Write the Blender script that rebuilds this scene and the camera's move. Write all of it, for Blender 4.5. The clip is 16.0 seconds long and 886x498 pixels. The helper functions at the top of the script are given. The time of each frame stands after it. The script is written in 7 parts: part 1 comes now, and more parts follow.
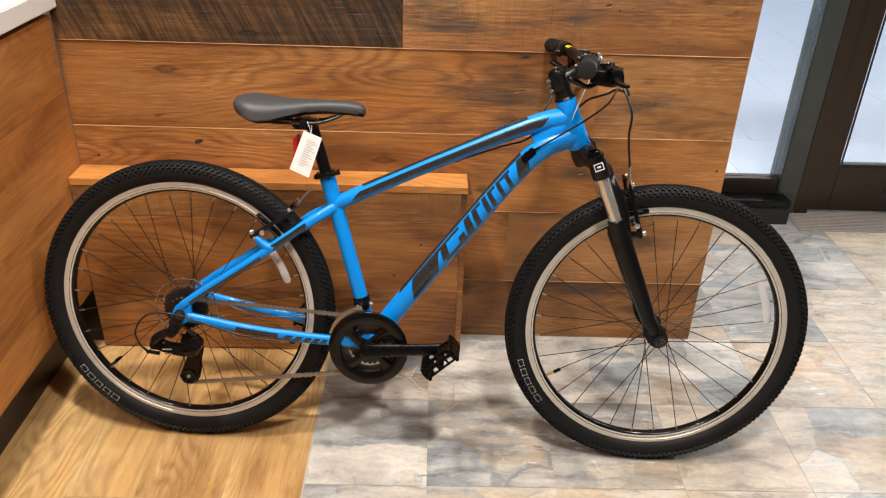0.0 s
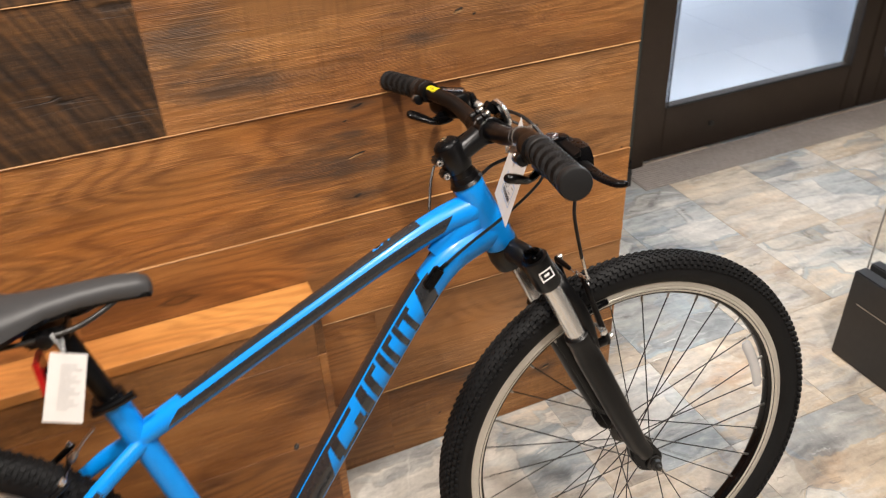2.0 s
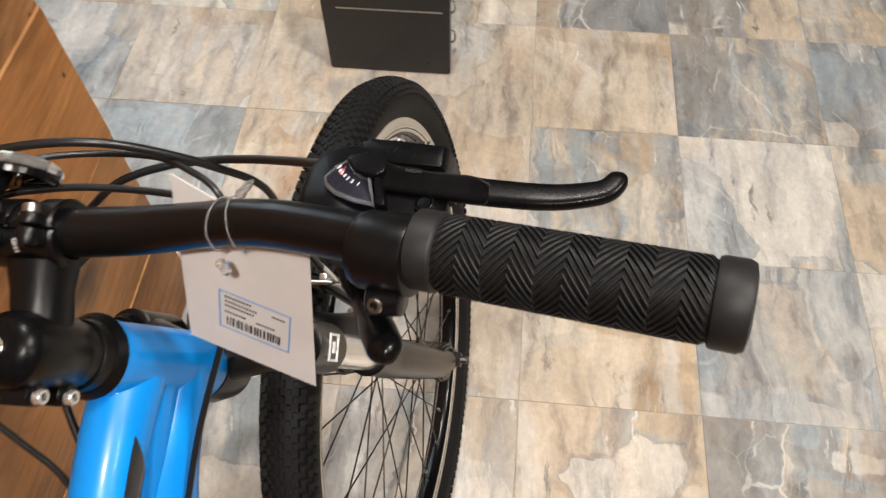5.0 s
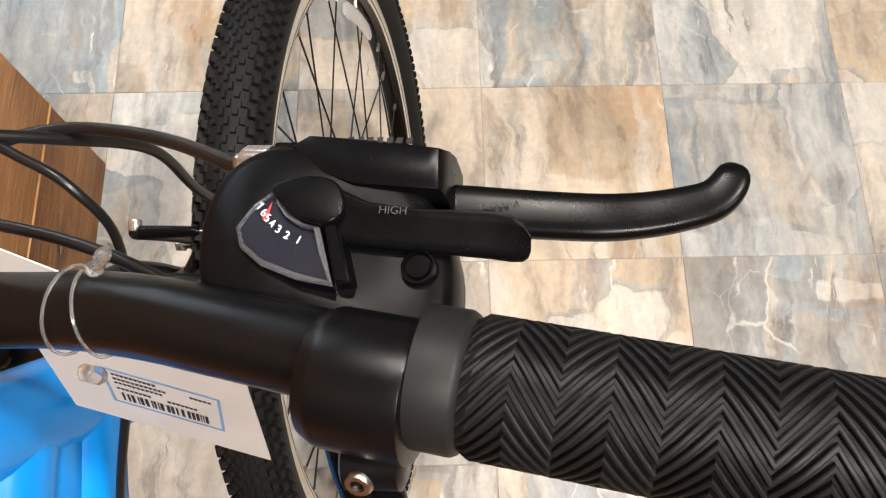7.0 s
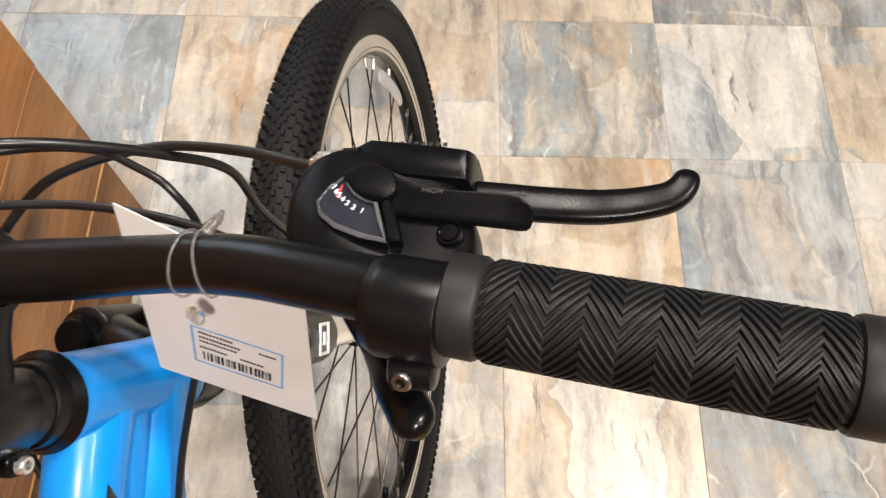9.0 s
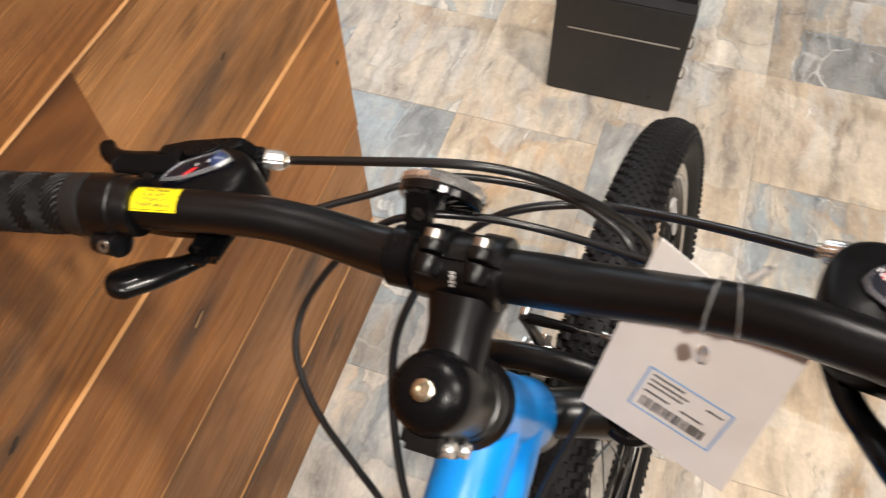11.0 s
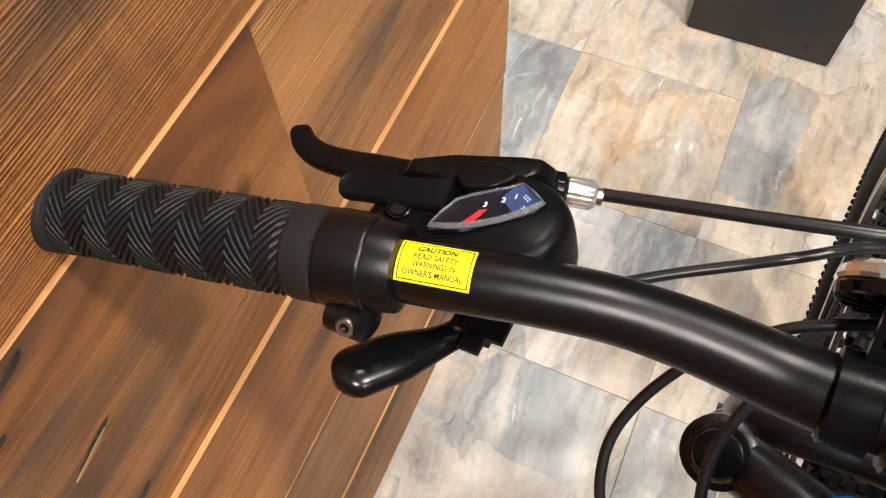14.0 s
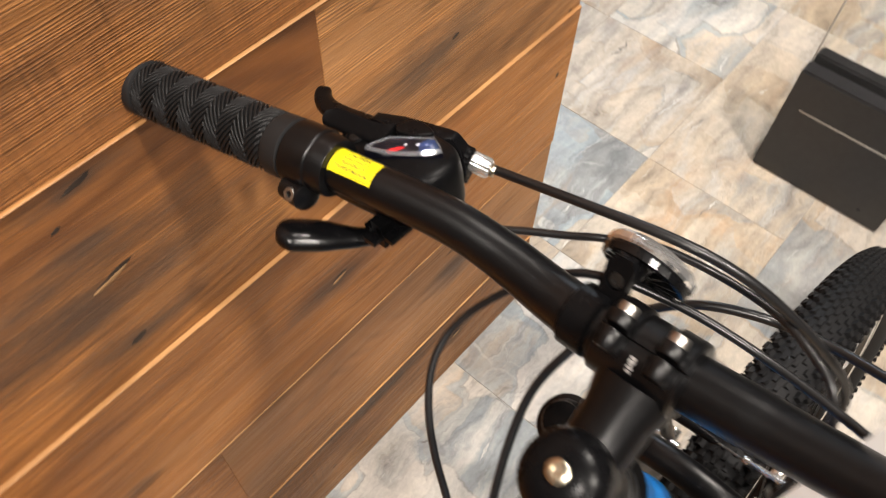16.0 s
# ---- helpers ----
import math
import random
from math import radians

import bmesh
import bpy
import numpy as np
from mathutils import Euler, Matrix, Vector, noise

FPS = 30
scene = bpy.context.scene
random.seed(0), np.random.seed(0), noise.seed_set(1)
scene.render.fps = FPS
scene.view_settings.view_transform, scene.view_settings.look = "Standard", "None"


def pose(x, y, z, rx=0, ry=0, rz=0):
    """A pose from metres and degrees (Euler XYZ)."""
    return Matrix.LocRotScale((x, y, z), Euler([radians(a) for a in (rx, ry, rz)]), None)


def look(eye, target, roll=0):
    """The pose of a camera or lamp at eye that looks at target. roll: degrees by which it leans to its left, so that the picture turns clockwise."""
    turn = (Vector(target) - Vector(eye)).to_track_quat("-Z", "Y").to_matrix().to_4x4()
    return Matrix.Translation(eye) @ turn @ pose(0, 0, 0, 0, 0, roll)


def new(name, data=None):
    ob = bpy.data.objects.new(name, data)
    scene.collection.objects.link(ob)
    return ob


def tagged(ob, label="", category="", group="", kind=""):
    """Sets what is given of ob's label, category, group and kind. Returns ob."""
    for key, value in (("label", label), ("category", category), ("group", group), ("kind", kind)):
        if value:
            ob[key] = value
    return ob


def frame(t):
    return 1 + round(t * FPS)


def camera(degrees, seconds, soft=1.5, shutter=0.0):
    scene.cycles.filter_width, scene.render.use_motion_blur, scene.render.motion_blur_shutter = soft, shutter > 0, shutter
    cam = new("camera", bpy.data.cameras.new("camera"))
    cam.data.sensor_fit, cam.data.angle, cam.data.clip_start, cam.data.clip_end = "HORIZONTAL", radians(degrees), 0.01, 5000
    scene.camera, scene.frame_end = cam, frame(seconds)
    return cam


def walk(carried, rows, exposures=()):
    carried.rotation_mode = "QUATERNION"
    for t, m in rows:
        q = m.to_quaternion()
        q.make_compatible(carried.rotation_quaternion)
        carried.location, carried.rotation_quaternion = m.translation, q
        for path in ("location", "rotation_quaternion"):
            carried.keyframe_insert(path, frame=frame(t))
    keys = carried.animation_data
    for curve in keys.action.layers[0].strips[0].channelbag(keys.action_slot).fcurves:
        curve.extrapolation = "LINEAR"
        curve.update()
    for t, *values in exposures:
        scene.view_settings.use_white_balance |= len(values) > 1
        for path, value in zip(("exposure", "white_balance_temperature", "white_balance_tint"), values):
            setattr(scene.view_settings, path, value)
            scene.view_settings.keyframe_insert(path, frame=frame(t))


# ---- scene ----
cam = camera(59.2, 16.0, 1.2, 0.5)
PATH = [
    (0, (0.004, 0.067, 1.374), (0.042, 1.813, 0.399), 1.9),
    (0.5, (-0.047, 0.191, 1.364), (0.058, 1.919, 0.363), 1.2),
    (1, (-0.127, 0.384, 1.376), (0.157, 2.079, 0.353), 0.1),
    (1.5, (-0.113, 0.613, 1.364), (0.348, 2.247, 0.308), -1.4),
    (2, (-0.092, 0.812, 1.367), (0.521, 2.36, 0.259), -3.0),
    (2.5, (-0.092, 1.001, 1.344), (0.752, 2.367, 0.152), -4.4),
    (3, (-0.062, 1.158, 1.317), (0.992, 2.231, -0.001), -6.2),
    (3.5, (-0.002, 1.266, 1.301), (1.098, 2.087, -0.154), -7.5),
    (4, (0.039, 1.376, 1.288), (1.171, 1.912, -0.271), -6.3),
    (4.5, (0.071, 1.431, 1.274), (1.206, 1.698, -0.351), -3.4),
    (5, (0.126, 1.456, 1.248), (1.19, 1.577, -0.441), -1.2),
    (7.5, (0.272, 1.484, 1.154), (0.855, 1.448, -0.759), 2.0),
    (8, (0.261, 1.483, 1.168), (0.876, 1.443, -0.735), 2.1),
    (10.3, (0.152, 1.545, 1.243), (1.193, 1.752, -0.453), -0.5),
    (10.5, (0.148, 1.565, 1.239), (1.191, 1.827, -0.447), -1.3),
    (11, (0.142, 1.628, 1.226), (1.169, 2.02, -0.444), -2.7),
    (11.5, (0.15, 1.671, 1.21), (1.141, 2.12, -0.468), -3.1),
    (12, (0.18, 1.713, 1.184), (1.113, 2.187, -0.519), -4.4),
    (12.5, (0.197, 1.745, 1.168), (1.081, 2.222, -0.562), -5.3),
    (13, (0.208, 1.772, 1.156), (1.063, 2.237, -0.592), -5.1),
    (13.5, (0.218, 1.788, 1.144), (1.051, 2.237, -0.619), -4.8),
    (14, (0.22, 1.793, 1.139), (1.041, 2.225, -0.633), -4.3),
    (14.5, (0.222, 1.794, 1.14), (1.038, 2.218, -0.636), -3.3),
    (15, (0.219, 1.787, 1.147), (1.033, 2.231, -0.625), -2.2),
    (15.5, (0.201, 1.757, 1.174), (1.029, 2.285, -0.568), 0.3),
    (16, (0.158, 1.664, 1.208), (1.022, 2.355, -0.458), 2.8),
]
walk(cam, [(t, look(eye, target, roll)) for t, eye, target, roll in PATH], ((0.0, 0.0), (2.5, -0.03), (3.5, -0.11), (4.5, -0.18), (5.0, -0.22), (7.5, 0.04), (8.0, 0.04), (10.5, 0.0), (11.0, 0.0), (12.0, 0.10), (14.0, 0.17), (14.5, 0.17), (16.0, 0.12)))

# ---------------------------------------------------------------- world and lamps
world = bpy.data.worlds.new("world")
scene.world = world
world.use_nodes = True
wn = world.node_tree.nodes
sky = wn.new("ShaderNodeTexSky")
sky.sky_type, sky.sun_disc = "NISHITA", False
sky.sun_elevation, sky.sun_rotation = radians(38), radians(20)
world.node_tree.links.new(sky.outputs[0], wn["Background"].inputs[0])
wn["Background"].inputs[1].default_value = 0.15


def lamp(name, at, aim, size, watts, colour=(1.0, 0.86, 0.70), sy=None):
    d = bpy.data.lights.new(name, "AREA")
    d.shape, d.size, d.energy, d.color = "RECTANGLE", size, watts, colour
    d.size_y = sy or size
    ob = new(name, d)
    ob.matrix_world = look(at, aim)
    return ob


WARM = (1.0, 0.915, 0.835)
lamp("ceiling_lamp", (0.42, 0.42, 2.96), (0.40, 1.10, 0), 0.14, 60, WARM)
lamp("ceiling_lamp", (-0.72, 1.22, 2.96), (-0.60, 1.50, 0), 0.16, 62, WARM)
lamp("ceiling_lamp", (1.35, 1.66, 2.96), (1.30, 1.66, 0), 0.14, 40, WARM)
lamp("ceiling_lamp", (-0.60, -0.40, 2.96), (-0.50, 0.2, 0), 0.35, 26, WARM)
lamp("door_daylight", (2.12, 3.02, 1.60), (1.2, 1.6, 0.9), 1.0, 15, (0.80, 0.90, 1.0), 1.0)
d_ = bpy.data.lights.new("sun", "SUN")
d_.energy, d_.angle, d_.color = 1.5, radians(10), (1.0, 0.97, 0.92)
new("sun", d_).matrix_world = look((0, -4, 11), (0, 0, 0))


# ---------------------------------------------------------------- materials
def nodes_of(name):
    m = bpy.data.materials.new(name)
    m.use_nodes = True
    nt = m.node_tree
    return m, nt, nt.nodes["Principled BSDF"]


def add(nt, kind, **inputs):
    n = nt.nodes.new(kind)
    for k, v in inputs.items():
        n.inputs[k].default_value = v
    return n


def ramp(nt, fac, stops):
    r = nt.nodes.new("ShaderNodeValToRGB")
    e = r.color_ramp.elements
    while len(e) < len(stops):
        e.new(0.5)
    for el, (p, c) in zip(e, stops):
        el.position, el.color = p, (*c, 1)
    nt.links.new(fac, r.inputs[0])
    return r.outputs[0]


def mix(nt, fac, a, b, how="MIX"):
    n = nt.nodes.new("ShaderNodeMix")
    n.data_type, n.blend_type = "RGBA", how
    for sock, v in ((n.inputs[0], fac), (n.inputs[6], a), (n.inputs[7], b)):
        if isinstance(v, (int, float)):
            sock.default_value = v
        elif isinstance(v, tuple):
            sock.default_value = (*v, 1)
        else:
            nt.links.new(v, sock)
    return n.outputs[2]


def math_node(nt, op, a, b=0.0):
    n = nt.nodes.new("ShaderNodeMath")
    n.operation = op
    for sock, v in ((n.inputs[0], a), (n.inputs[1], b)):
        if isinstance(v, (int, float)):
            sock.default_value = v
        else:
            nt.links.new(v, sock)
    return n.outputs[0]


def coords(nt, scale=(1, 1, 1), shift=True):
    """Object coordinates, shifted per object so that no two pieces share a pattern."""
    tc, mp = nt.nodes.new("ShaderNodeTexCoord"), nt.nodes.new("ShaderNodeMapping")
    mp.inputs["Scale"].default_value = scale
    nt.links.new(tc.outputs["Object"], mp.inputs[0])
    rnd = nt.nodes.new("ShaderNodeObjectInfo").outputs["Random"]
    if shift:
        c = nt.nodes.new("ShaderNodeCombineXYZ")
        for i, k in enumerate((37.0, 91.0, 53.0)):
            nt.links.new(math_node(nt, "MULTIPLY", rnd, k), c.inputs[i])
        nt.links.new(c.outputs[0], mp.inputs["Location"])
    return mp.outputs[0], rnd


def noise_tex(nt, vec, scale, detail=4.0, rough=0.6, dist=0.0):
    n = add(nt, "ShaderNodeTexNoise", Scale=scale, Detail=detail, Roughness=rough, Distortion=dist)
    nt.links.new(vec, n.inputs["Vector"])
    return n.outputs["Fac"]


def bump(nt, b, height, strength, dist=0.002, after=None):
    n = add(nt, "ShaderNodeBump", Strength=strength, Distance=dist)
    nt.links.new(height, n.inputs["Height"])
    if after:
        nt.links.new(after, n.inputs["Normal"])
    nt.links.new(n.outputs[0], b.inputs["Normal"])
    return n.outputs[0]


def plain(name, colour, rough=0.5, metal=0.0, grain=0.12, size=120.0, bumpy=0.15, coat=0.0, dist=0.0006, spec=0.5, dust=0.0):
    """Paint, plastic, rubber or metal with faint mottling, uneven gloss and fine relief."""
    m, nt, b = nodes_of(name)
    vec, rnd = coords(nt)
    n1, n2 = noise_tex(nt, vec, size), noise_tex(nt, vec, size * 0.09, 3)
    v = math_node(nt, "ADD", math_node(nt, "MULTIPLY", n1, 0.6), math_node(nt, "MULTIPLY", n2, 0.4))
    lo, hi = tuple(c * (1 - grain) for c in colour), tuple(min(1, c * (1 + grain)) for c in colour)
    col = ramp(nt, v, [(0.3, lo), (0.7, hi)])
    if dust:
        # pale specks of lint, gathered in places
        vor = add(nt, "ShaderNodeTexVoronoi", Scale=1500.0, Randomness=1.0)
        nt.links.new(vec, vor.inputs["Vector"])
        speck = ramp(nt, vor.outputs["Distance"], [(0.10, (1, 1, 1)), (0.22, (0, 0, 0))])
        speck = math_node(nt, "MULTIPLY", speck, ramp(nt, noise_tex(nt, vec, 140.0, 3, 0.7), [(0.57, (0, 0, 0)), (0.72, (1, 1, 1))]))
        col = mix(nt, math_node(nt, "MULTIPLY", speck, dust), col, (0.30, 0.29, 0.28))
    nt.links.new(col, b.inputs["Base Color"])
    r = math_node(nt, "ADD", rough - 0.06, math_node(nt, "MULTIPLY", n2, 0.12))
    nt.links.new(r, b.inputs["Roughness"])
    b.inputs["Metallic"].default_value = metal
    b.inputs["Specular IOR Level"].default_value = spec
    b.inputs["Coat Weight"].default_value = coat
    b.inputs["Coat Roughness"].default_value = 0.08
    if bumpy:
        bump(nt, b, n1, bumpy, min(dist, 0.14 / size))
    return m


def wood(name, dark, mid, light, rough=0.5, weather=0.3, axis=0, cross=2, saw=0.0, relief=0.35, figure=0.5, bend=0.03, tint=0.5, holes=1.0, spots=(), ridge=0.0, hatch=0.0, pitch=0.0026):
    """Reclaimed wood: fine fibres, wavy growth lines, sand-worn ridges, saw marks across the grain, splits, knots, nail holes and stains; the grain runs along the given axis."""
    m, nt, b = nodes_of(name)
    vec0, rnd = coords(nt)
    # let the grain wander
    wn_ = add(nt, "ShaderNodeTexNoise", Scale=2.3, Detail=2.0, Roughness=0.5)
    nt.links.new(vec0, wn_.inputs["Vector"])
    sub = nt.nodes.new("ShaderNodeVectorMath")
    sub.operation = "MULTIPLY_ADD"
    nt.links.new(wn_.outputs["Color"], sub.inputs[0])
    sub.inputs[1].default_value = (bend, bend, bend)
    nt.links.new(vec0, sub.inputs[2])
    vec = sub.outputs[0]
    sep = nt.nodes.new("ShaderNodeSeparateXYZ")
    nt.links.new(vec, sep.inputs[0])

    def along(a, c):
        mp = nt.nodes.new("ShaderNodeMapping")
        st = [c, c, c]
        st[axis] = a
        mp.inputs["Scale"].default_value = st
        nt.links.new(vec, mp.inputs[0])
        return mp.outputs[0]

    def gate(a, c, lo, hi, detail=3):
        return ramp(nt, noise_tex(nt, along(a, c), 1.0, detail, 0.6), [(lo, (0, 0, 0)), (hi, (1, 1, 1))])

    def waves(coord, per_metre, wander, amount):
        """Even lines across a coordinate that drift with a noise field: 0 to 1."""
        ph = math_node(nt, "ADD", math_node(nt, "MULTIPLY", coord, per_metre), math_node(nt, "MULTIPLY", wander, amount))
        return math_node(nt, "ADD", math_node(nt, "MULTIPLY", math_node(nt, "SINE", math_node(nt, "MULTIPLY", ph, 2 * math.pi)), 0.5), 0.5)

    wide = noise_tex(nt, along(1.7, 7.0), 1.0, 4, 0.58)
    streak = noise_tex(nt, along(3.2, 90.0), 1.0, 4, 0.62)
    fibre = noise_tex(nt, along(16.0, 620.0), 1.0, 4, 0.72)
    tone = math_node(nt, "ADD", math_node(nt, "MULTIPLY", wide, 0.62), math_node(nt, "MULTIPLY", streak, 0.14))
    tone = math_node(nt, "ADD", tone, math_node(nt, "MULTIPLY", fibre, 0.24))
    col = ramp(nt, tone, [(0.38, dark), (0.50, mid), (0.63, light)])
    # honey-coloured and greyed drifts
    col = mix(nt, math_node(nt, "MULTIPLY", gate(2.2, 7.0, 0.50, 0.68, 4), 0.40 * (0.4 + tint)), col, (min(1, mid[0] * 1.42), mid[1] * 1.22, mid[2] * 0.86))
    col = mix(nt, math_node(nt, "MULTIPLY", gate(3.1, 8.0, 0.52, 0.66, 4), 0.45 * weather), col, tuple(0.62 * c + 0.38 * 0.8 * sum(mid) / 3 for c in mid))
    # growth lines: contours of a long field, wavy where the board is cut flat
    field = noise_tex(nt, along(1.1, 5.2), 1.0, 2.0, 0.45)
    rings = waves(field, 30.0, fibre, 0.5)
    fade = gate(1.3, 5.0, 0.40, 0.58)
    col = mix(nt, math_node(nt, "MULTIPLY", fade, figure * 0.75), col, ramp(nt, rings, [(0.0, (0.58, 0.52, 0.46)), (0.45, (1.0, 1.0, 1.0)), (1.0, (1.26, 1.24, 1.18))]), "MULTIPLY")
    height = math_node(nt, "ADD", math_node(nt, "MULTIPLY", fibre, 0.5), math_node(nt, "MULTIPLY", streak, 0.6))
    # stains
    blot = noise_tex(nt, along(3.0, 9.0), 1.0, 7, 0.70)
    stain = ramp(nt, blot, [(0.38, (1, 1, 1)), (0.47, (0, 0, 0))])
    col = mix(nt, math_node(nt, "MULTIPLY", stain, 0.10 + 0.45 * weather), col, tuple(c * 0.45 for c in dark))
    # blue-grey mineral stains round single knots, at their places in the room
    if spots:
        pos = nt.nodes.new("ShaderNodeNewGeometry").outputs["Position"]
        smear = math_node(nt, "MULTIPLY", math_node(nt, "SUBTRACT", noise_tex(nt, along(7.0, 30.0), 1.0, 6, 0.7), 0.5), 2.6)
        total = None
        for x_, z_, rx_, rz_ in spots:
            mp = nt.nodes.new("ShaderNodeMapping")
            mp.inputs["Location"].default_value = (-x_ / rx_, 0, -z_ / rz_)
            mp.inputs["Scale"].default_value = (1 / rx_, 0, 1 / rz_)
            nt.links.new(pos, mp.inputs[0])
            ln = nt.nodes.new("ShaderNodeVectorMath")
            ln.operation = "LENGTH"
            nt.links.new(mp.outputs[0], ln.inputs[0])
            s_ = ramp(nt, math_node(nt, "ADD", ln.outputs["Value"], smear), [(0.15, (1, 1, 1)), (1.0, (0, 0, 0))])
            total = s_ if total is None else math_node(nt, "MAXIMUM", total, s_)
        col = mix(nt, math_node(nt, "MULTIPLY", total, 0.72), col, (0.034, 0.028, 0.024))
    # per-board tint
    col = mix(nt, tint, col, mix(nt, rnd, (0.86, 0.84, 0.82), (1.10, 1.09, 1.06)), "MULTIPLY")
    # splits along the grain
    spl = noise_tex(nt, along(1.6, 26.0), 1.0, 2, 0.5)
    spl = ramp(nt, math_node(nt, "ABSOLUTE", math_node(nt, "SUBTRACT", spl, 0.5)), [(0.0, (1, 1, 1)), (0.008, (0, 0, 0))])
    spl = math_node(nt, "MULTIPLY", spl, gate(3.0, 9.0, 0.60, 0.68, 2))
    # knots with a darker eye, and nail holes
    vor = add(nt, "ShaderNodeTexVoronoi", Scale=1.0, Randomness=1.0)
    nt.links.new(along(3.4, 8.5), vor.inputs["Vector"])
    ragged = math_node(nt, "ADD", vor.outputs["Distance"], math_node(nt, "MULTIPLY", math_node(nt, "SUBTRACT", streak, 0.5), 0.16))
    halo = ramp(nt, ragged, [(0.10, (1, 1, 1)), (0.34, (0, 0, 0))])
    col = mix(nt, math_node(nt, "MULTIPLY", halo, 0.26 * holes * (0.3 + weather)), col, tuple(c * 0.5 for c in dark))
    knot = ramp(nt, ragged, [(0.0, (0.25,) * 3), (0.04, (0.35,) * 3), (0.065, (1, 1, 1)), (0.09, (0.7,) * 3), (0.12, (0, 0, 0))])
    vor2 = add(nt, "ShaderNodeTexVoronoi", Scale=7.0, Randomness=1.0)
    nt.links.new(vec, vor2.inputs["Vector"])
    hole = math_node(nt, "MULTIPLY", ramp(nt, vor2.outputs["Distance"], [(0.016, (1, 1, 1)), (0.036, (0, 0, 0))]), holes)
    marks_ = math_node(nt, "MAXIMUM", math_node(nt, "MULTIPLY", knot, 0.7 * holes), math_node(nt, "MAXIMUM", math_node(nt, "MULTIPLY", spl, 0.8), hole))
    col = mix(nt, marks_, col, tuple(c * 0.22 for c in dark))
    height = math_node(nt, "SUBTRACT", height, math_node(nt, "MULTIPLY", marks_, 1.2))
    if saw:
        # slanting marks of the circular saw
        rot = nt.nodes.new("ShaderNodeMapping")
        rot.inputs["Rotation"].default_value = (0, radians(24), 0)
        nt.links.new(vec, rot.inputs[0])
        mp = nt.nodes.new("ShaderNodeMapping")
        st = [7.0, 7.0, 7.0]
        st[axis] = 110.0
        mp.inputs["Scale"].default_value = st
        nt.links.new(rot.outputs[0], mp.inputs[0])
        marks = noise_tex(nt, mp.outputs[0], 1.0, 4, 0.65)
        col = mix(nt, saw, col, ramp(nt, marks, [(0.36, (0.28, 0.25, 0.22)), (0.54, (1, 1, 1)), (0.72, (1.9, 1.7, 1.35))]), "MULTIPLY")
        height = math_node(nt, "ADD", height, math_node(nt, "MULTIPLY", marks, saw * 1.4))
    if hatch:
        # fine straight marks of the band saw across the board, in patches, with a few deep ones
        fine = noise_tex(nt, along(430.0, 14.0), 1.0, 3, 0.6)
        amount = math_node(nt, "MULTIPLY", gate(5.0, 6.0, 0.40, 0.60), hatch)
        col = mix(nt, amount, col, ramp(nt, fine, [(0.32, (0.55, 0.52, 0.48)), (0.50, (1.0, 1.0, 1.0)), (0.68, (1.28, 1.27, 1.22))]), "MULTIPLY")
        deep = ramp(nt, noise_tex(nt, along(120.0, 7.0), 1.0, 2, 0.5), [(0.27, (1, 1, 1)), (0.34, (0, 0, 0))])
        deep = math_node(nt, "MULTIPLY", math_node(nt, "MULTIPLY", deep, gate(4.0, 6.0, 0.48, 0.60)), hatch)
        col = mix(nt, math_node(nt, "MULTIPLY", deep, 0.75), col, tuple(c * 0.5 for c in dark))
        height = math_node(nt, "ADD", height, math_node(nt, "MULTIPLY", math_node(nt, "MULTIPLY", fine, amount), 0.9))
        height = math_node(nt, "SUBTRACT", height, deep)
    if ridge:
        # raised growth ridges a few millimetres apart, worn smooth in places
        even = waves(sep.outputs[cross], 1.0 / pitch, math_node(nt, "ADD", math_node(nt, "MULTIPLY", field, 2.0), math_node(nt, "MULTIPLY", streak, 0.6)), 5.0)
        loose = noise_tex(nt, along(6.0, 0.62 / pitch), 1.0, 3, 0.6)
        rows_ = math_node(nt, "ADD", math_node(nt, "MULTIPLY", even, 0.42), math_node(nt, "MULTIPLY", loose, 0.58))
        amount = math_node(nt, "MULTIPLY", gate(2.2, 8.0, 0.37, 0.54, 4), ridge)
        broken = math_node(nt, "MULTIPLY", amount, ramp(nt, noise_tex(nt, along(11.0, 150.0), 1.0, 3, 0.6), [(0.38, (0.1,) * 3), (0.58, (1, 1, 1))]))
        # raking light painted in: crests lightened, hollows darkened, besides the relief
        col = mix(nt, broken, col, ramp(nt, rows_, [(0.26, (0.50, 0.45, 0.40)), (0.48, (0.96, 0.95, 0.94)), (0.60, (1.45, 1.47, 1.42)), (0.70, (2.0, 2.05, 2.0))]), "MULTIPLY")
        height = math_node(nt, "ADD", height, math_node(nt, "MULTIPLY", math_node(nt, "MULTIPLY", rows_, broken), 3.4))
    nt.links.new(col, b.inputs["Base Color"])
    nt.links.new(ramp(nt, streak, [(0.35, (rough + 0.10,) * 3), (0.65, (rough - 0.08,) * 3)]), b.inputs["Roughness"])
    bump(nt, b, height, relief, 0.0016)
    return m


SPOTS = ((0.195, 0.757, 0.19, 0.055), (0.222, 0.682, 0.08, 0.028), (0.237, 0.849, 0.05, 0.014), (0.400, 0.543, 0.09, 0.028), (-0.02, 1.00, 0.10, 0.10), (0.04, 0.92, 0.12, 0.03), (0.622, 0.115, 0.06, 0.030), (0.56, 0.74, 0.12, 0.035), (0.62, 0.33, 0.10, 0.04), (0.46, 0.17, 0.12, 0.035), (0.225, 0.80, 0.05, 0.02), (0.35, 0.95, 0.09, 0.03))
amber = wood("amber_wood", (0.150, 0.055, 0.014), (0.300, 0.122, 0.032), (0.430, 0.192, 0.060), weather=0.34, figure=0.80, spots=SPOTS, ridge=0.62)
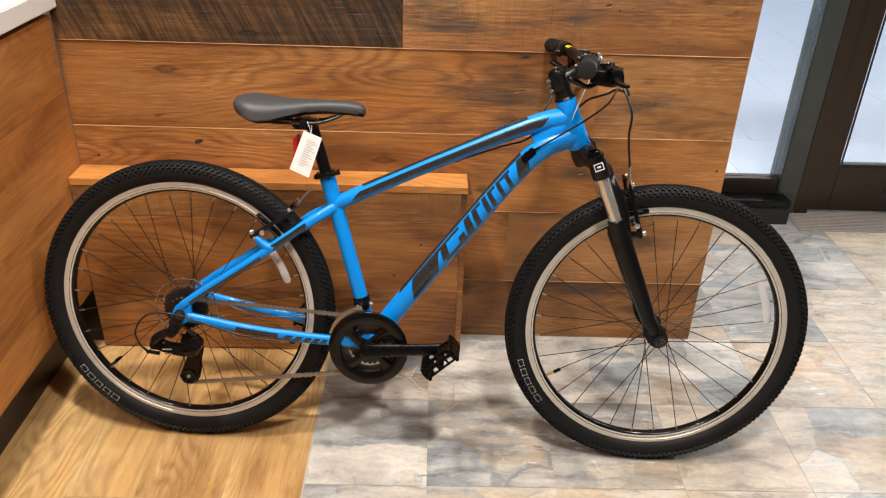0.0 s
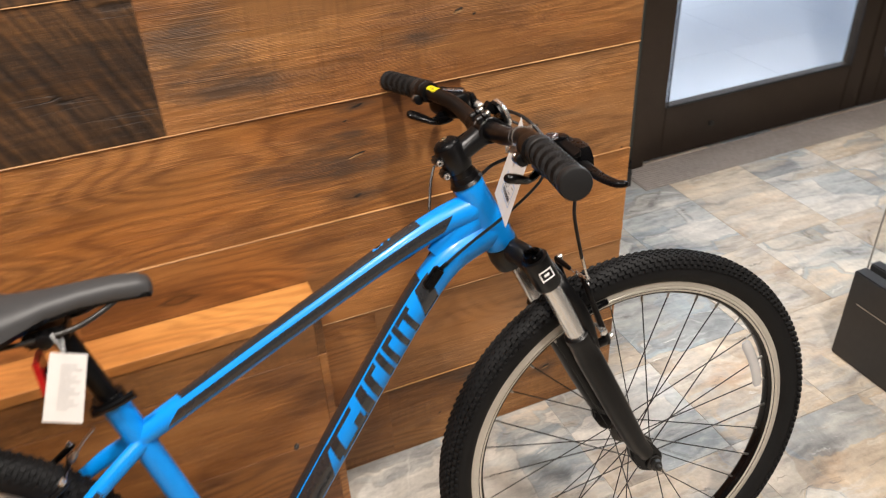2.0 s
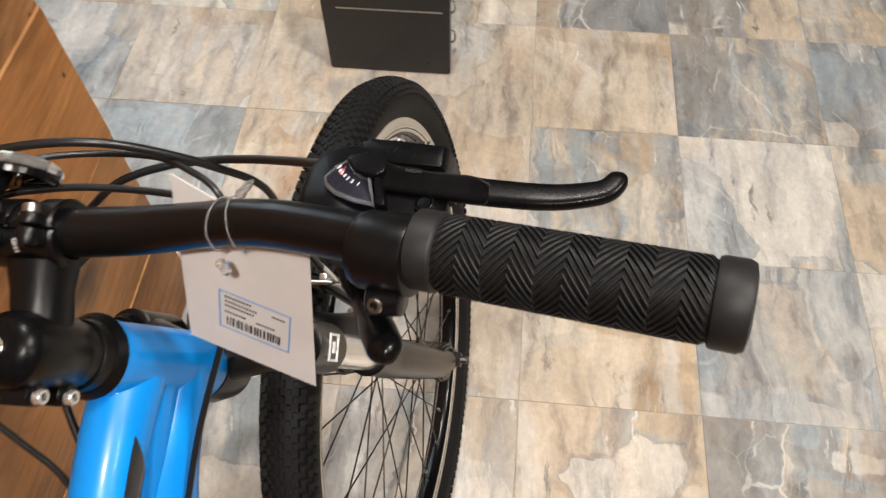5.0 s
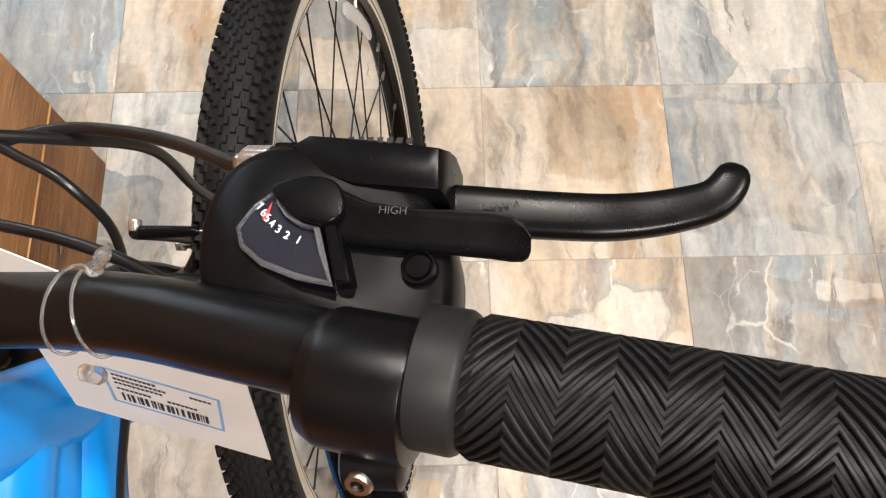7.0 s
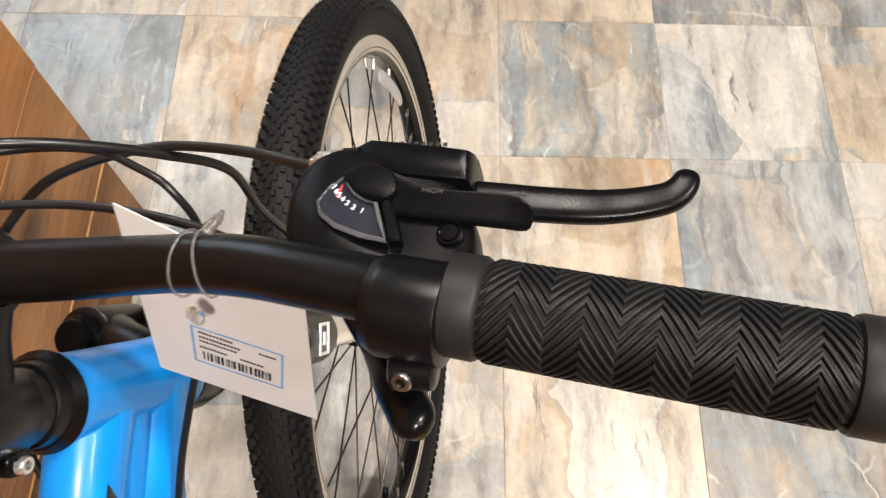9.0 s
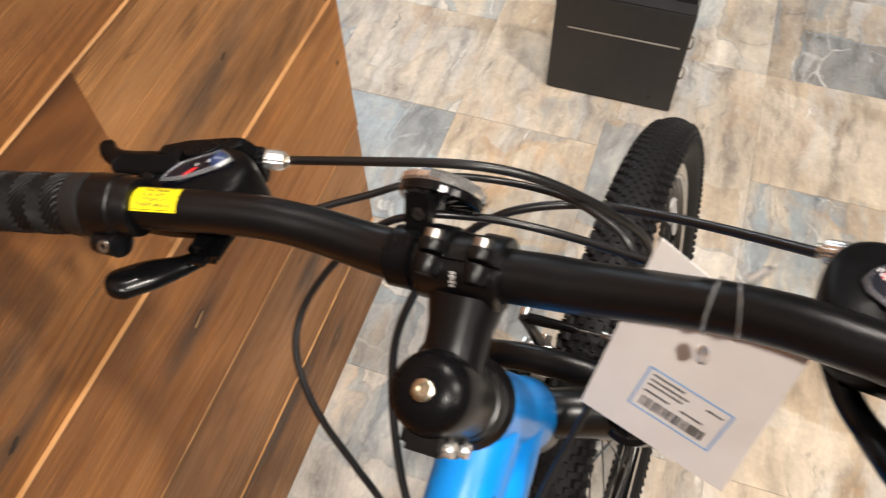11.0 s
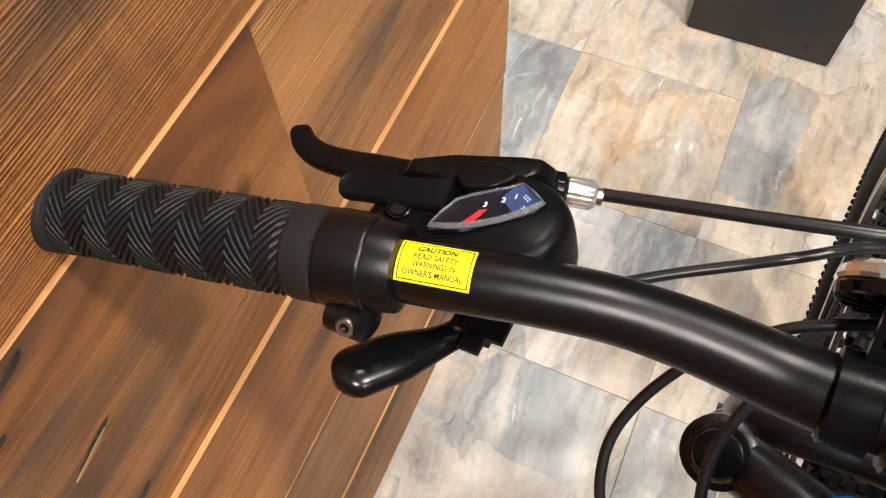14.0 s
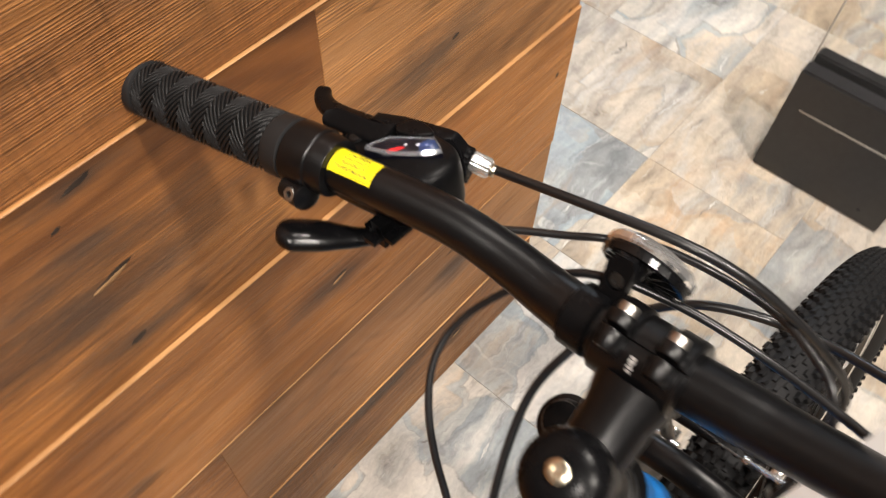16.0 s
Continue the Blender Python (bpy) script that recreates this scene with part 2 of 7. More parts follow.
tan = wood("tan_wood", (0.170, 0.073, 0.024), (0.312, 0.143, 0.049), (0.430, 0.214, 0.083), weather=0.5, figure=0.6, spots=SPOTS, ridge=0.7, pitch=0.0030)
brown = wood("brown_wood", (0.112, 0.046, 0.014), (0.232, 0.099, 0.029), (0.350, 0.165, 0.054), weather=0.5, figure=0.6, spots=SPOTS, ridge=0.9, hatch=0.55, pitch=0.0023)
dim = wood("dim_wood", (0.092, 0.037, 0.012), (0.200, 0.083, 0.026), (0.310, 0.144, 0.048), weather=0.5, figure=0.6, spots=SPOTS, ridge=0.8, hatch=0.5, pitch=0.0023)
rough_sawn = wood("rough_sawn_wood", (0.022, 0.0105, 0.004), (0.082, 0.039, 0.0125), (0.225, 0.112, 0.036), weather=0.5, saw=0.95, relief=0.8, rough=0.6)
counter_wood = wood("counter_wood", (0.230, 0.082, 0.020), (0.370, 0.149, 0.038), (0.500, 0.223, 0.065), axis=1, weather=0.05, holes=0.3)
ledge_wood = wood("ledge_wood", (0.330, 0.121, 0.027), (0.480, 0.204, 0.051), (0.620, 0.294, 0.081), weather=0.0, holes=0.4)
# paler than the boards: light on their cut edges put into the colour
lit_edge_wood = wood("lit_cut_edge_wood", (0.28, 0.128, 0.045), (0.41, 0.215, 0.082), (0.52, 0.300, 0.126), weather=0.0, holes=0.0)
plank_floor = wood("vinyl_plank", (0.25, 0.128, 0.045), (0.47, 0.285, 0.112), (0.62, 0.42, 0.19), axis=1, cross=0, weather=0.3, rough=0.38, relief=0.10, figure=0.6, bend=0.02, tint=0.5, holes=0.3)


def stone(name, parts, fleck=0.5, vein=0.6, rust=0.4):
    """Glazed porcelain with a slate print: blocks of differently coloured stone with soft straight borders, brushed streaks, dark scratches, rust and pale cracks. parts: shares of cream, tan, blue, grey and white stone."""
    m, nt, b = nodes_of(name)
    vec, rnd = coords(nt)
    wob = add(nt, "ShaderNodeTexNoise", Scale=7.0, Detail=5.0, Roughness=0.62)
    nt.links.new(vec, wob.inputs["Vector"])
    bent = nt.nodes.new("ShaderNodeVectorMath")
    bent.operation = "MULTIPLY_ADD"
    nt.links.new(wob.outputs["Color"], bent.inputs[0])
    bent.inputs[1].default_value = (0.075, 0.075, 0.0)
    nt.links.new(vec, bent.inputs[2])

    def turn(source, angle, scale):
        mp = nt.nodes.new("ShaderNodeMapping")
        mp.inputs["Rotation"].default_value = (0, 0, radians(angle))
        mp.inputs["Scale"].default_value = scale
        nt.links.new(source, mp.inputs[0])
        return mp.outputs[0]

    tones = ((0.490, 0.428, 0.352), (0.385, 0.308, 0.226), (0.262, 0.302, 0.330), (0.225, 0.222, 0.216), (0.530, 0.512, 0.482))

    def blocks(source, scale):
        """Two tones and a random value for each block."""
        v_ = add(nt, "ShaderNodeTexVoronoi", Scale=scale, Randomness=0.85)
        v_.distance, v_.feature = "CHEBYCHEV", "SMOOTH_F1"
        v_.inputs["Smoothness"].default_value = 0.16
        nt.links.new(source, v_.inputs["Vector"])
        one = nt.nodes.new("ShaderNodeSeparateColor")
        nt.links.new(v_.outputs["Color"], one.inputs[0])
        stops, at = [], 0.0
        for share, c in zip(parts, tones):
            if share:
                stops += [(at + 0.03, c), (min(1.0, at + share) - 0.03, c)]
                at += share
        return ramp(nt, one.outputs[0], stops), ramp(nt, one.outputs[1], stops), one.outputs[2]

    first, second, pick = blocks(turn(bent.outputs[0], 3, (1, 1.25, 0)), 4.6)
    far_, _, _ = blocks(turn(bent.outputs[0], -6, (1.0, 1.5, 0)), 2.6)
    # broad brushed strokes of the second tone, one of two directions in each block
    strokes = [ramp(nt, noise_tex(nt, turn(bent.outputs[0], q, (3.4, 17.0, 1.0)), 1.0, 7, 0.68), [(0.44, (0, 0, 0)), (0.60, (1, 1, 1))]) for q in (36, -32)]
    stroke = mix(nt, ramp(nt, pick, [(0.48, (0, 0, 0)), (0.52, (1, 1, 1))]), strokes[0], strokes[1])
    col = mix(nt, math_node(nt, "MULTIPLY", stroke, 0.35 + 0.7 * fleck), mix(nt, 0.30, first, far_), second)
    cloud = noise_tex(nt, vec, 5.0, 7, 0.62, 1.2)
    brush = noise_tex(nt, turn(bent.outputs[0], 38, (5.0, 26.0, 1.0)), 1.0, 6, 0.66)
    brush2 = noise_tex(nt, turn(bent.outputs[0], -20, (3.0, 17.0, 1.0)), 1.0, 6, 0.66)
    grit = noise_tex(nt, vec, 70.0, 4, 0.7)
    col = mix(nt, 0.75, col, ramp(nt, cloud, [(0.30, (0.68, 0.67, 0.65)), (0.50, (1.0, 1.0, 1.0)), (0.68, (1.17, 1.16, 1.14))]), "MULTIPLY")
    col = mix(nt, 0.80, col, ramp(nt, brush, [(0.32, (0.46, 0.46, 0.48)), (0.46, (0.94, 0.94, 0.94)), (0.66, (1.28, 1.26, 1.21))]), "MULTIPLY")
    # drifts of blue-white and of rust along the brushing
    col = mix(nt, math_node(nt, "MULTIPLY", ramp(nt, brush2, [(0.54, (0, 0, 0)), (0.66, (1, 1, 1))]), 0.45), col, (0.53, 0.545, 0.55))
    rs = ramp(nt, noise_tex(nt, turn(bent.outputs[0], 50, (3.0, 7.0, 1.0)), 1.0, 6, 0.66), [(0.55, (0, 0, 0)), (0.70, (1, 1, 1))])
    col = mix(nt, math_node(nt, "MULTIPLY", rs, rust), col, (0.43, 0.255, 0.130))
    # dark scratchy smears
    fl = noise_tex(nt, turn(bent.outputs[0], 30, (8.0, 24.0, 1.0)), 1.0, 7, 0.70)
    fl = math_node(nt, "MULTIPLY", ramp(nt, fl, [(0.57, (0, 0, 0)), (0.66, (1, 1, 1))]), ramp(nt, noise_tex(nt, vec, 4.0, 3), [(0.45, (0, 0, 0)), (0.60, (1, 1, 1))]))
    col = mix(nt, math_node(nt, "MULTIPLY", fl, fleck), col, (0.095, 0.088, 0.080))
    # thin pale and dark scratches across the brushing
    for q, tone_, sc_ in ((55, (0.70, 0.69, 0.66), 9.0), (-40, (0.10, 0.095, 0.088), 7.0)):
        sn = noise_tex(nt, turn(bent.outputs[0], q, (sc_, sc_ * 9.0, 1.0)), 1.0, 4, 0.62)
        sn = ramp(nt, sn, [(0.63, (0, 0, 0)), (0.70, (1, 1, 1))])
        sn = math_node(nt, "MULTIPLY", sn, ramp(nt, noise_tex(nt, vec, 6.0 + sc_ * 0.1, 3), [(0.50, (0, 0, 0)), (0.60, (1, 1, 1))]))
        col = mix(nt, math_node(nt, "MULTIPLY", sn, 0.75), col, tone_)
    col = mix(nt, 0.24, col, ramp(nt, grit, [(0.35, (0.6, 0.6, 0.6)), (0.65, (1.25, 1.25, 1.25))]), "MULTIPLY")
    # pale cracks: borders of large broken cells, here and there
    for sc, wide_, amt in ((2.3, 0.008, vein), (5.0, 0.006, vein * 0.7)):
        e_ = add(nt, "ShaderNodeTexVoronoi", Scale=sc, Randomness=1.0)
        e_.feature = "DISTANCE_TO_EDGE"
        nt.links.new(turn(bent.outputs[0], 25, (1.0, 1.8, 1.0)), e_.inputs["Vector"])
        crack = ramp(nt, e_.outputs["Distance"], [(wide_ * 0.25, (1, 1, 1)), (wide_, (0, 0, 0))])
        crack = math_node(nt, "MULTIPLY", crack, ramp(nt, noise_tex(nt, vec, 3.5 * sc, 3), [(0.48, (0, 0, 0)), (0.60, (1, 1, 1))]))
        col = mix(nt, math_node(nt, "MULTIPLY", crack, amt), col, (0.66, 0.65, 0.62))
    col = mix(nt, 0.8, col, mix(nt, rnd, (0.90, 0.89, 0.88), (1.07, 1.04, 0.99)), "MULTIPLY")
    nt.links.new(col, b.inputs["Base Color"])
    nt.links.new(ramp(nt, cloud, [(0.3, (0.26,) * 3), (0.7, (0.44,) * 3)]), b.inputs["Roughness"])
    bump(nt, b, math_node(nt, "ADD", math_node(nt, "MULTIPLY", brush, 0.7), cloud), 0.14, 0.004)
    return m


stones = {
    "c": stone("cream_slate_tile", (0.58, 0.20, 0.05, 0.03, 0.14), 0.40, 0.12, 0.45),
    "t": stone("tan_slate_tile", (0.36, 0.36, 0.06, 0.14, 0.08), 0.7, 0.12, 0.70),
    "b": stone("blue_slate_tile", (0.14, 0.06, 0.40, 0.22, 0.18), 0.45, 0.40, 0.15),
    "g": stone("grey_slate_tile", (0.20, 0.12, 0.22, 0.36, 0.10), 0.7, 0.65, 0.30),
    "w": stone("pale_slate_tile", (0.14, 0.05, 0.22, 0.06, 0.53), 0.45, 0.30, 0.10),
}
grout = plain("grout", (0.42, 0.385, 0.34), 0.8, bumpy=0.4)

blue = plain("gloss_blue_paint", (0.0008, 0.245, 0.76), 0.34, 0.0, 0.04, 400, 0.02, coat=0.20, spec=0.38)
satin_black = plain("satin_black_metal", (0.0026, 0.0026, 0.0030), 0.31, 0.0, 0.15, 2600, 0.70, dist=0.0002, spec=0.33, dust=0.2)
matt_black = plain("matt_black_plastic", (0.0032, 0.0032, 0.0036), 0.28, 0.0, 0.2, 1200, 0.10, dist=0.0002, spec=0.12)
gloss_black = plain("gloss_black_plastic", (0.003, 0.003, 0.0034), 0.20, 0.0, 0.2, 300, 0.05, dist=0.0002, spec=0.32)
grip_rubber = plain("grip_rubber", (0.0090, 0.0090, 0.0094), 0.46, 0.0, 0.25, 900, 0.15, dist=0.0002, spec=0.24)
tyre_rubber = plain("tyre_rubber", (0.0085, 0.0085, 0.0090), 0.60, 0.0, 0.25, 300, 0.30, spec=0.18)
cable_black = plain("cable_housing", (0.008, 0.008, 0.0085), 0.33, 0.0, 0.1, 200, 0.0)
chrome = plain("chrome_steel", (0.80, 0.79, 0.77), 0.22, 0.85, 0.06, 300, 0.0)
steel = plain("brushed_steel", (0.46, 0.44, 0.41), 0.34, 1.0, 0.15, 500, 0.15, dist=0.0002)
rim_alloy = plain("machined_alloy", (0.64, 0.60, 0.53), 0.42, 0.45, 0.10, 260, 0.1, dist=0.0002)
dark_steel = plain("dark_steel", (0.060, 0.058, 0.056), 0.38, 0.8, 0.2, 400, 0.15, dist=0.0002)
chain_steel = plain("chain_steel", (0.30, 0.28, 0.25), 0.38, 0.8, 0.2, 400, 0.15, dist=0.0002)
spoke_steel = plain("black_spoke_steel", (0.025, 0.024, 0.023), 0.35, 0.6, 0.1, 400, 0.0)
warm_steel = plain("warm_steel", (0.62, 0.56, 0.44), 0.25, 1.0, 0.08, 300, 0.0)
brass = plain("brass", (0.62, 0.42, 0.14), 0.3, 1.0, 0.1, 300, 0.0)
saddle_skin = plain("grey_saddle_cover", (0.045, 0.045, 0.047), 0.50, 0.0, 0.15, 900, 0.3, dist=0.0003)
decal_black = plain("black_decal", (0.020, 0.021, 0.024), 0.26, 0.0, 0.1, 200, 0.0, coat=0.5)
paper = plain("white_card", (0.75, 0.725, 0.705), 0.55, 0.0, 0.04, 60, 0.05)
ink = plain("black_ink", (0.02, 0.02, 0.022), 0.6, 0.0, 0.1)
light_blue_ink = plain("blue_ink", (0.22, 0.42, 0.72), 0.6, 0.0, 0.05)
yellow = plain("yellow_sticker", (0.88, 0.74, 0.008), 0.35, 0.0, 0.04)
red = plain("red_plastic", (0.42, 0.008, 0.010), 0.3)
white_print = plain("white_print", (0.72, 0.72, 0.72), 0.5, 0.0, 0.05)
bronze = plain("bronze_anodised_metal", (0.050, 0.036, 0.027), 0.34, 0.55, 0.12, 300, 0.1)
black_sheet = plain("black_powder_coat", (0.016, 0.015, 0.015), 0.38, 0.0, 0.25, 60, 0.1)
white_laminate = plain("white_laminate", (0.74, 0.71, 0.68), 0.4, 0.0, 0.03)
dark_ceiling = plain("ceiling_paint", (0.06, 0.058, 0.056), 0.8, 0.0, 0.1, 20, 0.2)
wall_paint = plain("taupe_wall_paint", (0.16, 0.145, 0.125), 0.7, 0.0, 0.06, 20, 0.2)
plaster = plain("painted_plaster", (0.70, 0.66, 0.60), 0.7, 0.0, 0.05, 20, 0.2)
mat_grey = plain("ribbed_mat", (0.27, 0.235, 0.215), 0.8, 0.0, 0.2, 60, 0.5)
outside_stone = plain("pale_paving", (0.60, 0.67, 0.78), 0.55, 0.0, 0.06, 3, 0.1)
cog_steel = plain("cog_steel", (0.055, 0.052, 0.050), 0.30, 0.85, 0.2, 400, 0.1, dist=0.0002)
crown_black = plain("glossy_black_alloy", (0.006, 0.006, 0.0064), 0.32, 0.0, 0.1, 400, 0.05, spec=0.40)
post_grey = plain("dark_green_grey_coating", (0.040, 0.048, 0.044), 0.16, 0.0, 0.1, 40, 0.0)
knot_wood = plain("dark_knot", (0.026, 0.016, 0.010), 0.6, 0.0, 0.8, 260, 0.8)
knot_lip = plain("torn_pale_wood", (0.30, 0.17, 0.075), 0.6, 0.0, 0.35, 300, 0.6)
rubber_seal = plain("black_seal", (0.012, 0.012, 0.013), 0.5)


def clear(name, colour=(1, 1, 1), rough=0.02, ior=1.45):
    m, nt, b = nodes_of(name)
    b.inputs["Base Color"].default_value = (*colour, 1)
    b.inputs["Transmission Weight"].default_value = 1.0
    b.inputs["Roughness"].default_value = rough
    b.inputs["IOR"].default_value = ior
    return m


glass = clear("door_glass", (0.95, 0.98, 0.97))
acrylic = clear("clear_acrylic", (0.96, 0.97, 0.97), 0.03, 1.17)
clear_plastic = clear("clear_plastic", (0.95, 0.95, 0.95), 0.08)


def hazy(name, colour, trans, rough=0.2):
    m, nt, b = nodes_of(name)
    b.inputs["Base Color"].default_value = (*colour, 1)
    b.inputs["Transmission Weight"].default_value = trans
    b.inputs["Roughness"].default_value = rough
    return m


guard_plastic = hazy("clear_guard_plastic", (0.62, 0.62, 0.62), 0.94, 0.06)
lens_clear = hazy("clear_lens_plastic", (0.80, 0.80, 0.80), 0.9, 0.12)
reflector_clear = hazy("clear_reflector_plastic", (0.86, 0.86, 0.86), 0.55)
grey_print = plain("grey_print", (0.45, 0.44, 0.43), 0.6, 0.0, 0.05)


# ---------------------------------------------------------------- mesh helpers
def finish(name, bm, material, parent=None, label="", smooth=True, angle=40, keep=False):
    me = bpy.data.meshes.new(name)
    bm.to_mesh(me)
    if not keep:
        bm.free()
    me.materials.append(material)
    if smooth:
        for p in me.polygons:
            p.use_smooth = True
        me.set_sharp_from_angle(angle=radians(angle))
    ob = new(name, me)
    ob.parent = parent
    if label:
        ob["label"] = label
    return ob


def part(name, bm, material, parent, label="", smooth=True):
    return finish(name, bm, material, parent, label, smooth)


def box(bm, lo, hi, bevel=0.0, m=None, segments=2):
    """A box between two corners, with rounded edges, turned by m."""
    c = [(a + b) / 2 for a, b in zip(lo, hi)]
    s = [abs(b - a) for a, b in zip(lo, hi)]
    r = bmesh.ops.create_cube(bm, size=1.0, matrix=Matrix.Translation(c) @ Matrix.Diagonal((*s, 1)))
    vs = r["verts"]
    if bevel:
        es = list({e for v in vs for e in v.link_edges})
        vs = [v for v in bmesh.ops.bevel(bm, geom=es, offset=bevel, segments=segments, affect="EDGES")["verts"]]
        vs = list(set(vs))
    if m:
        bmesh.ops.transform(bm, matrix=m, verts=vs)
    return vs


def tube(bm, pts, radii, seg=16, cap=True, flat=1.0, up=None):
    """A round tube along points; radii: one number or one a point; flat squeezes the section along its second axis."""
    pts = [Vector(p) for p in pts]
    if isinstance(radii, (int, float)):
        radii = [radii] * len(pts)
    rings, ref = [], Vector(up) if up else None
    for i, p in enumerate(pts):
        d = (pts[min(i + 1, len(pts) - 1)] - pts[max(i - 1, 0)]).normalized()
        if ref is None:
            ref = d.orthogonal()
        a = (ref - d * ref.dot(d)).normalized()
        b = d.cross(a)
        ref = a
        r = radii[i]
        rx, ry = r if isinstance(r, tuple) else (r, r * flat)
        rings.append([bm.verts.new(p + a * (rx * math.cos(2 * math.pi * k / seg)) + b * (ry * math.sin(2 * math.pi * k / seg))) for k in range(seg)])
    for r0, r1 in zip(rings, rings[1:]):
        for k in range(seg):
            bm.faces.new((r0[k], r0[(k + 1) % seg], r1[(k + 1) % seg], r1[k]))
    if cap:
        bm.faces.new(rings[0][::-1])
        bm.faces.new(rings[-1])
    return rings


def smooth_line(pts, n=8):
    """A Catmull-Rom line through points."""
    P = [Vector(p) for p in pts]
    P = [2 * P[0] - P[1]] + P + [2 * P[-1] - P[-2]]
    out = []
    for i in range(1, len(P) - 2):
        for k in range(n):
            t = k / n
            a, b, c, d = P[i - 1:i + 3]
            out.append(0.5 * (2 * b + (c - a) * t + (2 * a - 5 * b + 4 * c - d) * t * t + (3 * b - a - 3 * c + d) * t ** 3))
    out.append(P[-2])
    return out


def rod(bm, a, b, r, seg=12, r2=None, bev=0.0):
    """A round bar from a to b with slightly rounded ends."""
    a, b = Vector(a), Vector(b)
    d = (b - a).normalized()
    r2 = r if r2 is None else r2
    if bev:
        return tube(bm, [a, a + d * bev * 0.3, a + d * bev, b - d * bev, b - d * bev * 0.3, b], [r - bev, r - bev * 0.3, r, r2, r2 - bev * 0.3, r2 - bev], seg)
    return tube(bm, [a, b], [r, r2], seg)


def lathe(bm, profile, seg=48, closed=True, axis="Y"):
    """Turns a closed profile of (radius, along) about an axis."""
    rings = []
    for k in range(seg):
        t = 2 * math.pi * k / seg
        c, s = math.cos(t), math.sin(t)
        rings.append([bm.verts.new((r * c, y, r * s)) if axis == "Y" else bm.verts.new((r * c, r * s, y)) for r, y in profile])
    n = len(profile)
    for k in range(seg):
        A, Bq = rings[k], rings[(k + 1) % seg]
        for i in range(n if closed else n - 1):
            bm.faces.new((A[i], A[(i + 1) % n], Bq[(i + 1) % n], Bq[i]))
    return rings


def prism(bm, outline, depth, m=None, bevel=0.0):
    """A flat outline (x, z) given thickness along y, both faces closed."""
    vs = [bm.verts.new((x, -depth / 2, z)) for x, z in outline]
    f = bm.faces.new(vs)
    ex = bmesh.ops.extrude_face_region(bm, geom=[f])
    nv = [v for v in ex["geom"] if isinstance(v, bmesh.types.BMVert)]
    bmesh.ops.translate(bm, verts=nv, vec=(0, depth, 0))
    allv = vs + nv
    bmesh.ops.recalc_face_normals(bm, faces=list({fc for v in allv for fc in v.link_faces}))
    if bevel:
        es = list({e for v in allv for e in v.link_edges})
        allv = list(set(bmesh.ops.bevel(bm, geom=es, offset=bevel, segments=2, affect="EDGES")["verts"]))
    if m:
        bmesh.ops.transform(bm, matrix=m, verts=allv)
    return allv


def thing(name, label, category, m=None, group="", kind=""):
    ob = new(name)
    if m:
        ob.matrix_basis = m
    return tagged(ob, label, category, group, kind)


# ---------------------------------------------------------------- the shop's shell
def shell(name, lo, hi, material, label, category):
    bm = bmesh.new()
    box(bm, lo, hi)
    return tagged(finish(name, bm, material, smooth=False), label, category, kind="structure")


shell("wall_west", (-2.75, -2.7, 0), (-2.6, 3.1, 3.0), wall_paint, "taupe painted wall behind the counter", "wall")
shell("wall_south", (-2.6, -2.75, 0), (4.6, -2.6, 3.0), wall_paint, "taupe painted wall of the shop", "wall")
shell("wall_east", (4.6, -2.7, 0), (4.75, 3.1, 3.0), wall_paint, "taupe painted end wall of the shop", "wall")
shell("wall_north_left", (-2.6, 2.94, 0), (0.30, 3.08, 3.0), wall_paint, "taupe painted wall beside the shop window", "wall")
shell("wall_north_head", (0.30, 2.94, 2.42), (4.6, 3.08, 3.0), wall_paint, "taupe painted wall over the entrance doors", "wall")
shell("ceiling", (-2.75, -2.75, 3.0), (4.75, 3.1, 3.12), dark_ceiling, "flat dark painted ceiling", "ceiling")
shell("floor", (-2.6, -2.6, -0.12), (4.6, 3.1, -0.0015), grout, "grey grout bed under tiles and planks", "floor")
tile_floor = thing("tile_floor", "slate-look stone tiles in cream, tan and blue-grey", "floor", kind="structure")
plank_ground = thing("plank_floor", "light oak plank flooring meeting the stone tiles", "floor", kind="structure")
outdoor = shell("pavement", (-6, 3.1, -0.14), (12, 16, -0.012), grout, "pale paving outside the glass doors", "pavement")
facade = thing("backdrop", "pale far wall across the paving", "backdrop", kind="structure")
bmf = bmesh.new()
box(bmf, (-8, 15.6, -0.1), (14, 16.0, 2.8))
part("far_wall", bmf, plaster, facade, smooth=False)


# ---------------------------------------------------------------- entrance doors and window
def bars(bm, spec, bevel=0.003):
    for lo, hi in spec:
        box(bm, lo, hi, bevel)


def pane(name, lo, hi, parent, material=None):
    bm = bmesh.new()
    box(bm, lo, hi)
    ob = part(name, bm, material or glass, parent, smooth=False)
    ob.visible_shadow = False
    return ob


win = thing("window_1", "tall clear shop window in a dark bronze metal frame", "window", kind="structure")
bm = bmesh.new()
bars(bm, [((0.30, 2.89, 0.0), (1.386, 2.95, 0.148)), ((0.30, 2.89, 2.34), (1.386, 2.95, 2.42)), ((0.30, 2.89, 0.148), (0.36, 2.95, 2.34))])
part("window_frame", bm, bronze, win)
bm = bmesh.new()
bars(bm, [((1.386, 2.875, 0.0), (1.470, 2.985, 2.42))], 0.004)
part("mullion", bm, post_grey, win, "dark glossy upright post")
pane("pane", (0.36, 2.915, 0.148), (1.386, 2.925, 2.34), win)

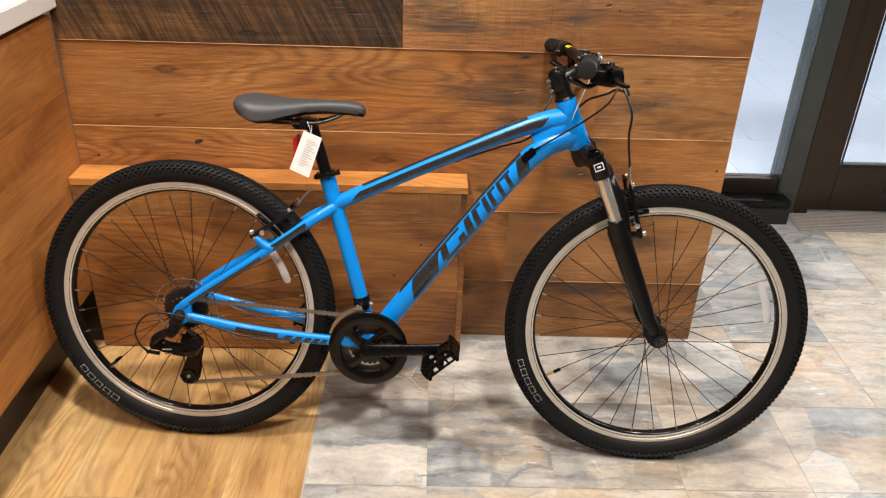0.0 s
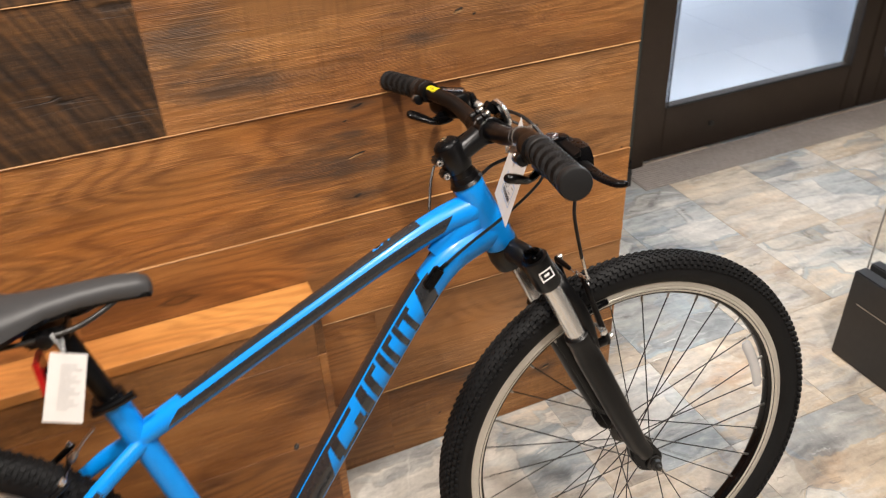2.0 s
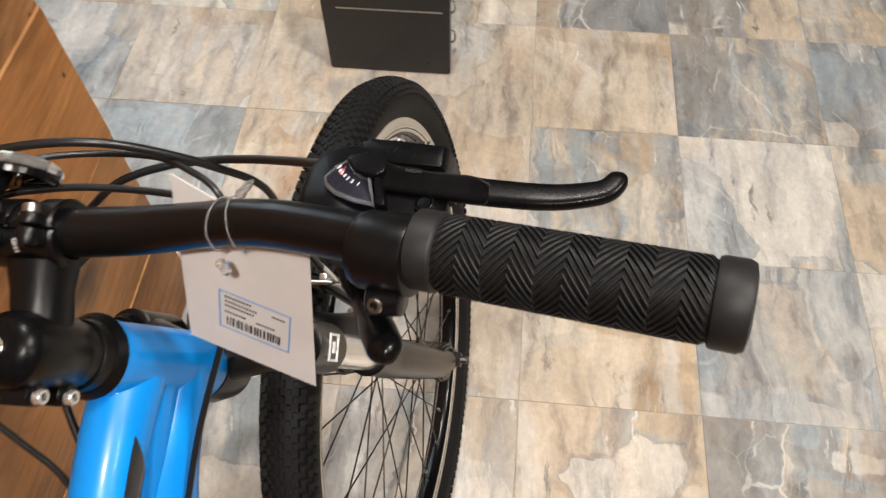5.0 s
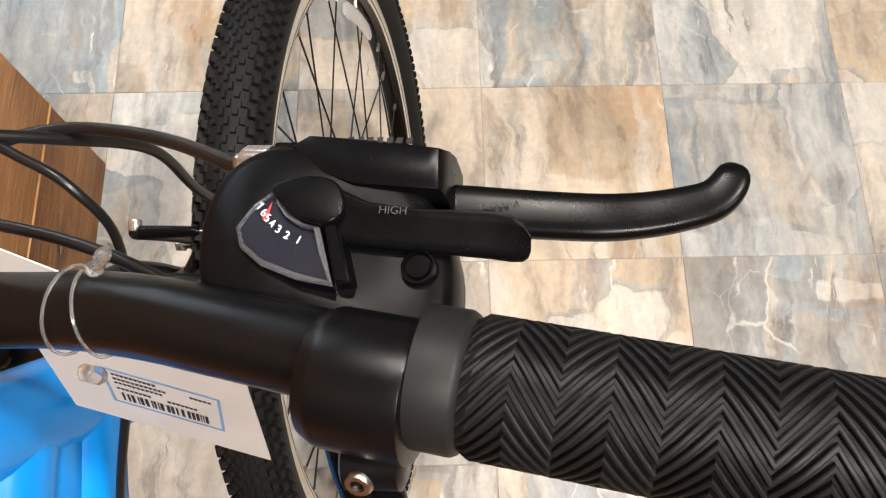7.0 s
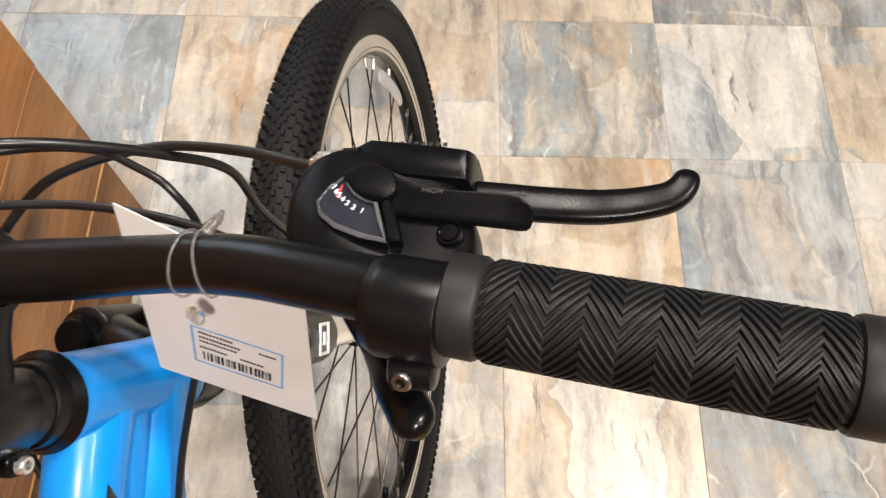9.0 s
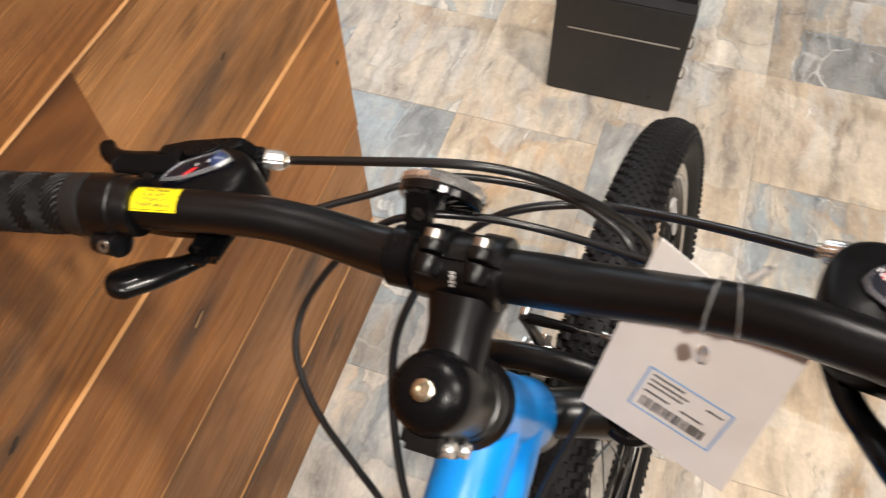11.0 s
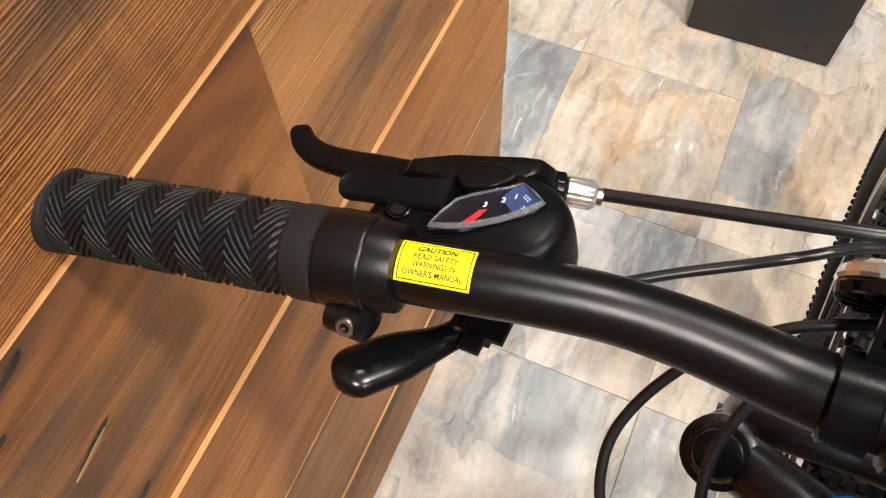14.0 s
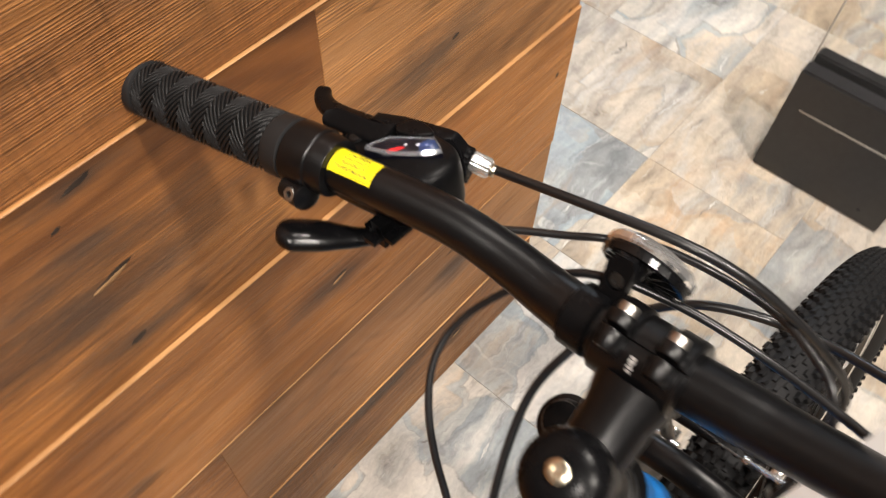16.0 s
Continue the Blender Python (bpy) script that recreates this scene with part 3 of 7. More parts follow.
jamb = thing("door_frame", "dark bronze metal frame round the entrance doors", "door frame", kind="structure")
bm = bmesh.new()
bars(bm, [((1.470, 2.88, 0.0), (1.530, 2.99, 2.42)), ((3.64, 2.88, 0.0), (3.72, 2.99, 2.42)), ((1.53, 2.88, 2.30), (3.64, 2.99, 2.42))])
part("frame", bm, bronze, jamb)


def glass_door(name, x0, x1):
    d = thing(name, "closed glass door in a dark bronze metal frame", "door", kind="structure")
    bm = bmesh.new()
    bars(bm, [((x0, 2.90, 0.012), (x0 + 0.085, 2.95, 2.295)), ((x1 - 0.085, 2.90, 0.012), (x1, 2.95, 2.295)),
              ((x0 + 0.085, 2.90, 0.012), (x1 - 0.085, 2.95, 0.208)), ((x0 + 0.085, 2.90, 2.20), (x1 - 0.085, 2.95, 2.295))])
    part("door_leaf_frame", bm, bronze, d)
    bm = bmesh.new()
    s = 0.007
    bars(bm, [((x0 + 0.085, 2.896, 0.208), (x1 - 0.085, 2.899, 0.208 + s)), ((x0 + 0.085, 2.896, 0.215), (x0 + 0.085 + s, 2.899, 2.2)),
              ((x1 - 0.085 - s, 2.896, 0.215), (x1 - 0.085, 2.899, 2.2))], 0)
    part("glazing_bead", bm, rubber_seal, d, "black glazing bead")
    pane("pane", (x0 + 0.085, 2.918, 0.208), (x1 - 0.085, 2.926, 2.20), d)
    bm = bmesh.new()
    rod(bm, (x0 + 0.3, 2.892, 0.105), (x0 + 0.3, 2.9005, 0.105), 0.011, 16, bev=0.002)
    part("lock_cylinder", bm, dark_steel, d, "small floor-bolt lock cylinder")
    return d


glass_door("door_1", 1.532, 2.575)
glass_door("door_2", 2.582, 3.638)
shell("wall_north_right", (3.72, 2.94, 0), (4.6, 3.08, 2.42), wall_paint, "taupe painted wall beside the doors", "wall")

thr = thing("threshold", "ribbed grey-brown metal threshold strip before the doors", "threshold", kind="structure")
bm = bmesh.new()
box(bm, (1.44, 2.735, -0.004), (3.70, 2.895, 0.004), 0.001)
for k in range(12):
    y = 2.742 + k * 0.0128
    box(bm, (1.445, y, 0.004), (3.69, y + 0.006, 0.008))
part("ribbed_strip", bm, mat_grey, thr, smooth=False)

base = thing("window_plinth", "low black metal plinth at the foot of the window", "plinth")
bm = bmesh.new()
box(bm, (0.86, 2.785, 0.0), (1.412, 2.872, 0.068), 0.003)
part("body", bm, black_sheet, base)
bm = bmesh.new()
box(bm, (0.862, 2.79, 0.070), (1.41, 2.868, 0.098), 0.003)
part("lid", bm, gloss_black, base)
bm = bmesh.new()
for k in range(4):
    box(bm, (1.135 + k * 0.013, 2.808, 0.0978), (1.142 + k * 0.013, 2.816, 0.0985))
part("print_bars", bm, white_print, base, "four small pale printed bars", smooth=False)


# ---------------------------------------------------------------- wooden panel, ledge box and counter
def board_mesh(lo, hi, bevel=0.0006):
    c = [(a + b) / 2 for a, b in zip(lo, hi)]
    bm = bmesh.new()
    box(bm, [a - q for a, q in zip(lo, c)], [a - q for a, q in zip(hi, c)], bevel, segments=1)
    return bm, c


def board(name, lo, hi, material, parent, label=""):
    bm, c = board_mesh(lo, hi)
    ob = part(name, bm, material, parent, label, smooth=False)
    ob.location = c
    return ob


panel = thing("wood_panel", "freestanding partition clad in wide reclaimed wooden boards", "partition")
PX0, PX1 = -0.925, 0.80
bm = bmesh.new()
box(bm, (PX0, 2.021, 0.0), (PX1 - 0.001, 2.10, 1.58))
part("backing", bm, dim, panel, smooth=False)
# rows of boards from the floor up: top of the row, then pieces (left end, material)
ROWS_OF_BOARDS = [
    (0.0, 0.197, [(PX0, brown), (0.235, brown)]),
    (0.197, 0.419, [(PX0, amber), (0.10, amber), (0.225, tan)]),
    (0.419, 0.641, [(PX0, amber), (-0.285, amber)]),
    (0.641, 0.863, [(PX0, amber), (0.428, tan)]),
    (0.863, 1.085, [(PX0, rough_sawn), (-0.070, dim)]),
    (1.085, 1.330, [(PX0, rough_sawn), (0.15, amber)]),
    (1.330, 1.580, [(PX0, brown), (0.32, dim)]),
]
G = 0.0006
for k, (z0, z1, pieces) in enumerate(ROWS_OF_BOARDS):
    ends = [p[0] for p in pieces[1:]] + [PX1]
    for (x0, m_), x1 in zip(pieces, ends):
        proud = 0.003 * ((k * 7) % 3) / 2
        board("board", (x0, 2.0 - proud, z0 + G), (x1 - 0.00005, 2.02, z1 - 0.0018), m_, panel)
    # the sawn arris along each joint, its pale colour painting in the lit edge
    if 0 < k:
        board("arris", (PX0, 1.9962, z0 - 0.0014), (PX1 - 0.0005, 2.0205, z0 + 0.0002), lit_edge_wood, panel)

random.seed(21)
for kx, kz, ka, kb, ky, lip in ((0.237, 0.849, 0.012, 0.0035, 1.9996, 0), (0.229, 0.760, 0.017, 0.0040, 1.9996, 1), (0.220, 0.680, 0.008, 0.0042, 1.9996, 0), (0.411, 0.540, 0.011, 0.0050, 1.9966, 1), (0.622, 0.113, 0.010, 0.0055, 1.9996, 1),
                                (-0.604, 0.604, 0.014, 0.0085, 1.9966, 0), (0.581, 0.737, 0.005, 0.0030, 1.9996, 0), (0.428, 0.979, 0.010, 0.0050, 1.9981, 1), (0.456, 0.969, 0.004, 0.0030, 1.9981, 0), (0.213, 0.826, 0.004, 0.0025, 1.9996, 0)):
    def oval(a_, b_, y_, dx_, dz_):
        bm = bmesh.new()
        ring = [bm.verts.new((kx + dx_ + a_ * random.uniform(0.75, 1.1) * math.cos(2 * math.pi * q / 18), y_, kz + dz_ + b_ * random.uniform(0.7, 1.15) * math.sin(2 * math.pi * q / 18) + 0.22 * a_ * math.cos(2 * math.pi * q / 18))) for q in range(18)]
        mid_v = bm.verts.new((kx + dx_, y_ - 0.0003, kz + dz_))
        for q in range(18):
            bm.faces.new((ring[q], ring[(q + 1) % 18], mid_v))
        ex = bmesh.ops.extrude_edge_only(bm, edges=[e for e in bm.edges if e.is_boundary])
        bmesh.ops.translate(bm, verts=[v for v in ex["geom"] if isinstance(v, bmesh.types.BMVert)], vec=(0, 0.0025, 0))
        bmesh.ops.recalc_face_normals(bm, faces=bm.faces)
        return bm
    kn_ = part("knot", oval(ka * 0.9, kb * 0.72, ky, 0, 0), knot_wood, panel, "dark split knot")
    if lip:
        part("knot_lip", oval(ka * 0.85, kb * 0.42, ky - 0.0006, -ka * 0.15, -kb * 0.55), knot_lip, kn_, "pale torn edge of the knot")

ledge = thing("ledge_box", "low wooden ledge box of reclaimed boards against the partition", "ledge")
LX1 = 0.103
for z0, z1, m_ in ((0.002, 0.212, amber), (0.212, 0.426, amber), (0.426, 0.510, brown)):
    board("front_board", (PX0 + 0.002, 1.908, z0 + G), (LX1 - 0.016, 1.926, z1 - G), m_, ledge)
    board("end_board", (LX1 - 0.0155, 1.909, z0 + G), (LX1, 1.9935, z1 - G), m_, ledge)
board("top_board", (PX0 + 0.002, 1.906, 0.511), (LX1 + 0.001, 1.9945, 0.531), ledge_wood, ledge, "pale sawn top board")

counter = thing("counter", "shop counter clad in amber wooden boards over a black toe kick", "counter")
for z0, z1, m_ in ((0.190, 0.297, counter_wood), (0.297, 0.493, counter_wood), (0.493, 0.730, counter_wood), (0.730, 0.921, counter_wood)):
    board("side_board", (-0.945, -1.2, z0 + G), (-0.926, 1.996, z1 - G), m_, counter)
bm = bmesh.new()
box(bm, (-1.62, -1.19, 0.0), (-1.01, 1.995, 0.19))
box(bm, (-1.62, -1.195, 0.191), (-0.9455, 1.996, 0.921))
box(bm, (-1.009, 1.935, 0.0), (-0.9275, 1.994, 0.1895))
part("carcass", bm, black_sheet, counter, "black carcass and recessed toe kick", smooth=False)
slab = thing("countertop", "white laminate countertop lying on the wooden counter", "countertop")
bm = bmesh.new()
box(bm, (-1.66, -1.24, 0.938), (-0.905, 2.08, 0.985), 0.003)
part("slab", bm, white_laminate, slab)
# black strip added where the overhang only casts shade
bm = bmesh.new()
box(bm, (-1.62, -1.19, 0.922), (-0.94, 1.996, 0.9375))
part("shadow_batten", bm, black_sheet, slab, "black strip standing in for the shadow gap under the slab", smooth=False)


# ---------------------------------------------------------------- black sign stand
stand = thing("sign_stand", "black metal sign base holding a tall clear acrylic sheet", "sign stand")
bm = bmesh.new()
box(bm, (1.366, 1.574, 0.0), (1.402, 1.838, 0.252), 0.003)
part("front_plate", bm, black_sheet, stand)
bm = bmesh.new()
box(bm, (1.411, 1.577, 0.0), (1.440, 1.835, 0.262), 0.003)
part("rear_plate", bm, black_sheet, stand)
bm = bmesh.new()
box(bm, (1.400, 1.582, 0.0), (1.413, 1.830, 0.236), 0.001)
part("spacer", bm, rubber_seal, stand)
bm = bmesh.new()
box(bm, (1.3640, 1.588, 0.170), (1.3665, 1.808, 0.1735), 0.0008)
part("slot_strip", bm, steel, stand, "thin grey line across the face")
bm = bmesh.new()
rod(bm, (1.3635, 1.622, 0.030), (1.367, 1.622, 0.030), 0.004, 12, bev=0.001)
part("screw", bm, rubber_seal, stand)
for z in (0.075, 0.155):
    bm = bmesh.new()
    tube(bm, smooth_line([(1.406, 1.576, z - 0.018), (1.406, 1.566, z - 0.010), (1.406, 1.566, z + 0.010), (1.406, 1.576, z + 0.018)], 5), 0.0028, 8)
    part("clip", bm, chrome, stand, "bent wire clip")
bm = bmesh.new()
box(bm, (1.4045, 1.576, 0.236), (1.4085, 1.836, 1.32), 0.0006)
sheet = part("acrylic_sheet", bm, acrylic, stand, "tall clear acrylic sheet", smooth=False)
sheet.visible_shadow = False
for y in (1.5752, 1.8362):
    bm = bmesh.new()
    box(bm, (1.4040, y - 0.0012, 0.238), (1.4090, y + 0.0012, 1.32))
    part("sheet_edge", bm, steel, stand, "dull polished edge of the sheet", smooth=False)


# ---------------------------------------------------------------- the bicycle
# local axes: x along the bicycle, y to its left (towards the partition), z up in its leaning plane
ux = Vector((1, -0.06, 0)).normalized()
un = Vector((0.06, 1, -0.189))
un = (un - ux * un.dot(ux)).normalized()
uz = ux.cross(un)
LEANING = Matrix.Translation((0, 1.530, 0)) @ Matrix((ux, un, uz)).transposed().to_4x4()
bike = thing("bicycle", "blue hardtail mountain bicycle leaning its handlebar on the partition", "bicycle", LEANING)

REAR, FRONT, BB = Vector((-0.563, 0, 0.3455)), Vector((0.531, 0, 0.3455)), Vector((-0.128, 0, 0.283))
HT_TOP, HT_BOT = Vector((0.281, 0, 0.862)), Vector((0.320, 0, 0.767))
HEAD = (HT_TOP - HT_BOT).normalized()
FWD = Vector((HEAD.z, 0, -HEAD.x))


def frame_tubes():
    bm = bmesh.new()
    # seat tube, top tube, down tube (shaped sections), head tube, bottom bracket shell
    tube(bm, [(-0.128, 0, 0.272), (-0.150, 0, 0.365), (-0.205, 0, 0.570), (-0.2345, 0, 0.676)], [0.0165, 0.0165, 0.0172, 0.0180], 24)
    tt = smooth_line([(-0.212, 0, 0.610), (-0.150, 0, 0.640), (0.0, 0, 0.712), (0.15, 0, 0.781), (0.235, 0, 0.815), (0.292, 0, 0.828)], 5)
    n = len(tt)
    tube(bm, tt, [(0.0165 + 0.008 * max(0, i / n - 0.5) * 1.6, 0.0175 + 0.003 * i / n) for i in range(n)], 24, up=(0, 0, 1))
    dt = smooth_line([(-0.118, 0, 0.292), (-0.06, 0, 0.375), (0.09, 0, 0.578), (0.180, 0, 0.695), (0.240, 0, 0.757), (0.310, 0, 0.788)], 5)
    n = len(dt)
    tube(bm, dt, [(0.0235, 0.0205 + 0.003 * i / n) for i in range(n)], 24, up=(0, 0, 1))
    tube(bm, [HT_BOT - HEAD * 0.004, HT_BOT, HT_BOT + HEAD * 0.012, HT_TOP - HEAD * 0.012, HT_TOP, HT_TOP + HEAD * 0.003],
         [0.0235, 0.0250, 0.0232, 0.0215, 0.0232, 0.0222], 28)
    tube(bm, [BB + Vector((0, -0.0365, 0)), BB + Vector((0, -0.034, 0)), BB + Vector((0, 0.034, 0)), BB + Vector((0, 0.0365, 0))], [0.0195, 0.021, 0.021, 0.0195], 24)
    # gusset between top and down tube at the head
    tube(bm, [(0.226, 0, 0.765), (0.262, 0, 0.797), (0.300, 0, 0.812)], [(0.020, 0.010), (0.024, 0.016), (0.022, 0.018)], 16, up=(0, 0, 1))
    for s in (-1, 1):
        cs = smooth_line([(-0.140, s * 0.030, 0.284), (-0.200, s * 0.040, 0.288), (-0.290, s * 0.050, 0.297), (-0.42, s * 0.060, 0.316), (-0.545, s * 0.0665, 0.340)], 4)
        tube(bm, cs, [(0.0150, 0.0085)] * 4 + [(0.0130, 0.0085)] * 6 + [(0.0115, 0.0080)] * (len(cs) - 10), 16, up=(0, 0, 1))
        ss = smooth_line([(-0.213, s * 0.010, 0.604), (-0.262, s * 0.030, 0.575), (-0.330, s * 0.049, 0.528), (-0.400, s * 0.056, 0.477), (-0.500, s * 0.063, 0.409), (-0.556, s * 0.0665, 0.368)], 4)
        tube(bm, ss, [(0.0120, 0.0095)] * 6 + [(0.0105, 0.0085)] * (len(ss) - 6), 16, up=(0, 0, 1))
        # dropout plate
        prism(bm, [(-0.585, 0.338), (-0.573, 0.366), (-0.552, 0.378), (-0.535, 0.372), (-0.536, 0.335), (-0.555, 0.322), (-0.578, 0.322)], 0.007, Matrix.Translation((0, s * 0.0665, 0)), 0.0012)
        # brake boss on the seat stay
        tube(bm, [(-0.345, s * 0.051, 0.512), (-0.362, s * 0.051, 0.516), (-0.384, s * 0.050, 0.534)], [0.0115, 0.0105, 0.0085], 14)
    # bridge between the stays
    rod(bm, (-0.322, -0.048, 0.533), (-0.322, 0.048, 0.533), 0.007, 12)
    return bm


bframe = part("frame", frame_tubes(), blue, bike, "gloss blue alloy frame")


# ---- wheels
def wheel(name, centre, label, rear):
    R = 0.347
    bm = bmesh.new()
    # rim: machined brake track, box section
    prof = [(0.2985, 0.0125), (0.2985, 0.0105), (0.2930, 0.0095), (0.2930, -0.0095), (0.2985, -0.0105), (0.2985, -0.0125), (0.2915, -0.0130), (0.2905, -0.0118),
            (0.2895, -0.0118), (0.2885, -0.0130), (0.2835, -0.0128), (0.2790, -0.0100), (0.2765, -0.0050), (0.2765, 0.0050), (0.2790, 0.0100), (0.2835, 0.0128),
            (0.2885, 0.0130), (0.2895, 0.0118), (0.2905, 0.0118), (0.2915, 0.0130)]
    lathe(bm, prof, 96)
    bmesh.ops.recalc_face_normals(bm, faces=bm.faces)
    w = part(name, bm, rim_alloy, bike, label)
    w.matrix_basis = Matrix.Translation(centre)
    bm = bmesh.new()
    lathe(bm, [(0.2862, 0.0133), (0.2790, 0.0106), (0.2758, 0.0054), (0.2758, -0.0054), (0.2790, -0.0106), (0.2862, -0.0133), (0.2858, -0.0121), (0.2800, -0.0095), (0.2775, 0.0), (0.2800, 0.0095), (0.2858, 0.0121)], 96)
    bmesh.ops.recalc_face_normals(bm, faces=bm.faces)
    part("rim_well", bm, gloss_black, w, "black inner wall of the rim")
    # tyre casing
    bm = bmesh.new()
    sec = []
    for k in range(22):
        t = radians(-150 + 300 * k / 21)
        sec.append((0.3200 + 0.0252 * math.cos(t), 0.0240 * math.sin(t)))
    sec += [(0.2965, 0.0100), (0.2965, -0.0100)]
    lathe(bm, sec, 120)
    bmesh.ops.recalc_face_normals(bm, faces=bm.faces)
    ty = part("tyre", bm, tyre_rubber, w, "black knobbly tyre")
    # tread blocks in one mesh
    V, F = [], []
    rows = ((5, 0.0032, 0.0016, 0.0), (-5, 0.0032, 0.0016, 0.5), (17, 0.0024, 0.0020, 0.5), (-17, 0.0024, 0.0020, 0.0), (30, 0.0027, 0.0021, 0.0), (-30, 0.0027, 0.0021, 0.5), (43, 0.0033, 0.0026, 0.5), (-43, 0.0033, 0.0026, 0.0),
            (58, 0.0036, 0.0028, 0.0), (-58, 0.0036, 0.0028, 0.5), (71, 0.0030, 0.0024, 0.5), (-71, 0.0030, 0.0024, 0.0))
    N = 164
    for phi, la, lb, off in rows:
        p = radians(phi)
        for k in range(N):
            t = 2 * math.pi * (k + off) / N
            er, et = Vector((math.cos(t), 0, math.sin(t))), Vector((-math.sin(t), 0, math.cos(t)))
            nrm = er * math.cos(p) + Vector((0, 1, 0)) * math.sin(p)
            lat = er * -math.sin(p) + Vector((0, 1, 0)) * math.cos(p)
            c = er * (0.3200 + 0.0252 * math.cos(p)) + Vector((0, 1, 0)) * (0.0240 * math.sin(p))
            h = 0.0019 if abs(phi) < 40 else 0.0040
            i0 = len(V)
            for hh, sc in ((-0.001, 1.12), (h, 0.86)):
                for a, b in ((-1, -1), (1, -1), (1, 1), (-1, 1)):
                    V.append(c + nrm * hh + et * (a * la * sc) + lat * (b * lb * sc))
            F += [(i0 + 4, i0 + 5, i0 + 6, i0 + 7)] + [(i0 + q, i0 + (q + 1) % 4, i0 + 4 + (q + 1) % 4, i0 + 4 + q) for q in range(4)]
    me = bpy.data.meshes.new("tread")
    me.from_pydata([tuple(v) for v in V], [], F)
    me.materials.append(tyre_rubber)
    tr = new("tread", me)
    tr.parent = w
    tagged(tr, "rows of small rubber tread blocks", kind="stuff")
    # hub
    bm = bmesh.new()
    hw = 0.050 if not rear else 0.0675
    fl = 0.027
    tube(bm, [(0, -hw, 0), (0, -hw + 0.006, 0), (0, -fl - 0.004, 0), (0, -fl - 0.002, 0), (0, -fl + 0.002, 0), (0, -fl + 0.005, 0), (0, fl - 0.005, 0), (0, fl - 0.002, 0), (0, fl + 0.002, 0), (0, fl + 0.004, 0), (0, hw - 0.006, 0), (0, hw, 0)],
         [0.008, 0.012, 0.014, 0.0235, 0.0235, 0.0140, 0.0140, 0.0235, 0.0235, 0.014, 0.012, 0.008], 28)
    part("hub", bm, dark_steel, w, "dark metal hub")
    bm = bmesh.new()
    rod(bm, (0, -0.089, 0), (0, 0.089, 0), 0.0047, 12, bev=0.001)
    for s in (-1, 1):
        rod(bm, (0, s * 0.0725, 0), (0, s * 0.0815, 0), 0.0100, 6, bev=0.001)
        rod(bm, (0, s * 0.0690, 0), (0, s * 0.0727, 0), 0.0135, 20, bev=0.0008)
    part("axle", bm, dark_steel, w, "threaded axle with hexagonal nuts")
    # spokes: 32, crossed three times; four meshes shared between alike spokes
    kinds = []
    for s in (-1, 1):
        for d in (-1, 1):
            bm = bmesh.new()
            a0 = d * radians(66)
            rod(bm, (0.0215 * math.cos(a0), s * (fl + 0.001 * d), 0.0215 * math.sin(a0)), (0.270, s * 0.0028, 0), 0.0010, 6)
            me = bpy.data.meshes.new("spoke")
            bm.to_mesh(me)
            bm.free()
            me.materials.append(spoke_steel)
            bm = bmesh.new()
            rod(bm, (0.264, s * 0.0029, 0), (0.2772, s * 0.0025, 0), 0.0020, 8)
            mn = bpy.data.meshes.new("nipple")
            bm.to_mesh(mn)
            bm.free()
            mn.materials.append(steel)
            kinds.append((me, mn))
    for k in range(32):
        me, mn = kinds[(0, 3, 1, 2)[k % 4]]
        for nm, d in (("spoke", me), ("nipple", mn)):
            o = new(nm, d)
            o.parent = w
            o.matrix_basis = Matrix.Rotation(2 * math.pi * (k + 0.35) / 32, 4, "Y")
    # valve
    t = radians(-150 if not rear else -140)
    bm = bmesh.new()
    tube(bm, [(0.276, 0, 0), (0.252, 0, 0), (0.250, 0, 0)], [0.0032, 0.0030, 0.0028], 12)
    v = part("valve_stem", bm, brass if not rear else dark_steel, w, "valve stem")
    bm = bmesh.new()
    tube(bm, [(0.256, 0, 0), (0.255, 0, 0), (0.240, 0, 0), (0.238, 0, 0)], [0.0036, 0.0042, 0.0042, 0.0030], 12)
    vc = part("valve_cap", bm, matt_black, w, "black valve cap")
    v.matrix_basis = vc.matrix_basis = Matrix.Rotation(-t, 4, "Y")
    return w


rear_wheel = wheel("rear_wheel", REAR, "rear wheel with machined rim and black spokes", True)
front_wheel = wheel("front_wheel", FRONT, "front wheel with machined rim and black spokes", False)
front_wheel.matrix_basis = Matrix.Translation(FRONT) @ Matrix.Rotation(radians(1.0), 4, "X")

# ---- fork
LEG_TOP, LEG_BOT = Vector((0.347, 0, 0.752)), Vector((0.514, 0, 0.362))
LEG = (LEG_BOT - LEG_TOP).normalized()
bm = bmesh.new()
c = HT_BOT - HEAD * 0.018
tube(bm, [Vector((c.x, 0, c.z)) + HEAD * 0.012, Vector((c.x, 0, c.z)) - HEAD * 0.004, Vector((c.x, 0, c.z)) - HEAD * 0.024], [0.0235, 0.0255, 0.0225], 24)
mid = LEG_TOP + LEG * 0.016
tube(bm, smooth_line([(mid.x, -0.064, mid.z), (c.x + 0.012, -0.036, c.z + 0.004), (c.x + 0.002, 0, c.z + 0.004), (c.x + 0.012, 0.036, c.z + 0.004), (mid.x, 0.064, mid.z)], 5),
     [(0.018, 0.016)] * 21, 16, up=(0, 0, 1))
fork = part("fork", bm, crown_black, bike, "suspension fork with a glossy black crown and black legs")
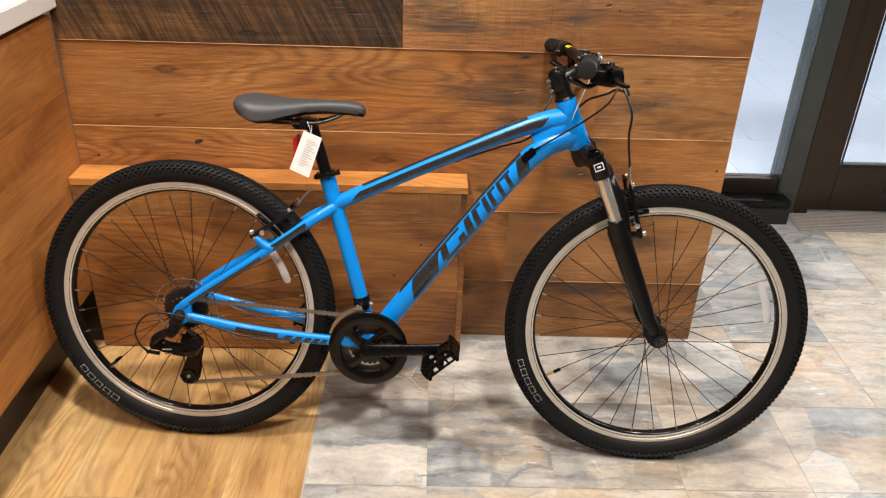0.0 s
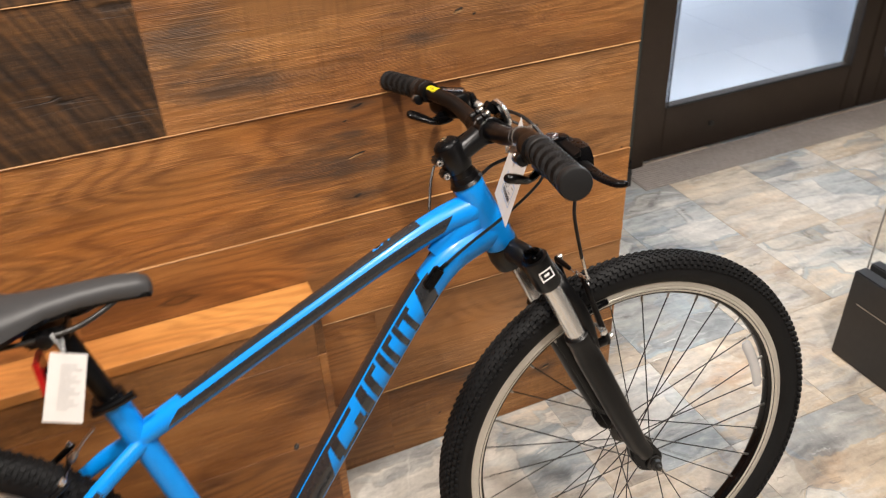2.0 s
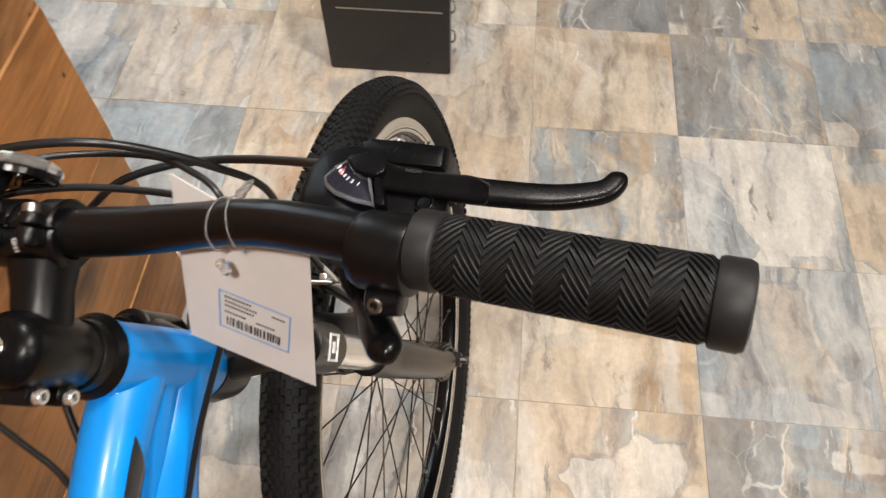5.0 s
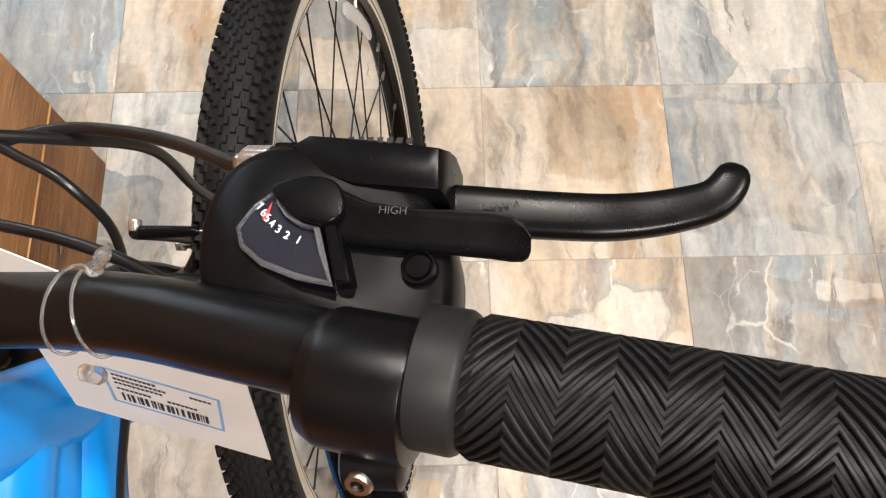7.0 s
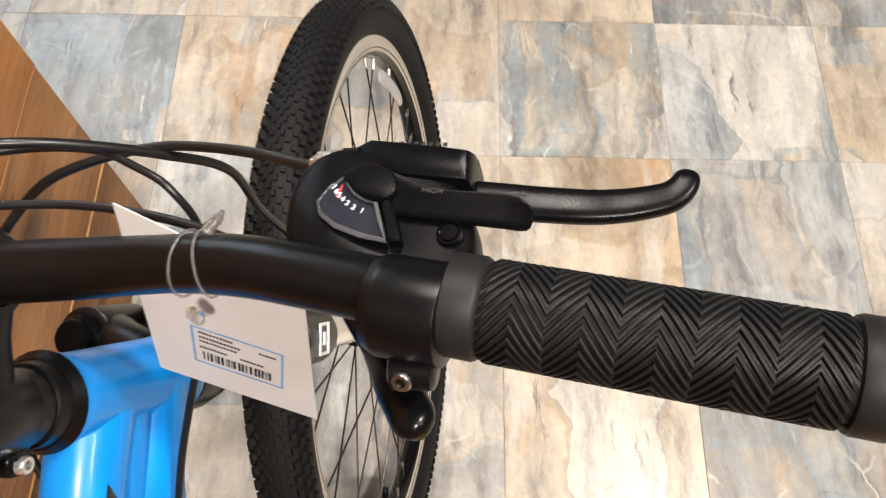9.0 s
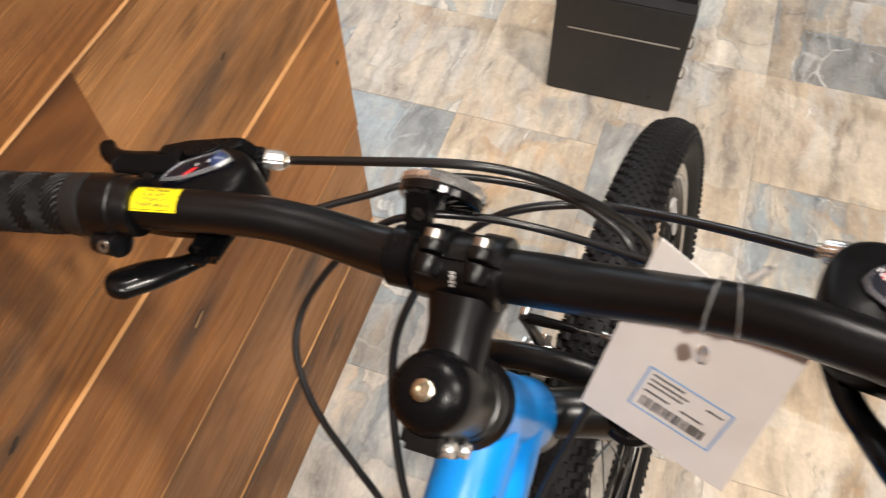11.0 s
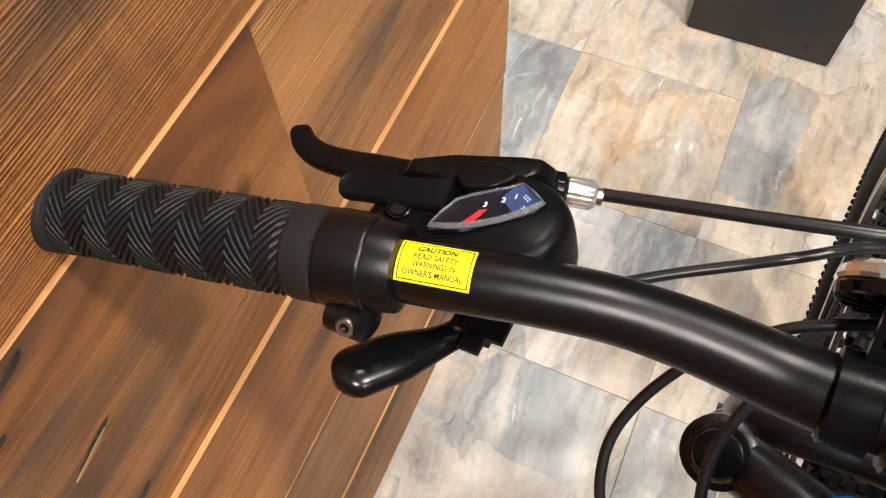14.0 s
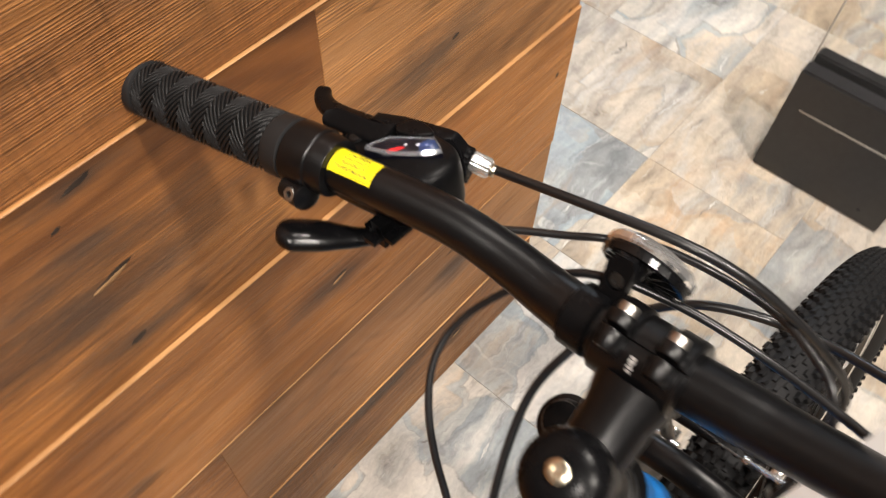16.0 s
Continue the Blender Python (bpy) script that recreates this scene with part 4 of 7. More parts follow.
for s in (-1, 1):
    v = Vector((0, s * 0.066, 0))
    bm = bmesh.new()
    tube(bm, [LEG_TOP + v - LEG * 0.010, LEG_TOP + v - LEG * 0.008, LEG_TOP + v + LEG * 0.040, LEG_TOP + v + LEG * 0.043], [0.0165, 0.0195, 0.0195, 0.0175], 24)
    part("crown_cap", bm, satin_black, fork, "black sleeve at the top of the leg")
for s in (-1, 1):
    v = Vector((0, s * 0.066, 0))
    bm = bmesh.new()
    rod(bm, LEG_TOP + v + LEG * 0.042, LEG_TOP + v + LEG * 0.185, 0.0140, 24)
    part("stanchion", bm, chrome, fork, "polished chrome stanchion")
    bm = bmesh.new()
    a = LEG_TOP + v + LEG * 0.140
    tube(bm, [a, a + LEG * 0.002, a + LEG * 0.012, a + LEG * 0.016, a + LEG * 0.05, a + LEG * 0.17, a + LEG * 0.250, LEG_BOT + v + Vector((0.004, s * 0.002, 0.004))],
         [0.0170, 0.0190, 0.0190, 0.0178, 0.0200, 0.0190, 0.0165, 0.0130], 24)
    prism(bm, [(0.488, 0.392), (0.512, 0.402), (0.534, 0.376), (0.550, 0.352), (0.548, 0.334), (0.530, 0.324), (0.508, 0.334), (0.492, 0.362)], 0.012, Matrix.Translation((0, s * 0.0625, 0)), 0.003)
    part("lower_leg", bm, satin_black, fork, "black fork lower leg")
    bm = bmesh.new()
    tube(bm, [LEG_TOP + v - LEG * 0.008, LEG_TOP + v - LEG * 0.014, LEG_TOP + v - LEG * 0.017], [0.0158, 0.0150, 0.0125], 20)
    if s < 0:
        box(bm, (-0.011, -0.0025, 0), (0.011, 0.0025, 0.006), 0.001, Matrix.Translation(LEG_TOP + v - LEG * 0.016) @ LEG.to_track_quat("-Z", "Y").to_matrix().to_4x4() @ pose(0, 0, 0, 0, 0, 40))
    else:
        rod(bm, LEG_TOP + v - LEG * 0.016, LEG_TOP + v - LEG * 0.0225, 0.0125, 20, bev=0.002)
    part("leg_cap", bm, matt_black, fork, "black plastic leg cap")
# arch joining the lower legs in front of the tyre
bm = bmesh.new()
arch = smooth_line([(0.430, -0.068, 0.580), (0.4215, -0.069, 0.625), (0.4080, -0.067, 0.665), (0.3890, -0.059, 0.700), (0.3830, -0.036, 0.718), (0.3820, 0, 0.724),
                    (0.3830, 0.036, 0.718), (0.3890, 0.059, 0.700), (0.4080, 0.067, 0.665), (0.4215, 0.069, 0.625), (0.430, 0.068, 0.580)], 5)
tube(bm, arch, [(0.0105, 0.0065)] * len(arch), 14, up=(1, 0, 0.3))
for s in (-1, 1):
    # brake bosses ahead of the legs
    rod(bm, (0.424, s * 0.060, 0.590), (0.458, s * 0.050, 0.586), 0.0075, 14, bev=0.001)
part("fork_arch", bm, satin_black, fork, "black brace arch over the tyre")

# ---- handlebar
CLAMP = Vector((0.3135, 0, 0.9315))


def bar_line(s):
    o, e = (0.0, 0.0) if s > 0 else (0.006, 0.001)
    h = 1.0 if s > 0 else 0.4
    pts = [(0.3135, 0, 0.9315), (0.3135, s * 0.020, 0.9315), (0.3135, s * 0.038, 0.9315), (0.3130 + 0.0018 * h, s * 0.056, 0.9323), (0.3105 + 0.0040 * h + e, s * (0.080 + o / 2), 0.9365 + 0.0014 * h), (0.3075 + 0.0036 * h + 2 * e, s * (0.105 + o), 0.9440 + 0.0018 * h),
           (0.3045 + 0.0014 * h + 3 * e, s * (0.130 + o), 0.9505 + 0.0008 * h), (0.3000 + 4 * e, s * (0.155 + o), 0.9545), (0.2890 + 4 * e, s * (0.212 + o), 0.9575), (0.2700 + 3 * e, s * (0.320 + 2 * o), 0.9570)]
    # the middle stands a little forward and up
    lift = (0.0025, 0.0021, 0.0017, 0.0014, 0.0013, 0.0009, 0.0003, 0, 0, 0) if s > 0 else (0.0025, 0.0034, 0.0044, 0.0046, 0.0045, 0.0038, 0.0026, 0.0010, 0, 0)
    return [(x + 0.85 * q, y, z + 0.52 * q) for (x, y, z), q in zip(pts, lift)]


bm = bmesh.new()
left = smooth_line(bar_line(1), 4)
right = smooth_line(bar_line(-1), 4)
line = right[::-1] + left[1:]


def bar_radius(v):
    v = abs(v)
    return 0.0127 if v < 0.040 else 0.0111 if v > 0.098 else 0.0127 - (v - 0.040) / 0.058 * 0.0016


tube(bm, line, [bar_radius(p.y) for p in line], 24)
handlebar = part("handlebar", bm, satin_black, bike, "satin black riser handlebar")
TURNED = Matrix.Translation(CLAMP) @ Matrix.Rotation(radians(0.4), 4, HEAD) @ Matrix.Translation(-CLAMP)
handlebar.matrix_basis = TURNED


def on_bar(s, v):
    """Place and direction on the bar at v metres from its middle, on side s."""
    pts = left if s > 0 else right
    for p, q in zip(pts, pts[1:]):
        if abs(p.y) <= v <= abs(q.y) + 1e-9:
            t = (v - abs(p.y)) / max(1e-9, abs(q.y) - abs(p.y))
            return p.lerp(q, t), (q - p).normalized()
    return pts[-1], (pts[-1] - pts[-2]).normalized()


def turned(ob):
    ob.matrix_basis = TURNED
    return ob


def aim(p, d, roll=0):
    """A pose at p whose z axis points along d."""
    return Matrix.Translation(p) @ Vector(d).to_track_quat("Z", "Y").to_matrix().to_4x4() @ pose(0, 0, 0, 0, 0, roll)


def bolt(name, p, d, parent, r=0.0042, h=0.004, material=None, label="socket-head bolt"):
    """A round bolt head with a hexagonal socket, its top towards d."""
    bm = bmesh.new()
    m = aim(p, d)
    prof = [(r * 0.48, h * 0.35), (r * 0.50, h), (r * 0.85, h), (r, h * 0.8), (r, 0.0)]
    rings = []
    for q, (rad, z) in enumerate(prof):
        seg = 18
        rings.append([bm.verts.new(m @ Vector((rad * math.cos(2 * math.pi * i / seg), rad * math.sin(2 * math.pi * i / seg), z))) for i in range(seg)])
    for a, b in zip(rings, rings[1:]):
        for i in range(18):
            bm.faces.new((b[i], b[(i + 1) % 18], a[(i + 1) % 18], a[i]))
    bm.faces.new(rings[0])
    bm.faces.new(rings[-1][::-1])
    bmesh.ops.recalc_face_normals(bm, faces=bm.faces)
    return part(name, bm, material or chrome, parent, label)


# ---- stem
STEER_TOP = Vector((0.2565, 0, 0.921))
bm = bmesh.new()
a0 = HT_TOP + HEAD * 0.003
tube(bm, [a0, a0 + HEAD * 0.001, a0 + HEAD * 0.006, a0 + HEAD * 0.0065], [0.0225, 0.0245, 0.0215, 0.019], 28)
tube(bm, [a0 + HEAD * 0.0065, a0 + HEAD * 0.013, a0 + HEAD * 0.0135, a0 + HEAD * 0.0225, a0 + HEAD * 0.023], [0.0205, 0.0195, 0.0180, 0.0180, 0.0175], 28)
part("headset", bm, satin_black, bike, "black headset cover and spacer")
bm = bmesh.new()
s0 = a0 + HEAD * 0.023
tube(bm, [s0, s0 + HEAD * 0.002, STEER_TOP - HEAD * 0.004, STEER_TOP], [0.0185, 0.0200, 0.0200, 0.0188], 32)
# extension to the bar, waisted
e0, e1 = Vector((0.262, 0, 0.900)), Vector((0.305, 0, 0.926))
tube(bm, [e0, e0.lerp(e1, 0.35), e0.lerp(e1, 0.7), e1], [(0.0175, 0.0165), (0.0150, 0.0150), (0.0150, 0.0155), (0.0165, 0.0190)], 24, up=(0, 0, 1))
stem = turned(part("stem", bm, satin_black, bike, "satin black forged stem"))
MID = CLAMP + Vector((0.0021, 0.0027, 0.0013))


def arc_shell(bm, y0, y1, r0, r1, a0, a1, n=20, soft=0.0012):
    """A curved strap round the bar from angle a0 to a1 (degrees from straight ahead, upwards), with softened outer edges."""
    rings = []
    for k in range(n + 1):
        a = radians(a0 + (a1 - a0) * k / n)
        e = Vector((math.cos(a), 0, math.sin(a)))
        r = r1 - (soft * 0.8 if k in (0, n) else 0)
        rings.append([bm.verts.new(MID + e * q + Vector((0, y, 0))) for q, y in ((r0, y0), (r - soft, y0), (r, y0 + soft), (r, y1 - soft), (r - soft, y1), (r0, y1))])
    for ra, rb in zip(rings, rings[1:]):
        for k in range(6):
            bm.faces.new((ra[k], ra[(k + 1) % 6], rb[(k + 1) % 6], rb[k]))
    bm.faces.new(rings[0])
    bm.faces.new(rings[-1][::-1])
    bmesh.ops.recalc_face_normals(bm, faces=bm.faces)


SPLIT = 113
seam_out, seam_fwd = Vector((math.cos(radians(SPLIT)), 0, math.sin(radians(SPLIT)))), Vector((math.sin(radians(SPLIT)), 0, -math.cos(radians(SPLIT))))
bm = bmesh.new()
arc_shell(bm, -0.0205, 0.0205, 0.0126, 0.0176, SPLIT + 2.2, SPLIT + 178)
part("bar_clamp", bm, satin_black, stem, "black rear half of the bar clamp")
bm = bmesh.new()
for y0, y1, r1 in ((-0.0200, -0.0062, 0.0184), (0.0062, 0.0200, 0.0184), (-0.0064, 0.0064, 0.0168)):
    arc_shell(bm, y0, y1, 0.0126, r1, SPLIT - 178, SPLIT - 2.2)
faceplate = part("faceplate", bm, satin_black, stem, "black faceplate with two straps")
for y in (-0.0117, 0.0117):
    c_ = MID + seam_out * 0.0206 + Vector((0, y, 0))
    bm = bmesh.new()
    rod(bm, c_ + seam_fwd * 0.0007, c_ + seam_fwd * 0.0070, 0.0060, 18, bev=0.0012)
    box(bm, (0.0007, -0.0056, -0.0070), (0.0068, 0.0056, 0.0), 0.001, Matrix.Translation(c_) @ Matrix.Rotation(radians(90 - SPLIT), 4, "Y"))
    part("bolt_boss", bm, satin_black, faceplate)
    bm = bmesh.new()
    rod(bm, c_ - seam_fwd * 0.0007, c_ - seam_fwd * 0.0098, 0.0058, 18, r2=0.0046, bev=0.0012)
    box(bm, (-0.0095, -0.0054, -0.0070), (-0.0007, 0.0054, 0.0), 0.001, Matrix.Translation(c_) @ Matrix.Rotation(radians(90 - SPLIT), 4, "Y"))
    part("bolt_boss", bm, satin_black, stem)
for h in (0.012, 0.034):
    bm = bmesh.new()
    c_ = STEER_TOP - HEAD * h - FWD * 0.019
    box(bm, (-0.008, -0.0115, -0.0065), (0.006, 0.0115, 0.0065), 0.003, Matrix.Translation(c_) @ Matrix.Rotation(math.atan2(HEAD.x, HEAD.z), 4, "Y"))
    part("pinch_ear", bm, satin_black, stem, "black pinch-bolt ear")
bm = bmesh.new()
tube(bm, [STEER_TOP, STEER_TOP + HEAD * 0.003, STEER_TOP + HEAD * 0.0065, STEER_TOP + HEAD * 0.0085], [0.0190, 0.0180, 0.0135, 0.0080], 32)
part("top_cap", bm, matt_black, stem, "domed black top cap")
bolt("cap_bolt", STEER_TOP + HEAD * 0.0075, HEAD, stem, 0.0052, 0.003, warm_steel, "pale gold cap bolt")
for y in (-0.0117, 0.0117):
    bolt("clamp_bolt", MID + seam_out * 0.0208 + seam_fwd * 0.0066 + Vector((0, y, 0)), seam_fwd + Vector((0, 0, 0.25)), stem, 0.0042, 0.0052, steel)
for h, y in ((0.012, -0.0125), (0.034, -0.0125)):
    bolt("pinch_bolt", STEER_TOP - HEAD * h - FWD * 0.022 + Vector((0, -0.010, 0)), (0, -1, 0), stem, 0.0042, 0.004)
bm = bmesh.new()
for a_, w_ in ((132, 0.0024), (137, 0.0028), (141, 0.0016), (146, 0.0026), (152, 0.0020)):
    box(bm, (0.0173, -w_ / 2, -0.0006), (0.01785, w_ / 2, 0.0006), 0, Matrix.Translation(MID) @ pose(0, 0, 0, 0, -a_, 0))
part("stem_marking", bm, grey_print, stem, "small white printed marks", smooth=False)


flange_rubber = plain("grey_black_rubber", (0.0125, 0.0125, 0.013), 0.5, 0.0, 0.2, 900, 0.15, spec=0.26)


# ---- grips with raised chevrons
def grip(s):
    o_ = 0.0 if s > 0 else 0.006
    p0, d = on_bar(s, 0.199 if s > 0 else 0.2075)
    p1 = on_bar(s, 0.3185 + 2 * o_)[0]
    d = (p1 - p0).normalized()
    L = (p1 - p0).length
    m = Matrix.Translation(p0) @ d.to_track_quat("Z", "X").to_matrix().to_4x4()
    bm = bmesh.new()
    tube(bm, [m @ Vector((0, 0, z)) for z in (-0.0005, 0.0005, 0.0100, 0.0115, 0.0120, L - 0.0095, L - 0.009, L - 0.0075, L + 0.001, L + 0.0035, L + 0.0045)],
         [0.0150, 0.0168, 0.0168, 0.0160, 0.0148, 0.0150, 0.0166, 0.0172, 0.0172, 0.0160, 0.0120], 40)
    g = turned(part("grip", bm, flange_rubber, bike, "black rubber grip with raised chevrons"))
    nr, half = 26, 10
    rib = ((0.0, 0.0), (0.08, 0.85), (0.20, 1.0), (0.44, 1.0), (0.56, 0.85), (0.64, 0.0))
    nt_ = nr * len(rib)
    V, F = [], []
    za, zb = 0.0117, L - 0.0092
    for i in range(half * 4 + 1):
        z = za + (zb - za) * i / (half * 4)
        zig = abs((i / 4.0) % 2.0 - 1.0)
        for k in range(nr):
            for f_, h_ in rib:
                t = 2 * math.pi * (k + f_ + zig * 3.4) / nr
                r = 0.0150 if i in (0, half * 4) else 0.0150 + 0.0016 * h_
                V.append(m @ Vector((r * math.cos(t), r * math.sin(t), z)))
    for i in range(half * 4):
        for k in range(nt_):
            F.append((i * nt_ + k, i * nt_ + (k + 1) % nt_, (i + 1) * nt_ + (k + 1) % nt_, (i + 1) * nt_ + k))
    me = bpy.data.meshes.new("chevron_sleeve")
    me.from_pydata([tuple(v) for v in V], [], F)
    me.materials.append(grip_rubber)
    for p in me.polygons:
        p.use_smooth = True
    me.set_sharp_from_angle(angle=radians(30))
    o = new("chevron_sleeve", me)
    o.parent = g
    return g


grip(-1)
grip(1)


# ---- brake levers and gear shifters, one on each side
def loft(bm, sections, closed_ends=True):
    """Joins rings of points (lists of equal length)."""
    rings = [[bm.verts.new(p) for p in sec] for sec in sections]
    n = len(rings[0])
    for a, b in zip(rings, rings[1:]):
        for k in range(n):
            bm.faces.new((a[k], a[(k + 1) % n], b[(k + 1) % n], b[k]))
    if closed_ends:
        bm.faces.new(rings[0][::-1])
        bm.faces.new(rings[-1])
    bmesh.ops.recalc_face_normals(bm, faces=bm.faces)


def slab_mesh(bm, outline, z0, z1, m=None, bevel=0.0015):
    """An outline (x, y) given height from z0 to z1, with rounded edges."""
    vs = [bm.verts.new((x, y, z0)) for x, y in outline]
    f = bm.faces.new(vs)
    ex = bmesh.ops.extrude_face_region(bm, geom=[f])
    nv = [v for v in ex["geom"] if isinstance(v, bmesh.types.BMVert)]
    bmesh.ops.translate(bm, verts=nv, vec=(0, 0, z1 - z0))
    allv = vs + nv
    bmesh.ops.recalc_face_normals(bm, faces=list({fc for v in allv for fc in v.link_faces}))
    if bevel:
        es = list({e for v in allv for e in v.link_edges})
        allv = list(set(bmesh.ops.bevel(bm, geom=es, offset=bevel, segments=3, affect="EDGES")["verts"]))
    if m:
        bmesh.ops.transform(bm, matrix=m, verts=allv)
    return allv


def inset(pts, d):
    """A closed flat outline moved inwards by d."""
    n = len(pts)
    area = sum(pts[i][0] * pts[(i + 1) % n][1] - pts[(i + 1) % n][0] * pts[i][1] for i in range(n))
    out = []
    for i in range(n):
        t = Vector(pts[(i + 1) % n]) - Vector(pts[i - 1])
        t.normalize()
        nn = Vector((-t.y, t.x)) * (1 if area > 0 else -1)
        out.append((pts[i][0] + nn.x * d, pts[i][1] + nn.y * d))
    return out


def pillow(bm, outline, z0, z1, r, m=None):
    """A flat outline with height and rounded upper and lower edges."""
    low = [[(x, y, z0 + r * (1 - math.cos(math.pi / 2 * k / 4))) for x, y in inset(outline, r * (1 - math.sin(math.pi / 2 * k / 4)))] for k in range(5)]
    high = [[(x, y, z1 - r * (1 - math.cos(math.pi / 2 * k / 4))) for x, y in inset(outline, r * (1 - math.sin(math.pi / 2 * k / 4)))] for k in range(4, -1, -1)]
    secs = low + high
    if m:
        secs = [[tuple(m @ Vector(p)) for p in sec] for sec in secs]
    loft(bm, secs)


def round_line(pts, n=4):
    """A closed Catmull-Rom outline through flat points."""
    out, m_ = [], len(pts)
    for i in range(m_):
        a, b, c, d = [Vector(pts[(i + k) % m_]) for k in (-1, 0, 1, 2)]
        for k in range(n):
            t = k / n
            p = 0.5 * (2 * b + (c - a) * t + (2 * a - 5 * b + 4 * c - d) * t * t + (3 * b - a - 3 * c + d) * t ** 3)
            out.append((p.x, p.y))
    return out


def text_mesh(body, size, m, parent, material, name, label, depth=0.00025, bold=0.0):
    cu = bpy.data.curves.new(name, "FONT")
    cu.body, cu.size, cu.extrude, cu.offset = body, size, depth, bold
    cu.align_x, cu.align_y = "CENTER", "CENTER"
    tmp = bpy.data.objects.new(name, cu)
    scene.collection.objects.link(tmp)
    dg = bpy.context.evaluated_depsgraph_get()
    me = bpy.data.meshes.new_from_object(tmp.evaluated_get(dg))
    bpy.data.objects.remove(tmp)
    me.transform(m)
    me.materials.clear()
    me.materials.append(material)
    ob = new(name, me)
    ob.parent = parent
    ob["label"] = label
    return ob


def control(s):
    """Shifter pod with its dial, clamp band, brake lever, thumb levers and cable adjuster; s is the side."""
    S = Matrix.Translation((0, 0 if s > 0 else -0.006, 0)) @ Matrix.Diagonal((1, s, 1, 1))

    def put(bm):
        bmesh.ops.transform(bm, matrix=S, verts=bm.verts)
        if s < 0:
            bmesh.ops.reverse_faces(bm, faces=bm.faces)
        return bm

    # pod: rounded shell in front of the bar; written for the left side, mirrored for the right
    bm = bmesh.new()
    top = [(0.300, 0.200), (0.303, 0.160), (0.308, 0.142), (0.319, 0.1300), (0.337, 0.1270), (0.352, 0.133), (0.3600, 0.148), (0.360, 0.170), (0.354, 0.190), (0.340, 0.202), (0.320, 0.207)]
    secs = []
    cx, cy = 0.331, 0.166
    if s < 0:
        top = [(x, y + max(0.0, 0.166 - y) * 0.28) for x, y in top]
    else:
        top = [(0.300, 0.198), (0.303, 0.160), (0.308, 0.142), (0.319, 0.1300), (0.335, 0.1285), (0.3450, 0.136), (0.3495, 0.148), (0.3490, 0.170), (0.3440, 0.188), (0.333, 0.199), (0.318, 0.204)]
    top = round_line(top, 5)
    for sc, z, k_ in ((0.60, 0.9150, 0), (0.88, 0.9180, 0), (0.97, 0.9215, 0), (1.0, 0.9280, 0.2), (1.0, 0.9400, 0.6), (0.988, 0.9450, 0.8), (0.962, 0.9485, 0.9), (0.92, 0.9500, 1), (0.82, 0.9514, 1), (0.5, 0.9522, 1), (0.15, 0.9524, 1)):
        secs.append([(cx + (x - cx) * sc, cy + (y - cy) * sc, z - (x - cx) * 0.07 - (y - cy) * 0.10 * k_) for x, y in top])
    loft(bm, secs)
    pod = turned(part("shifter_pod", put(bm), dusty_black, bike, "black plastic gear shifter housing"))
    # clamp band round the bar
    p, d = on_bar(1, 0.1725 if s > 0 else 0.1765)
    q, _ = on_bar(1, 0.1985 if s > 0 else 0.2020)
    bm = bmesh.new()
    dd = (q - p).normalized()
    if s > 0:
        tube(bm, [p, p + dd * 0.0003, p + dd * 0.0007, p + dd * 0.0090, p + dd * 0.0096, p + dd * 0.0098, p + dd * 0.0106, p + dd * 0.0112, q - dd * 0.0015, q - dd * 0.0006, q], [0.0136, 0.0149, 0.0151, 0.0160, 0.0161, 0.0164, 0.0170, 0.0171, 0.0171, 0.0169, 0.0158], 48)
    else:
        tube(bm, [p, p + dd * 0.0003, p + dd * 0.0007, p + dd * 0.0036, p + dd * 0.0040, p + dd * 0.0050, q - dd * 0.0012, q - dd * 0.0004, q], [0.0138, 0.0150, 0.0152, 0.0165, 0.01665, 0.0168, 0.0168, 0.0166, 0.0158], 48)
    mid_ = p.lerp(q, 0.5)
    tube(bm, [mid_ + Vector((-0.016, -0.0075, -0.010)), mid_ + Vector((-0.016, -0.0065, -0.010)), mid_ + Vector((-0.016, 0.0065, -0.010)), mid_ + Vector((-0.016, 0.0075, -0.010))], [(0.0055, 0.0068), (0.0072, 0.0085), (0.0072, 0.0085), (0.0055, 0.0068)], 18)
    box(bm, (-0.006, -0.010, -0.010), (0.026, 0.010, -0.001), 0.003, Matrix.Translation(mid_ + Vector((0.008, -0.004, -0.008))))
    band = part("clamp_band", put(bm), satin_black, pod, "satin black clamp band on the bar")
    bolt("band_bolt", S @ (mid_ + Vector((-0.0195, -0.002, -0.0075))), (-0.72, -0.15 * s, 0.62), pod, 0.0036, 0.0048, steel)
    # lever bracket: the block that holds the pivot and the adjuster
    bm = bmesh.new()
    low = [(0.3425, 0.2045), (0.3440, 0.1700), (0.3500, 0.1590), (0.3570, 0.1560), (0.3640, 0.1580), (0.3665, 0.1650), (0.3640, 0.1850), (0.3600, 0.2045)]
    high = [(0.3440, 0.2035), (0.3470, 0.1790), (0.3510, 0.1690), (0.3560, 0.1625), (0.3600, 0.1605), (0.3625, 0.1650), (0.3600, 0.1842), (0.3565, 0.2033)]
    if s > 0:
        low = [(0.3360, 0.2000), (0.3380, 0.1700), (0.3450, 0.1500), (0.3520, 0.1415), (0.3613, 0.1450), (0.3600, 0.1540), (0.3515, 0.1850), (0.3440, 0.2000)]
        high = [(0.3370, 0.1980), (0.3400, 0.1720), (0.3460, 0.1560), (0.3520, 0.1480), (0.3585, 0.1495), (0.3575, 0.1560), (0.3500, 0.1830), (0.3430, 0.1980)]
    mid_ring = [((a_ * 0.45 + b_ * 0.55), (c_ * 0.6 + d_ * 0.4)) for (a_, c_), (b_, d_) in zip(low, high)]
